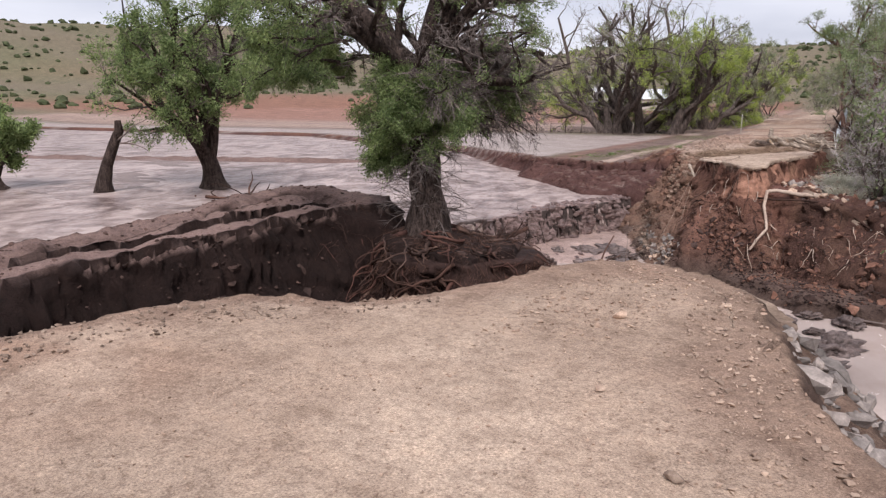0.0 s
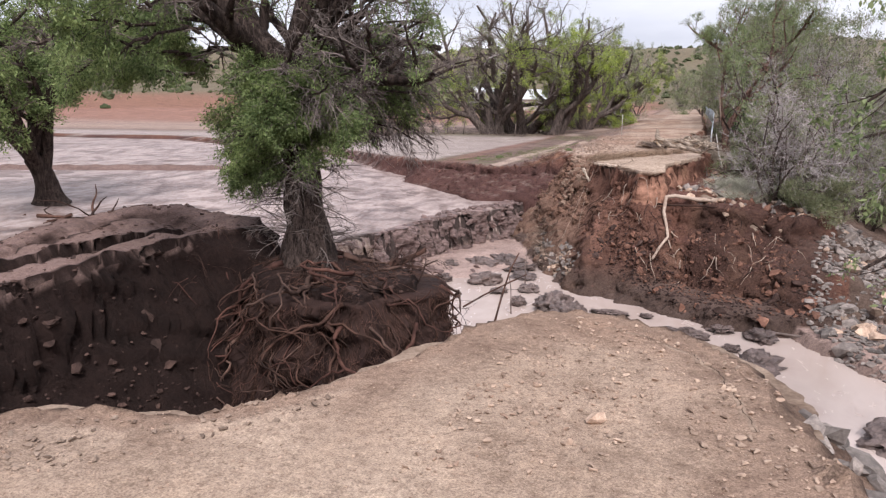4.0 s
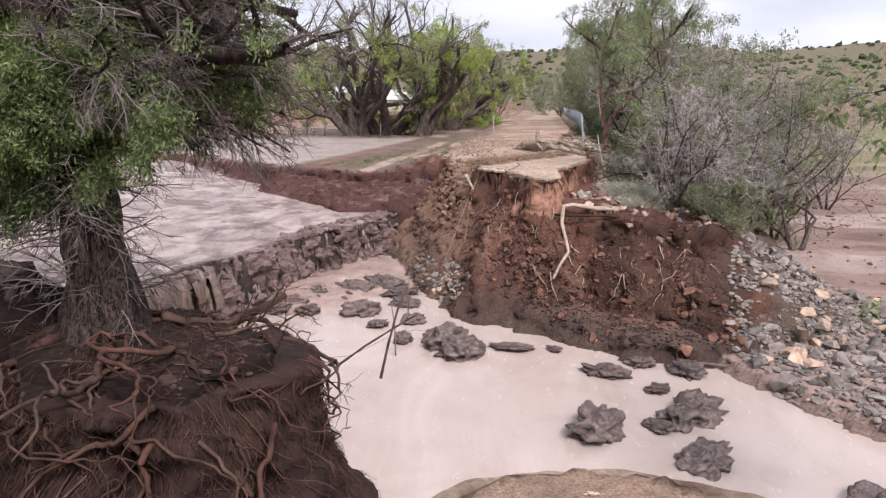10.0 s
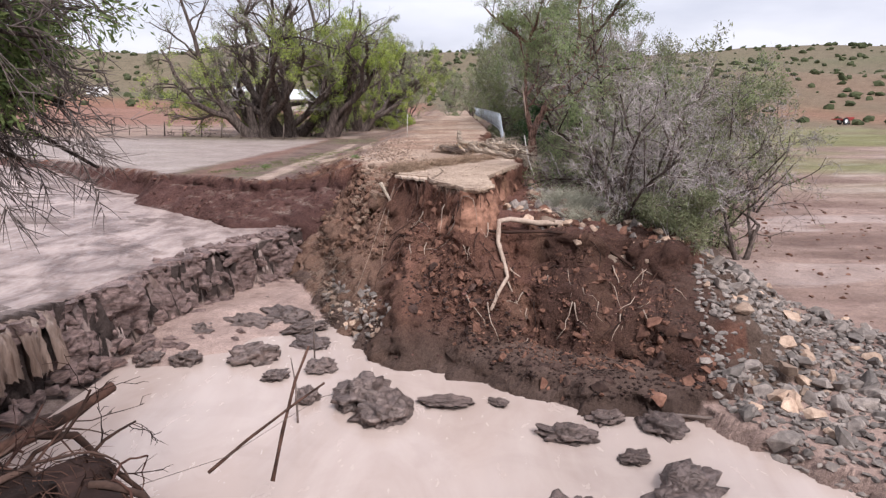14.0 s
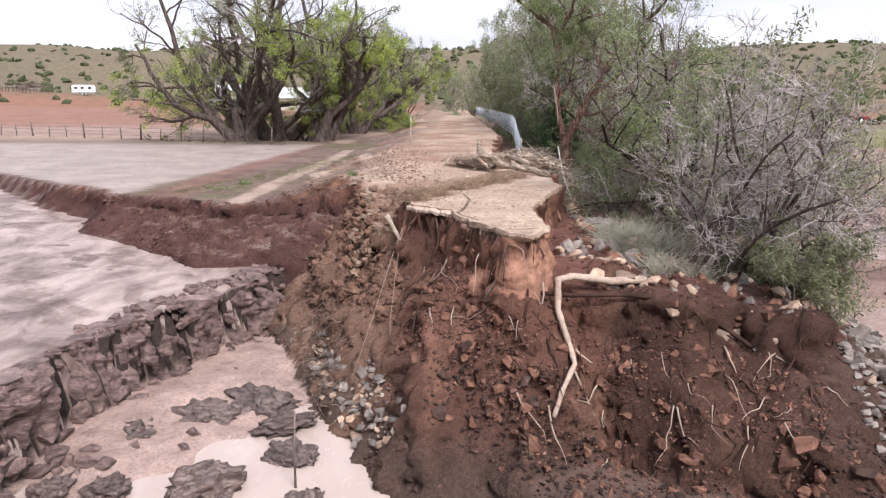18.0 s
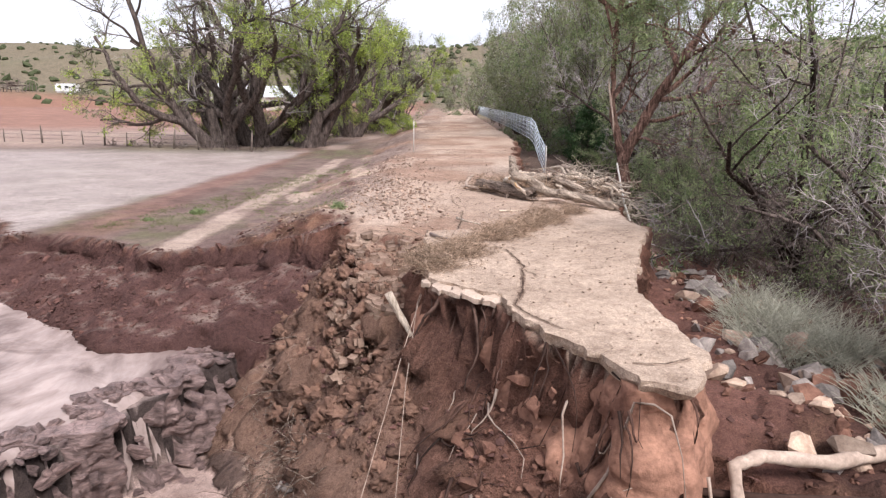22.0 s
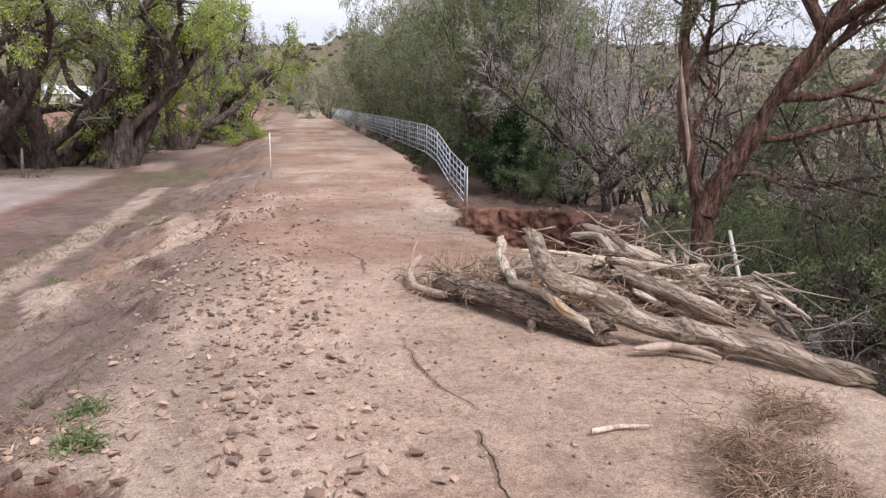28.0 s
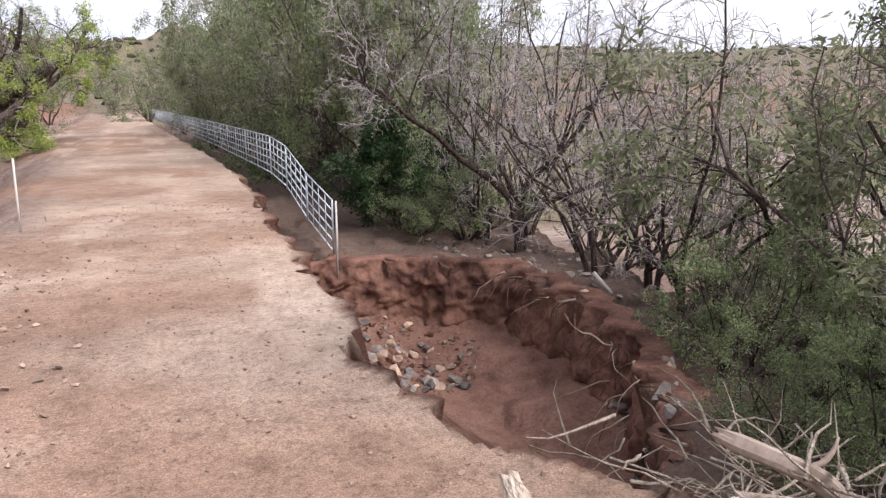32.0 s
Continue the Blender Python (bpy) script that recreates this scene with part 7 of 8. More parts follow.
def straw_band():
    rng = np.random.default_rng(261)
    line = np.array([(-4.6, 37.9), (-4.3, 39.0), (-3.7, 39.9), (-3.0, 41.2), (-2.4, 42.4), (-1.7, 43.8), (-0.9, 45.3)])
    ob = thing("straw_wrack", "band of dry brown straw and twigs washed across the road", "straw", at=(-3, 41, 0.9))
    clumps = [Tubes() for _ in range(len(line) - 1)]
    for k in range(19000):
        s = rng.random() * (len(line) - 1)
        i = min(int(s), len(line) - 2)
        p = line[i] + (s - i) * (line[i + 1] - line[i]) + rng.normal(0, 0.28, 2)
        if fbm(np.array([p[0]]), np.array([p[1]]), 0.55, 3, 83)[0] + 0.1 * rng.normal() < -0.10:
            continue
        zb = 0.94 + abs(rng.normal(0, 0.13)) * math.exp(-0.5 * rng.normal(0, 1) ** 2)
        a = rng.uniform(0, 6.28)
        pts, _ = course(rng, (p[0], p[1], zb), np.array([math.cos(a), math.sin(a), rng.uniform(-0.1, 0.35)]), rng.uniform(0.08, 0.32), 3, 0.4, -0.06)
        pts[:, 2] = np.maximum(pts[:, 2], 0.93)
        clumps[i].add(pts, np.linspace(rng.uniform(0.003, 0.008), 0.002, 4), 3)
    for clump in clumps:
        if clump.sets:
            tagged(clump.part("straw_clump", M_straw, ob), kind="stuff")


straw_band()
FOOT = [(-19.5, 46.8), (-17.2, 43.6), (-14.6, 41.8), (-12.2, 41.0), (-10.4, 41.8), (-8.4, 42.6), (-7.6, 44.4), (-8.8, 44.9), (-10.6, 45.0), (-12.2, 44.0), (-14.6, 45.4), (-18, 46.4)]
stone_field("earth_bank", "crumbled dark red clods along the field's cut edge", FOOT, 200, 0.12, 0.45, BANKCLOD, 313, 1500, M_bankclod, "clod", 0.3)


def log(name, a, b, r0, r1, mat, label, rng, bend=0.12, forks=0, parent=None, way=None):
    """A crooked log with ridged wood, knots and splintered ends."""
    a, b = np.array(a, float), np.array(b, float)
    L = np.linalg.norm(b - a)
    n, k = max(8, int(L / 0.11)), 12
    s = np.linspace(0, 1, n)
    side = unit(np.cross(b - a, rng.normal(0, 1, 3)))
    kink = np.cumsum(rng.normal(0, 0.012 * L, (n, 3)), 0)
    kink -= kink[0] + (kink[-1] - kink[0]) * s[:, None]
    pts = a + (b - a) * s[:, None] + side * (bend * L * 0.3 * np.sin(s * math.pi))[:, None] + kink * 0.5
    if way is not None:
        line = np.array(way, float)
        seg = np.r_[0, np.cumsum(np.linalg.norm(np.diff(line, axis=0), axis=1))]
        pts = np.stack([np.interp(s * seg[-1], seg, line[:, c]) for c in range(3)], 1) + kink * 0.35
        pts[1:-1] = 0.25 * pts[:-2] + 0.5 * pts[1:-1] + 0.25 * pts[2:]
    rad = np.interp(s, [0, 1], [r0, r1]) * (1 + 0.10 * fbm(s * L + 9 * r0, s * 0, 0.5, 3, int(100 * L)))
    for _ in range(int(L * 1.2)):
        rad *= 1 + rng.uniform(0.1, 0.35) * np.exp(-((s - rng.random()) * L / 0.09) ** 2)
    ob = thing(name, label, "log", "pile of driftwood", at=tuple((a + b) / 2)) if parent is None else parent
    t = Tubes()
    t.add(pts, rad, k)
    v, f = t.mesh()
    ring = v.reshape(n, k, 3)
    away = ring - pts[:, None]
    ang = np.arange(k)
    ridge = 1 + 0.16 * hash2(ang, 0 * ang + round(L * 7), 3)[None, :, None] - 0.08 + 0.10 * fbm(ang[None, :] * 1.7 + 0 * s[:, None], 1.2 * L * s[:, None] + 0 * ang[None, :], 1.0, 2, 87)[..., None]
    ring = pts[:, None] + away * ridge
    axis = unit(b - a)
    for e, sign, rr in ((0, -1, r0), (-1, 1, r1)):
        ring[e] = pts[e] + (ring[e] - pts[e]) * rng.uniform(0.35, 0.95, (k, 1)) + sign * axis * rng.uniform(-0.4, 1.1, (k, 1)) * rr
    turn = Vector(axis.tolist()).to_track_quat("Z", "Y")
    local = (ring.reshape(-1, 3) - np.array(ob.location)) @ np.array(turn.to_matrix())
    m = n * k
    mid = (np.stack([pts[0] + axis * r0 * 0.6, pts[-1] - axis * r1 * 0.6]) - np.array(ob.location)) @ np.array(turn.to_matrix())
    caps = [(m, (i + 1) % k, i) for i in range(k)] + [(m + 1, m - k + i, m - k + (i + 1) % k) for i in range(k)]
    stem = mesh_object("stem", np.concatenate([local, mid]), f.tolist() + caps, mat, ob, "", False)
    stem.rotation_euler = turn.to_euler()
    for _ in range(forks):
        i = rng.integers(2, n - 2)
        d = unit(axis * rng.uniform(0.2, 0.9) + rng.normal(0, 0.7, 3) + np.array([0, 0, 0.3]))
        q, _d = course(rng, pts[i], d, rng.uniform(0.25, 0.8), 6, 0.2, 0.0)
        rod("branch_stub", q, r1 * 0.5, r1 * 0.15, mat, ob)
    return ob


def driftwood_pile():
    rng = np.random.default_rng(271)
    main = [([(-2.46, 48.4, 2.12), (-2.36, 47.56, 1.66), (-1.35, 46.93, 1.25), (-0.5, 46.2, 1.1), (0.35, 45.3, 0.99)], 0.10, 0.11, M_driftmix, "long weathered grey log slanting across the pile", 2),
            ([(-1.92, 52.1, 1.30), (-2.15, 51.2, 1.22), (-2.6, 49.45, 1.36), (-2.62, 48.4, 1.46), (-2.47, 47.56, 1.42), (-2.05, 47.0, 1.12)], 0.07, 0.045, M_drift, "pale peeled log with a torn orange break", 1),
            ([(-3.55, 49.7, 1.12), (-2.9, 48.5, 1.13), (-1.85, 47.05, 1.1)], 0.12, 0.16, M_driftbark, "thick bark-covered log at the foot of the pile", 2),
            ([(-2.4, 49.4, 1.30), (-1.25, 49.2, 1.32)], 0.17, 0.19, M_driftmix, "stout split log across the pile", 0),
            ([(-0.2, 50.0, 1.45), (0.25, 49.2, 1.25), (0.65, 48.5, 1.1)], 0.10, 0.08, M_drift, "pale log leaning over the road edge", 1),
            ([(-1.0, 48.7, 1.42), (-0.7, 47.6, 1.36), (-0.33, 46.74, 1.22)], 0.09, 0.075, M_driftmix, "weathered log in the pile", 1),
            ([(-1.15, 49.3, 1.5), (-0.1, 48.7, 1.4), (1.0, 47.9, 1.03)], 0.045, 0.03, M_drift, "slim bleached pole lying across the pile", 0),
            ([(-3.55, 49.3, 1.02), (-3.95, 50.0, 1.02), (-3.9, 50.6, 1.16), (-3.7, 50.8, 1.3)], 0.05, 0.04, M_paleroot, "curved pale branch at the pile's end", 2),
            ([(0.2, 49.3, 1.2), (0.62, 49.0, 1.35)], 0.08, 0.06, M_drift, "hollow pale log end over the road edge", 0),
            ([(-0.4, 51.6, 1.6), (-0.1, 51.0, 1.55), (0.1, 50.3, 1.2)], 0.06, 0.05, M_paleroot, "upturned pale limb on the pile", 1),
            ([(-0.9, 50.9, 1.55), (-0.6, 50.5, 1.65), (-0.45, 49.9, 1.3)], 0.05, 0.04, M_drift, "curved bleached limb on the pile", 0),
            ([(-1.7, 46.55, 1.0), (-1.2, 46.5, 1.05), (-0.85, 46.15, 0.98)], 0.04, 0.03, M_paleroot, "slim bent branch before the pile", 0)]
    for way, r0, r1, mat, label, forks in main:
        log("driftwood_log", way[0], way[-1], r0 * 1.3, r1 * 1.3, mat, label, rng, 0.2, forks, None, way)
    for p, q, r in [((-2.56, 47.95, 1.50), (-2.46, 47.55, 1.49), 0.05), ((-2.50, 47.8, 1.47), (-2.36, 47.4, 1.38), 0.045), ((-2.42, 47.55, 1.43), (-2.2, 47.15, 1.24), 0.035)]:
        torn = rod("heartwood", refined([p, tuple((np.array(p) + q) / 2 + rng.normal(0, 0.02, 3)), q], 4), r, 0.01, M_heartwood, bpy.data.objects["driftwood_log.001"], "torn orange heartwood", 7)
        for v in torn.data.vertices:
            v.co += noise.noise_vector(v.co * 14) * 0.025
    for k in range(64):
        u, v = rng.random(), rng.random()
        x, y = -1.8 + 2.7 * u + rng.normal(0, 0.2), 49.6 - 1.5 * u + rng.normal(0, 0.7)
        a = radians(rng.normal(-52, 34))
        L = rng.uniform(0.6, 1.9)
        z = 1.0 + 0.36 * v
        d = np.array([math.cos(a), math.sin(a), rng.normal(-0.08, 0.18)]) * L / 2
        p, q = np.array([x, y, z]) - d, np.array([x, y, z]) + d
        p[2], q[2] = max(p[2], 0.97), max(q[2], 0.97)
        log("driftwood_branch", p, q, rng.uniform(0.02, 0.065), rng.uniform(0.012, 0.035), (M_drift, M_driftmix, M_drift, M_driftbark)[k % 4], "weathered branch in the driftwood pile", rng, 0.25, int(rng.integers(0, 3)))
    ob = thing("drift_twigs", "mat of small twigs and straw packed under the driftwood", "twigs", at=(-2, 49.5, 1))
    mats = [Tubes() for _ in range(4)]
    for k in range(1500):
        u = rng.random()
        x, y = -3.6 + 3.6 * u + rng.normal(0, 0.25), 50.3 - 2.6 * u + rng.normal(0, 0.45)
        a = rng.uniform(0, 6.28)
        pts, _ = course(rng, (x, y, 0.95 + abs(rng.normal(0, 0.17))), np.array([math.cos(a), math.sin(a), rng.uniform(-0.1, 0.5)]), rng.uniform(0.2, 0.7), 4, 0.38, -0.03)
        pts[:, 2] = np.maximum(pts[:, 2], 0.93)
        mats[min(int(u * 4), 3)].add(pts, np.linspace(rng.uniform(0.005, 0.016), 0.003, 5), 3)
    for t in mats:
        tagged(t.part("twig_mat", M_straw, ob), kind="stuff")
    over = thing("drift_twigs", "pale sticks and straw spilling over the road edge", "twigs", at=(1, 51, 0.5))
    t = Tubes()
    for k in range(650):
        x, y = rng.normal(0.7, 0.6), rng.normal(50.4, 1.2)
        z = max(ground_z(x, y), 0.0)
        a = rng.uniform(0, 6.28)
        pts, _ = course(rng, (x, y, z + rng.uniform(0, 0.8)), np.array([math.cos(a), math.sin(a), rng.uniform(-0.4, 0.5)]), rng.uniform(0.4, 1.4), 4, 0.2, -0.03)
        t.add(pts, np.linspace(rng.uniform(0.008, 0.03), 0.004, 5), 3)
    tagged(t.part("twig_mat", M_drift, over), kind="stuff")


driftwood_pile()


# ---- fences and man-made things ----
def panel(p, q, height_up, label):
    """One tubular livestock panel from foot p to foot q."""
    p, q = np.array(p, float), np.array(q, float)
    ob = thing("livestock_panel", label, "fence panel", "row of steel livestock panels", at=tuple(p))
    up = np.array([0, 0, height_up])
    for a in (p, q):
        rod("upright", [a + up * 0.02, a + up], 0.026, 0.026, M_galv, ob, "", 6)
    for s in (0.25, 0.5, 0.75):
        a = p + (q - p) * s
        rod("stay", [a + up * 0.06, a + up], 0.016, 0.016, M_galv, ob, "", 5)
    for k in range(6):
        h = up * (0.08 + 0.92 * k / 5)
        rod("rail", [p + h, q + h], 0.022, 0.022, M_galv, ob, "", 6)


def line_x(y):
    return 0.55 - 0.3 * smooth(76, 100, y) - 0.035 * max(y - 97, 0)


y0 = 67.35
while y0 < 172:
    y1 = y0 + 3.35

    def foot(y):
        return (float(line_x(np.array(y))), y, 1.02 - 1.33 * float(smooth(76.5, 67.0, np.array(y))))
    panel(foot(y0), foot(y1), 1.62, "sagging grey steel livestock panel over the washout" if y0 < 75 else "grey tubular steel livestock panel beside the road")
    y0 = y1 + 0.06
tagged(rod("marker_stake", [(-7.25, 67.8, ground_z(-7.25, 67.8) - 0.2), (-7.22, 67.8, 2.72)], 0.028, 0.026, M_pale, None, "", 6), "thin pale marker stake at the road edge", "stake")
tagged(rod("white_post", [(0.6, 67.2, -1.0), (0.62, 67.2, 0.5), (0.63, 67.25, 1.3)], 0.03, 0.03, M_pale, None, "", 6), "white post at the end of the panel fence", "post")
tagged(rod("white_pipe", [(5.9, 62.2, -0.15), (6.2, 61.8, -0.65)], 0.05, 0.05, M_pale, None, "", 8), "short white plastic pipe sticking from the bank", "pipe")
tagged(rod("fence_post", [(1.75, 48.6, -0.6), (1.35, 48.95, 0.6), (1.1, 49.2, 1.9)], 0.035, 0.03, M_pale, None, "", 6), "leaning grey-green steel fence post", "post")
for k in range(4):
    z = 1.7 - 0.33 * k
    tagged(rod("fence_wire", [(1.2, 49.0, z), (2.0, 46.5, z - 0.45), (3.2, 43.0, z - 0.9), (4.4, 39.0, z - 1.5)], 0.004, 0.004, M_post, None, "", 4), "slack rusty fence wire", "wire", "slack fence wires")

# field fence west of the road
posts = [(-25.7 - 2.45 * k, 81.5 + 1.0 * k) for k in range(-2, 19)]
for k, (x, y) in enumerate(posts):
    g = ground_z(x, y)
    lean = rng4.normal(0, 0.05)
    tagged(rod("fence_post", [(x, y, g - 0.2), (x + lean, y, g + 0.7), (x + lean * 2, y, g + (1.55 if k % 3 == 0 else 1.2))], 0.09 if k % 3 == 0 else 0.05, 0.06 if k % 3 == 0 else 0.04, M_post, None, "", 6), "grey weathered wooden field fence post", "post", "field fence posts")
for h in (0.4, 0.75, 1.1):
    tagged(rod("fence_wire", [(x, y, ground_z(x, y) + h) for x, y in posts[::3]], 0.01, 0.01, M_post, None, "", 4), "barbed fence wire along the field", "wire", "field fence wires")


# ---- scrub and distance ----
def hill_scrub():
    rng = np.random.default_rng(281)
    shapes = [lump_mesh("bush", 180 + k, (1.0, 1.0, 0.75), M_scrub, 0.7, 1.8, 1) for k in range(5)]
    n = 3600
    az = np.radians(rng.uniform(-75, 88, n))
    d = 170 + 560 * rng.random(n) ** 0.8
    P = np.stack([-5 + d * np.sin(az), 30 + d * np.cos(az)], 1)
    keep = fbm(P[:, 0], P[:, 1], 90, 3, 91) + 0.5 * rng.random(n) + 0.0006 * d > 0.2
    P, d = P[keep], d[keep]
    merged("hill_scrub", shapes, P, rng.uniform(1.2, 4.2, len(P)) * (0.7 + d / 700), rng, M_scrub, "dark juniper scrub dotted over dry hills", "scrub", 0.1)


hill_scrub()


def grass_tufts(name, label, poly, count, lo, hi, mat, seed, blades=14, spread=0.10, flop=0.5):
    rng = np.random.default_rng(seed)
    P = in_poly(rng, poly, count)
    Z = surface(P[:, 0], P[:, 1])
    t = Tubes()
    for (x, y), z in zip(P, Z):
        for _ in range(blades):
            a = rng.uniform(0, 6.28)
            pts, _d = course(rng, (x + rng.normal(0, spread), y + rng.normal(0, spread), z - 0.02), np.array([math.cos(a) * flop, math.sin(a) * flop, 1]), rng.uniform(lo, hi), 3, 0.12, -0.18)
            t.add(pts, np.array([0.006, 0.006, 0.004, 0.001]), 3)
    ob = thing(name, label, "grass")
    tagged(t.part("blade_mass", mat, ob), kind="stuff")


M_palegrass = grain("pale_grey_green_grass", (0.24, 0.23, 0.17), (0.54, 0.52, 0.42), 1.5, 0.9, 0.15, 0.2, 0.01, 0.1)
M_grass = grain("short_green_grass", (0.075, 0.095, 0.03), (0.19, 0.20, 0.08), 1.5, 0.9, 0.15, 0.2, 0.01, 0.1)
grass_tufts("long_grass", "pale drooping clump of long grass on the bank", [(1.2, 37.0), (2.8, 36.2), (3.6, 37.8), (3.2, 40.5), (2.2, 41.0), (1.5, 39.2)], 64, 0.45, 1.25, M_palegrass, 291, 34, 0.14, 0.8)
grass_tufts("long_grass", "pale long grass hanging over the red bank", [(1.6, 34.4), (3.2, 33.6), (3.6, 34.8), (2.2, 35.6)], 16, 0.4, 1.0, M_palegrass, 293, 28, 0.12, 0.8)
grass_tufts("field_grass", "thin short grass on the trampled field", [(-9.5, 46.5), (-8.0, 45.5), (-8.6, 60), (-10.5, 72), (-14, 62), (-12.5, 52)], 420, 0.06, 0.16, M_grass, 295, 8, 0.14, 0.8)
grass_tufts("field_grass", "thin grass along the rill in the field", [(-13.5, 47), (-16.0, 47.2), (-13.5, 60), (-11, 70), (-12.2, 58)], 260, 0.06, 0.2, M_grass, 297, 8, 0.14, 0.8)
for x, y, r, sd in [(-13.7, 50.2, 0.32, 301), (-14.8, 48.6, 0.25, 303), (-7.8, 46.2, 0.24, 305), (-7.6, 45.4, 0.3, 307), (-10.2, 61, 0.2, 309), (-11.5, 56, 0.2, 311)]:
    willow("small_shrub", "small green weed clump on the field", x, y, ground_z(x, y) + 0.02, r * 1.3, 0.012, sd, 1.0, M_leaf, 55, 5, (0, 4, 3, 3), 0.07, 8, 0.3, M_bark, M_browntwig, 0.2, tilt=0.7, group="weed clumps", least=0.004)


# ---- far man-made things ----
def box(name, lo, hi, mat, parent, bevel=0.06):
    bm = bmesh.new()
    bmesh.ops.create_cube(bm, size=1)
    for v in bm.verts:
        v.co = Vector([lo[k] + (v.co[k] + 0.5) * (hi[k] - lo[k]) for k in range(3)])
    bmesh.ops.bevel(bm, geom=bm.edges[:], offset=bevel, segments=2, affect="EDGES")
    me = bpy.data.meshes.new(name)
    bm.to_mesh(me)
    bm.free()
    me.materials.append(mat)
    ob = new(name, me)
    ob.parent = parent
    return ob


M_glass = grain("dark_window_glass", (0.03, 0.035, 0.04), (0.06, 0.07, 0.08), 0.5, 0.15, 0.5, 0.05, 0.01, 0.1)
M_rubber = grain("black_rubber", (0.02, 0.02, 0.02), (0.05, 0.05, 0.05), 3.0, 0.8, 0.2, 0.2, 0.01, 0.1)
M_redpaint = grain("faded_red_paint", (0.22, 0.03, 0.03), (0.35, 0.06, 0.05), 1.0, 0.6, 0.3, 0.1, 0.01, 0.1)
M_roof = grain("pale_sheet_metal_roof", (0.58, 0.60, 0.62), (0.74, 0.75, 0.77), 0.4, 0.5, 0.4, 0.2, 0.02, 0.05)
M_wall = grain("plastered_wall", (0.42, 0.37, 0.32), (0.56, 0.50, 0.44), 0.4, 0.9, 0.2, 0.2, 0.02, 0.05)


def wheel(name, x, y, z, r, parent):
    t = Tubes()
    t.add(np.array([(x, y - 0.14, z), (x, y + 0.14, z)]), np.array([r, r]), 14)
    v, f = t.mesh()
    f = f.tolist() + [list(range(14))[::-1], list(range(14, 28))]
    ob = mesh_object(name, v, f, M_rubber, parent)
    t = Tubes()
    t.add(np.array([(x, y - 0.16, z), (x, y + 0.16, z)]), np.array([r * 0.55, r * 0.55]), 12)
    v, f = t.mesh()
    mesh_object("rim", v, f.tolist() + [list(range(12))[::-1], list(range(12, 24))], M_white, ob, "pale wheel rim")
    return ob


def trailer(x, y, turn):
    z = ground_z(x, y)
    ob = thing("camper_trailer", "small white camper trailer parked on the bare terrace", "trailer", at=(x, y, z))
    ob.rotation_euler = (0, 0, turn)
    box("body", (-3.4, -1.1, 0.6), (3.2, 1.1, 3.2), M_white, ob, 0.35)
    for u in (-2.2, -0.4, 1.6):
        box("window", (u - 0.45, -1.13, 1.9), (u + 0.45, -1.05, 2.6), M_glass, ob, 0.02)
    for u in (-0.5, 0.5):
        wheel("wheel", u, -0.95, 0.4, 0.4, ob)
        wheel("wheel", u, 0.95, 0.4, 0.4, ob)
    box("hitch", (3.2, -0.06, 0.5), (4.4, 0.06, 0.62), M_rubber, ob, 0.01)


def house(x, y, turn, w, d, h):
    z = ground_z(x, y)
    ob = thing("farm_house", "low farm building with a pale metal roof", "house", "far farm buildings", at=(x, y, z))
    ob.rotation_euler = (0, 0, turn)
    box("wall", (-w / 2, -d / 2, -1.0), (w / 2, d / 2, h), M_wall, ob, 0.03)
    V = [(-w / 2 - 0.5, -d / 2 - 0.5, h), (w / 2 + 0.5, -d / 2 - 0.5, h), (w / 2 + 0.5, d / 2 + 0.5, h), (-w / 2 - 0.5, d / 2 + 0.5, h), (-w / 2 - 0.5, 0, h + 1.9), (w / 2 + 0.5, 0, h + 1.9)]
    mesh_object("roof", V, [(0, 1, 5, 4), (2, 3, 4, 5), (1, 2, 5), (3, 0, 4), (3, 2, 1, 0)], M_roof, ob)
    for k in range(3):
        u = -w / 3 + k * w / 3
        box("window", (u - 0.5, -d / 2 - 0.04, 1.0), (u + 0.5, -d / 2 + 0.02, 2.1), M_glass, ob, 0.02)


def corral(x, y, turn):
    z = ground_z(x, y)
    ob = thing("timber_corral", "collapsing dark timber corral of stacked branches", "corral", at=(x, y, z))
    ob.rotation_euler = (0, 0, turn)
    rng = np.random.default_rng(331)
    for k in range(30):
        u = -13 + k * 0.9
        rod_pts = [(u + rng.normal(0, 0.2), rng.normal(0, 0.5), -0.3), (u + rng.normal(0, 0.3), rng.normal(0, 0.4), 1.2), (u + rng.normal(0, 0.6), rng.normal(0, 0.4), rng.uniform(2.0, 3.6))]
        t = Tubes()
        t.add(np.array(rod_pts), np.array([0.14, 0.12, 0.08]), 5)
        v, f = t.mesh()
        mesh_object("post", v, f, M_post, ob)
    for k in range(26):
        u, w = rng.uniform(-13, 8), rng.uniform(3, 6)
        t = Tubes()
        hgt = rng.uniform(0.4, 2.6)
        t.add(np.array([(u, rng.normal(0, 0.4), hgt), (u + w / 2, rng.normal(0, 0.4), hgt + 0.1), (u + w, rng.normal(0, 0.4), hgt + rng.normal(0, 0.4)) ]), np.array([0.13, 0.12, 0.09]), 5)
        v, f = t.mesh()
        mesh_object("rail", v, f, M_post, ob)


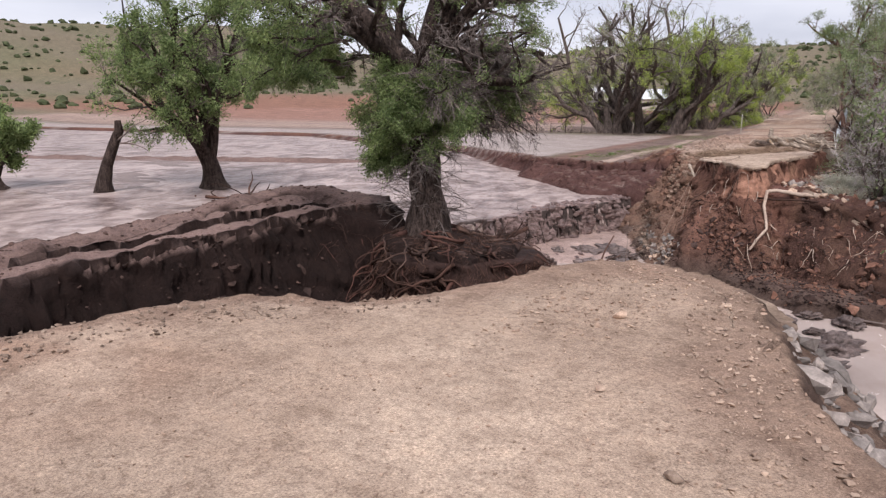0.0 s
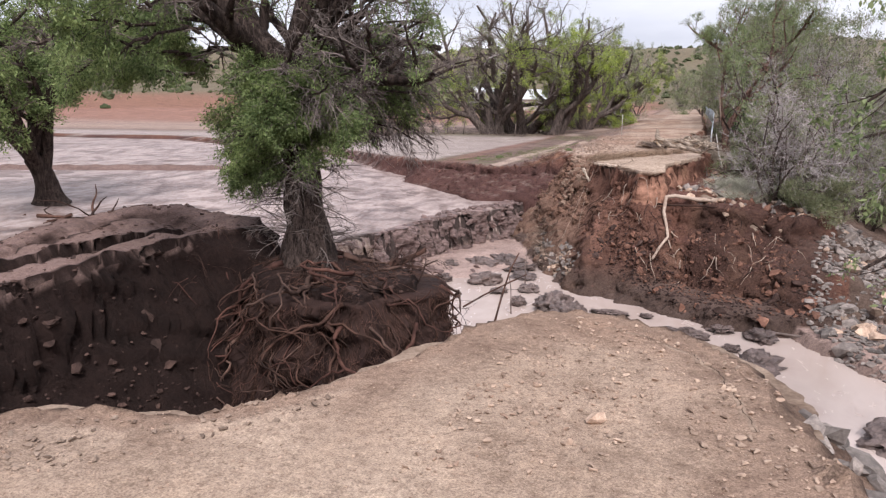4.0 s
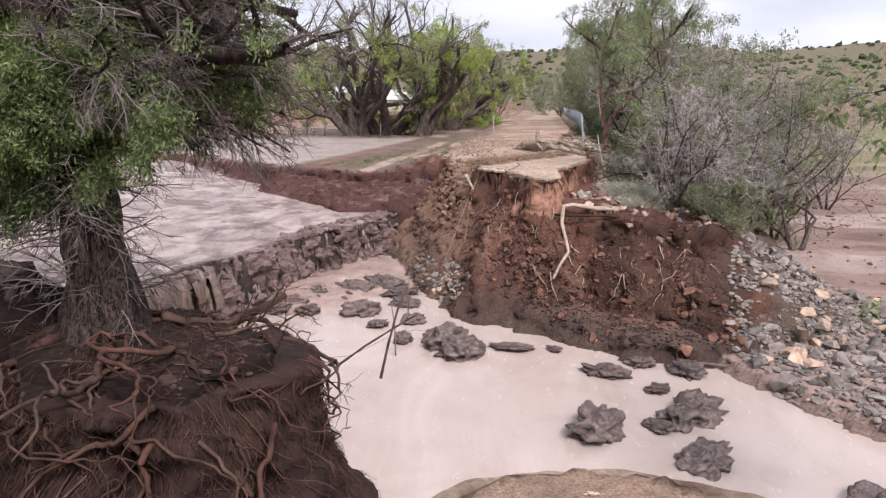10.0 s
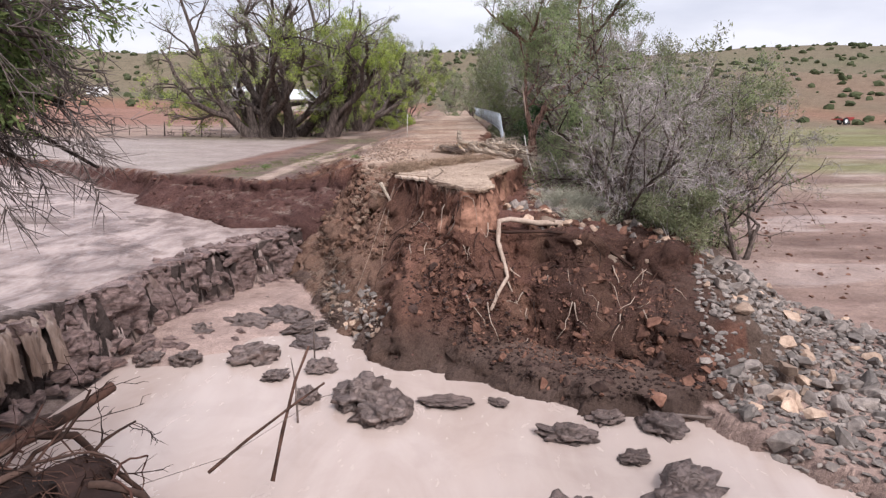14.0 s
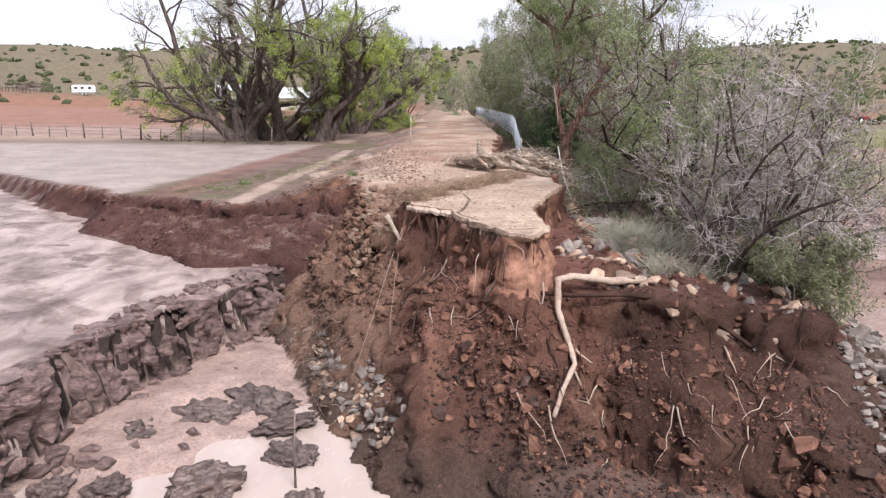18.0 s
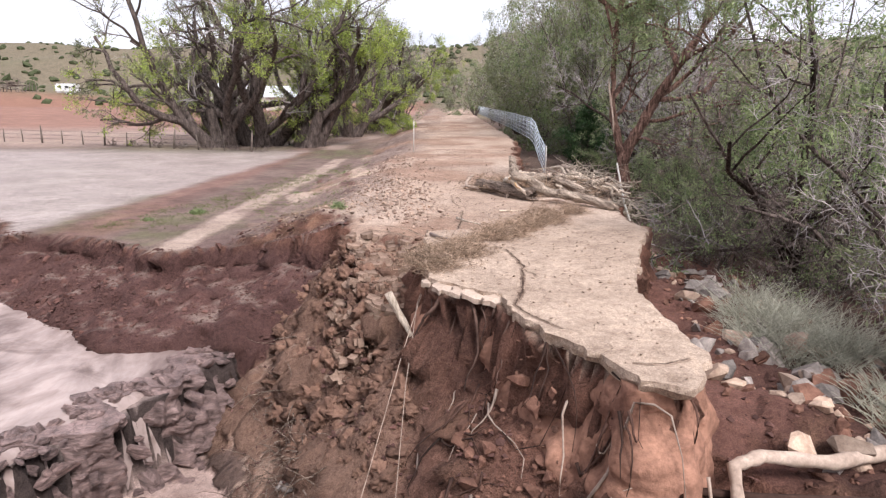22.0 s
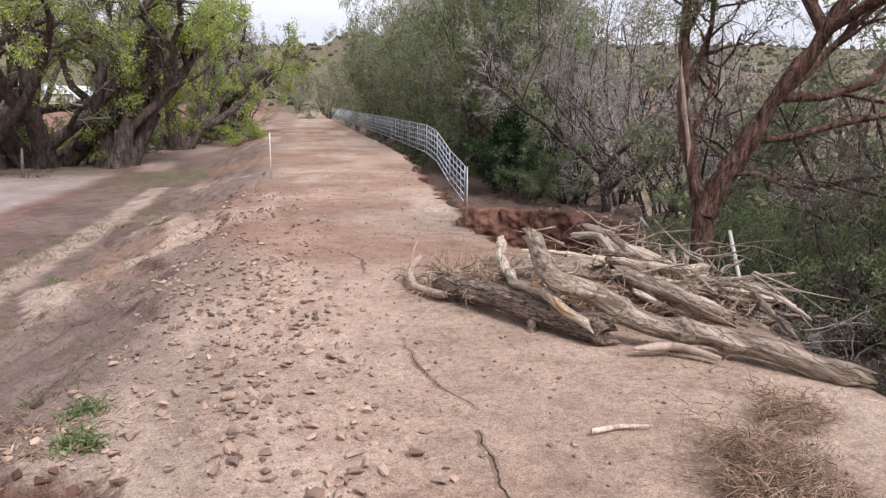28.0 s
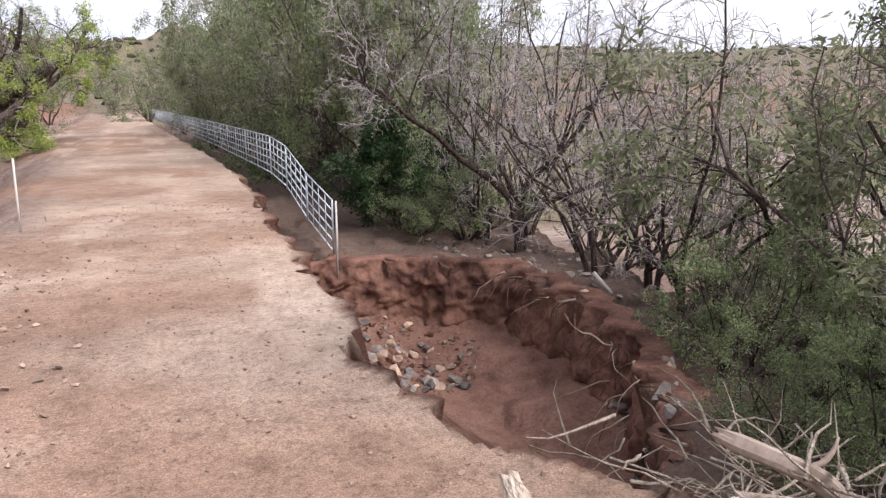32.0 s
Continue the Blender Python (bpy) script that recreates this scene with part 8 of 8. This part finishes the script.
def tractor(x, y, turn):
    z = ground_z(x, y)
    ob = thing("farm_tractor", "old red farm tractor standing at the field's edge", "tractor", at=(x, y, z))
    ob.rotation_euler = (0, 0, turn)
    box("hood", (0.2, -0.45, 1.0), (2.4, 0.45, 1.8), M_redpaint, ob, 0.12)
    box("seat_deck", (-1.2, -0.6, 0.9), (0.2, 0.6, 1.4), M_redpaint, ob, 0.08)
    for sx, r in ((-0.9, 0.85), (1.9, 0.5)):
        wheel("wheel", sx, -0.85, r, r, ob)
        wheel("wheel", sx, 0.85, r, r, ob)
    box("boom", (-4.5, -0.15, 1.2), (-1.2, 0.15, 1.45), M_redpaint, ob, 0.04)


trailer(-124, 235.5, 0.45)
corral(-142, 224, 0.5)
house(-60, 222, 0.3, 14, 8, 3.0)
house(-46, 190, 0.2, 10, 7, 2.8)
house(-85, 262, 0.4, 12, 8, 3.0)
tractor(87, 187, 0.4)
# dry weeds caught on the field fence
for k, (x, y) in enumerate(posts[:7]):
    willow("dead_weed", "dark dead weed caught on the field fence", x + 0.8, y - 0.3, ground_z(x, y), 1.1, 0.02, 341 + k, 0.0, M_leaf, 60, 4, (0, 4, 3, 3), 0.1, 4, 0.4, M_browntwig, M_browntwig, 0.25, tilt=0.6, group="weeds on the fence", least=0.012)


# ---- cracks, stubble and small litter ----
M_crack = grain("dark_crack_strip", (0.05, 0.03, 0.022), (0.10, 0.065, 0.05), 6.0, 0.95, 0.1, 0.5, 0.01, 0.0)


def crack(pts, wide, label, seed, z=None):
    """A ragged open crack: a flat dark strip painted as its shaded depth, between two lifted broken lips."""
    rng = np.random.default_rng(seed)
    pts = np.array(pts, float)
    seg = np.r_[0, np.cumsum(np.linalg.norm(np.diff(pts, axis=0), axis=1))]
    s = np.arange(0, seg[-1], 0.05)
    x = np.interp(s, seg, pts[:, 0]) + np.cumsum(rng.normal(0, 0.012, len(s)))
    y = np.interp(s, seg, pts[:, 1]) + np.cumsum(rng.normal(0, 0.012, len(s)))
    g = surface(x, y) if z is None else np.full(len(s), z)
    d = np.stack([np.gradient(x), np.gradient(y)], 1)
    d /= np.linalg.norm(d, axis=1, keepdims=True)
    nrm = np.stack([-d[:, 1], d[:, 0]], 1)
    w = wide * (0.35 + 0.9 * rng.random(len(s))) * np.sin(np.linspace(0.15, 3.0, len(s))) ** 0.4
    ob = thing("road_crack", label, "crack", "cracks in the dirt road")

    def strip(name, a, b, za, zb, mat):
        V = [(x[i] + nrm[i, 0] * a[i], y[i] + nrm[i, 1] * a[i], g[i] + za) for i in range(len(s))]
        V += [(x[i] + nrm[i, 0] * b[i], y[i] + nrm[i, 1] * b[i], g[i] + zb) for i in range(len(s))]
        n = len(s)
        mesh_object(name, V, [(i, i + 1, n + i + 1, n + i) for i in range(n - 1)], mat, ob)
    strip("crack_bottom", -w, w, 0.006, 0.006, M_crack)
    strip("crack_lip", w, w + 0.03, 0.010, 0.001, M_rim)
    strip("crack_lip", -w - 0.03, -w, 0.001, 0.010, M_rim)


crack([(-4.0, 45.0), (-4.05, 43.6), (-4.0, 42.9), (-4.1, 41.8), (-4.2, 41.0)], 0.018, "thin ragged crack along the dirt road", 401)
crack([(-5.95, 42.6), (-5.5, 42.4), (-5.1, 42.0), (-4.9, 41.7)], 0.016, "open crack parallel to the broken road edge", 403)
crack([(-6.3, 42.2), (-5.6, 42.05), (-5.2, 41.75)], 0.02, "open crack at the crumbling road edge", 405)
crack([(-3.05, 39.7), (-2.95, 39.0), (-2.78, 38.2), (-2.95, 37.4), (-3.0, 36.6), (-3.05, 35.7), (-2.75, 35.1), (-2.4, 34.6)], 0.024, "long open crack through the road slab", 407, 0.934)
crack([(-2.85, 38.0), (-2.6, 37.6), (-2.55, 37.3)], 0.014, "short side crack in the road slab", 408, 0.934)
crack([(-1.85, 33.3), (-1.45, 33.25), (-1.1, 33.45)], 0.016, "crack across the slab's tip", 409, 0.934)
crack([(0.15, 9.7), (0.7, 9.5), (1.3, 9.0), (1.75, 8.1), (2.0, 7.2)], 0.008, "long crack near the end of the broken road", 411)
crack([(-4.4, 47.5), (-4.3, 46.4), (-4.1, 45.6), (-4.0, 45.1)], 0.01, "fine crack in the dirt road", 413)
crack([(-4.9, 53.5), (-4.6, 52.4), (-4.7, 51.4)], 0.01, "fine crack in the dirt road", 415)

# dark eroded gap between the shoulder and the field
rng5 = np.random.default_rng(421)
gap_ob = thing("verge_stubble", "pale dead grass stubble on the field's corner", "grass")
t5 = Tubes()
for k in range(900):
    x, y = rng5.normal(-8.6, 0.7), rng5.normal(45.6, 0.7)
    if outside(FIELD, np.array([x]), np.array([y]))[0] > -0.2:
        continue
    a = rng5.uniform(0, 6.28)
    p5, _ = course(rng5, (x, y, ground_z(x, y)), np.array([math.cos(a), math.sin(a), 0.6]), rng5.uniform(0.06, 0.2), 3, 0.2, -0.2)
    t5.add(p5, np.array([0.006, 0.006, 0.005, 0.002]), 3)
tagged(t5.part("blade_mass", M_straw, gap_ob), kind="stuff")

# washed-up roots by the leafy willow in the flood
pile = thing("root_pile", "dark heap of washed-up roots beside the flooded willow", "roots", at=(-23.5, 22.6, -1.0))
for k in range(26):
    x, y = rng5.normal(-23.3, 1.7), rng5.normal(22.6, 0.5)
    z = ground_z(x, y)
    a = rng5.uniform(0, 6.28)
    p5, _ = course(rng5, (x, y, z + rng5.uniform(0.0, 0.5)), np.array([math.cos(a), 0.4 * math.sin(a), rng5.uniform(-0.1, 0.5)]), rng5.uniform(1.0, 2.8), 7, 0.25, -0.1)
    p5[:, 2] = np.maximum(p5[:, 2], z)
    rod("root", p5, rng5.uniform(0.03, 0.10), 0.02, M_root, pile, "", 5)

# dead pale twigs by the forked tree
for x, y, h5, sd in [(2.7, 48.6, 1.8, 431), (3.4, 46.6, 1.7, 433)]:
    willow("dead_shrub", "small bleached leafless shrub beside the driftwood", x, y, ground_z(x, y) - 0.1, h5, 0.03, sd, 0.0, M_leaf, 55, 5, (0, 5, 4, 4), 0.1, 4, 0.3, M_greytwig, M_greytwig, 0.25, tilt=0.8, group="bleached shrubs", least=0.006)

hole_roots = thing("washout_roots", "thin bare roots hanging into the washed-out hole", "roots", at=(3.5, 60, -0.8))
for k in range(34):
    s5 = rng5.random()
    x, y = np.interp(s5, [0, 0.5, 1], [3.2, 4.9, 4.6]) + rng5.normal(0, 0.15), np.interp(s5, [0, 0.5, 1], [56.8, 60.5, 65.5])
    p5, _ = course(rng5, (x, y, ground_z(x + 0.6, y)), np.array([-0.8, rng5.normal(0, 0.5), 0.2]), rng5.uniform(0.5, 1.6), 7, 0.25, -0.25)
    p5[:, 2] = np.maximum(p5[:, 2], surface(p5[:, 0], p5[:, 1]) + 0.02)
    rod("root", p5, rng5.uniform(0.01, 0.035), 0.005, M_barkroot if k % 3 else M_paleroot, hole_roots, "", 4)
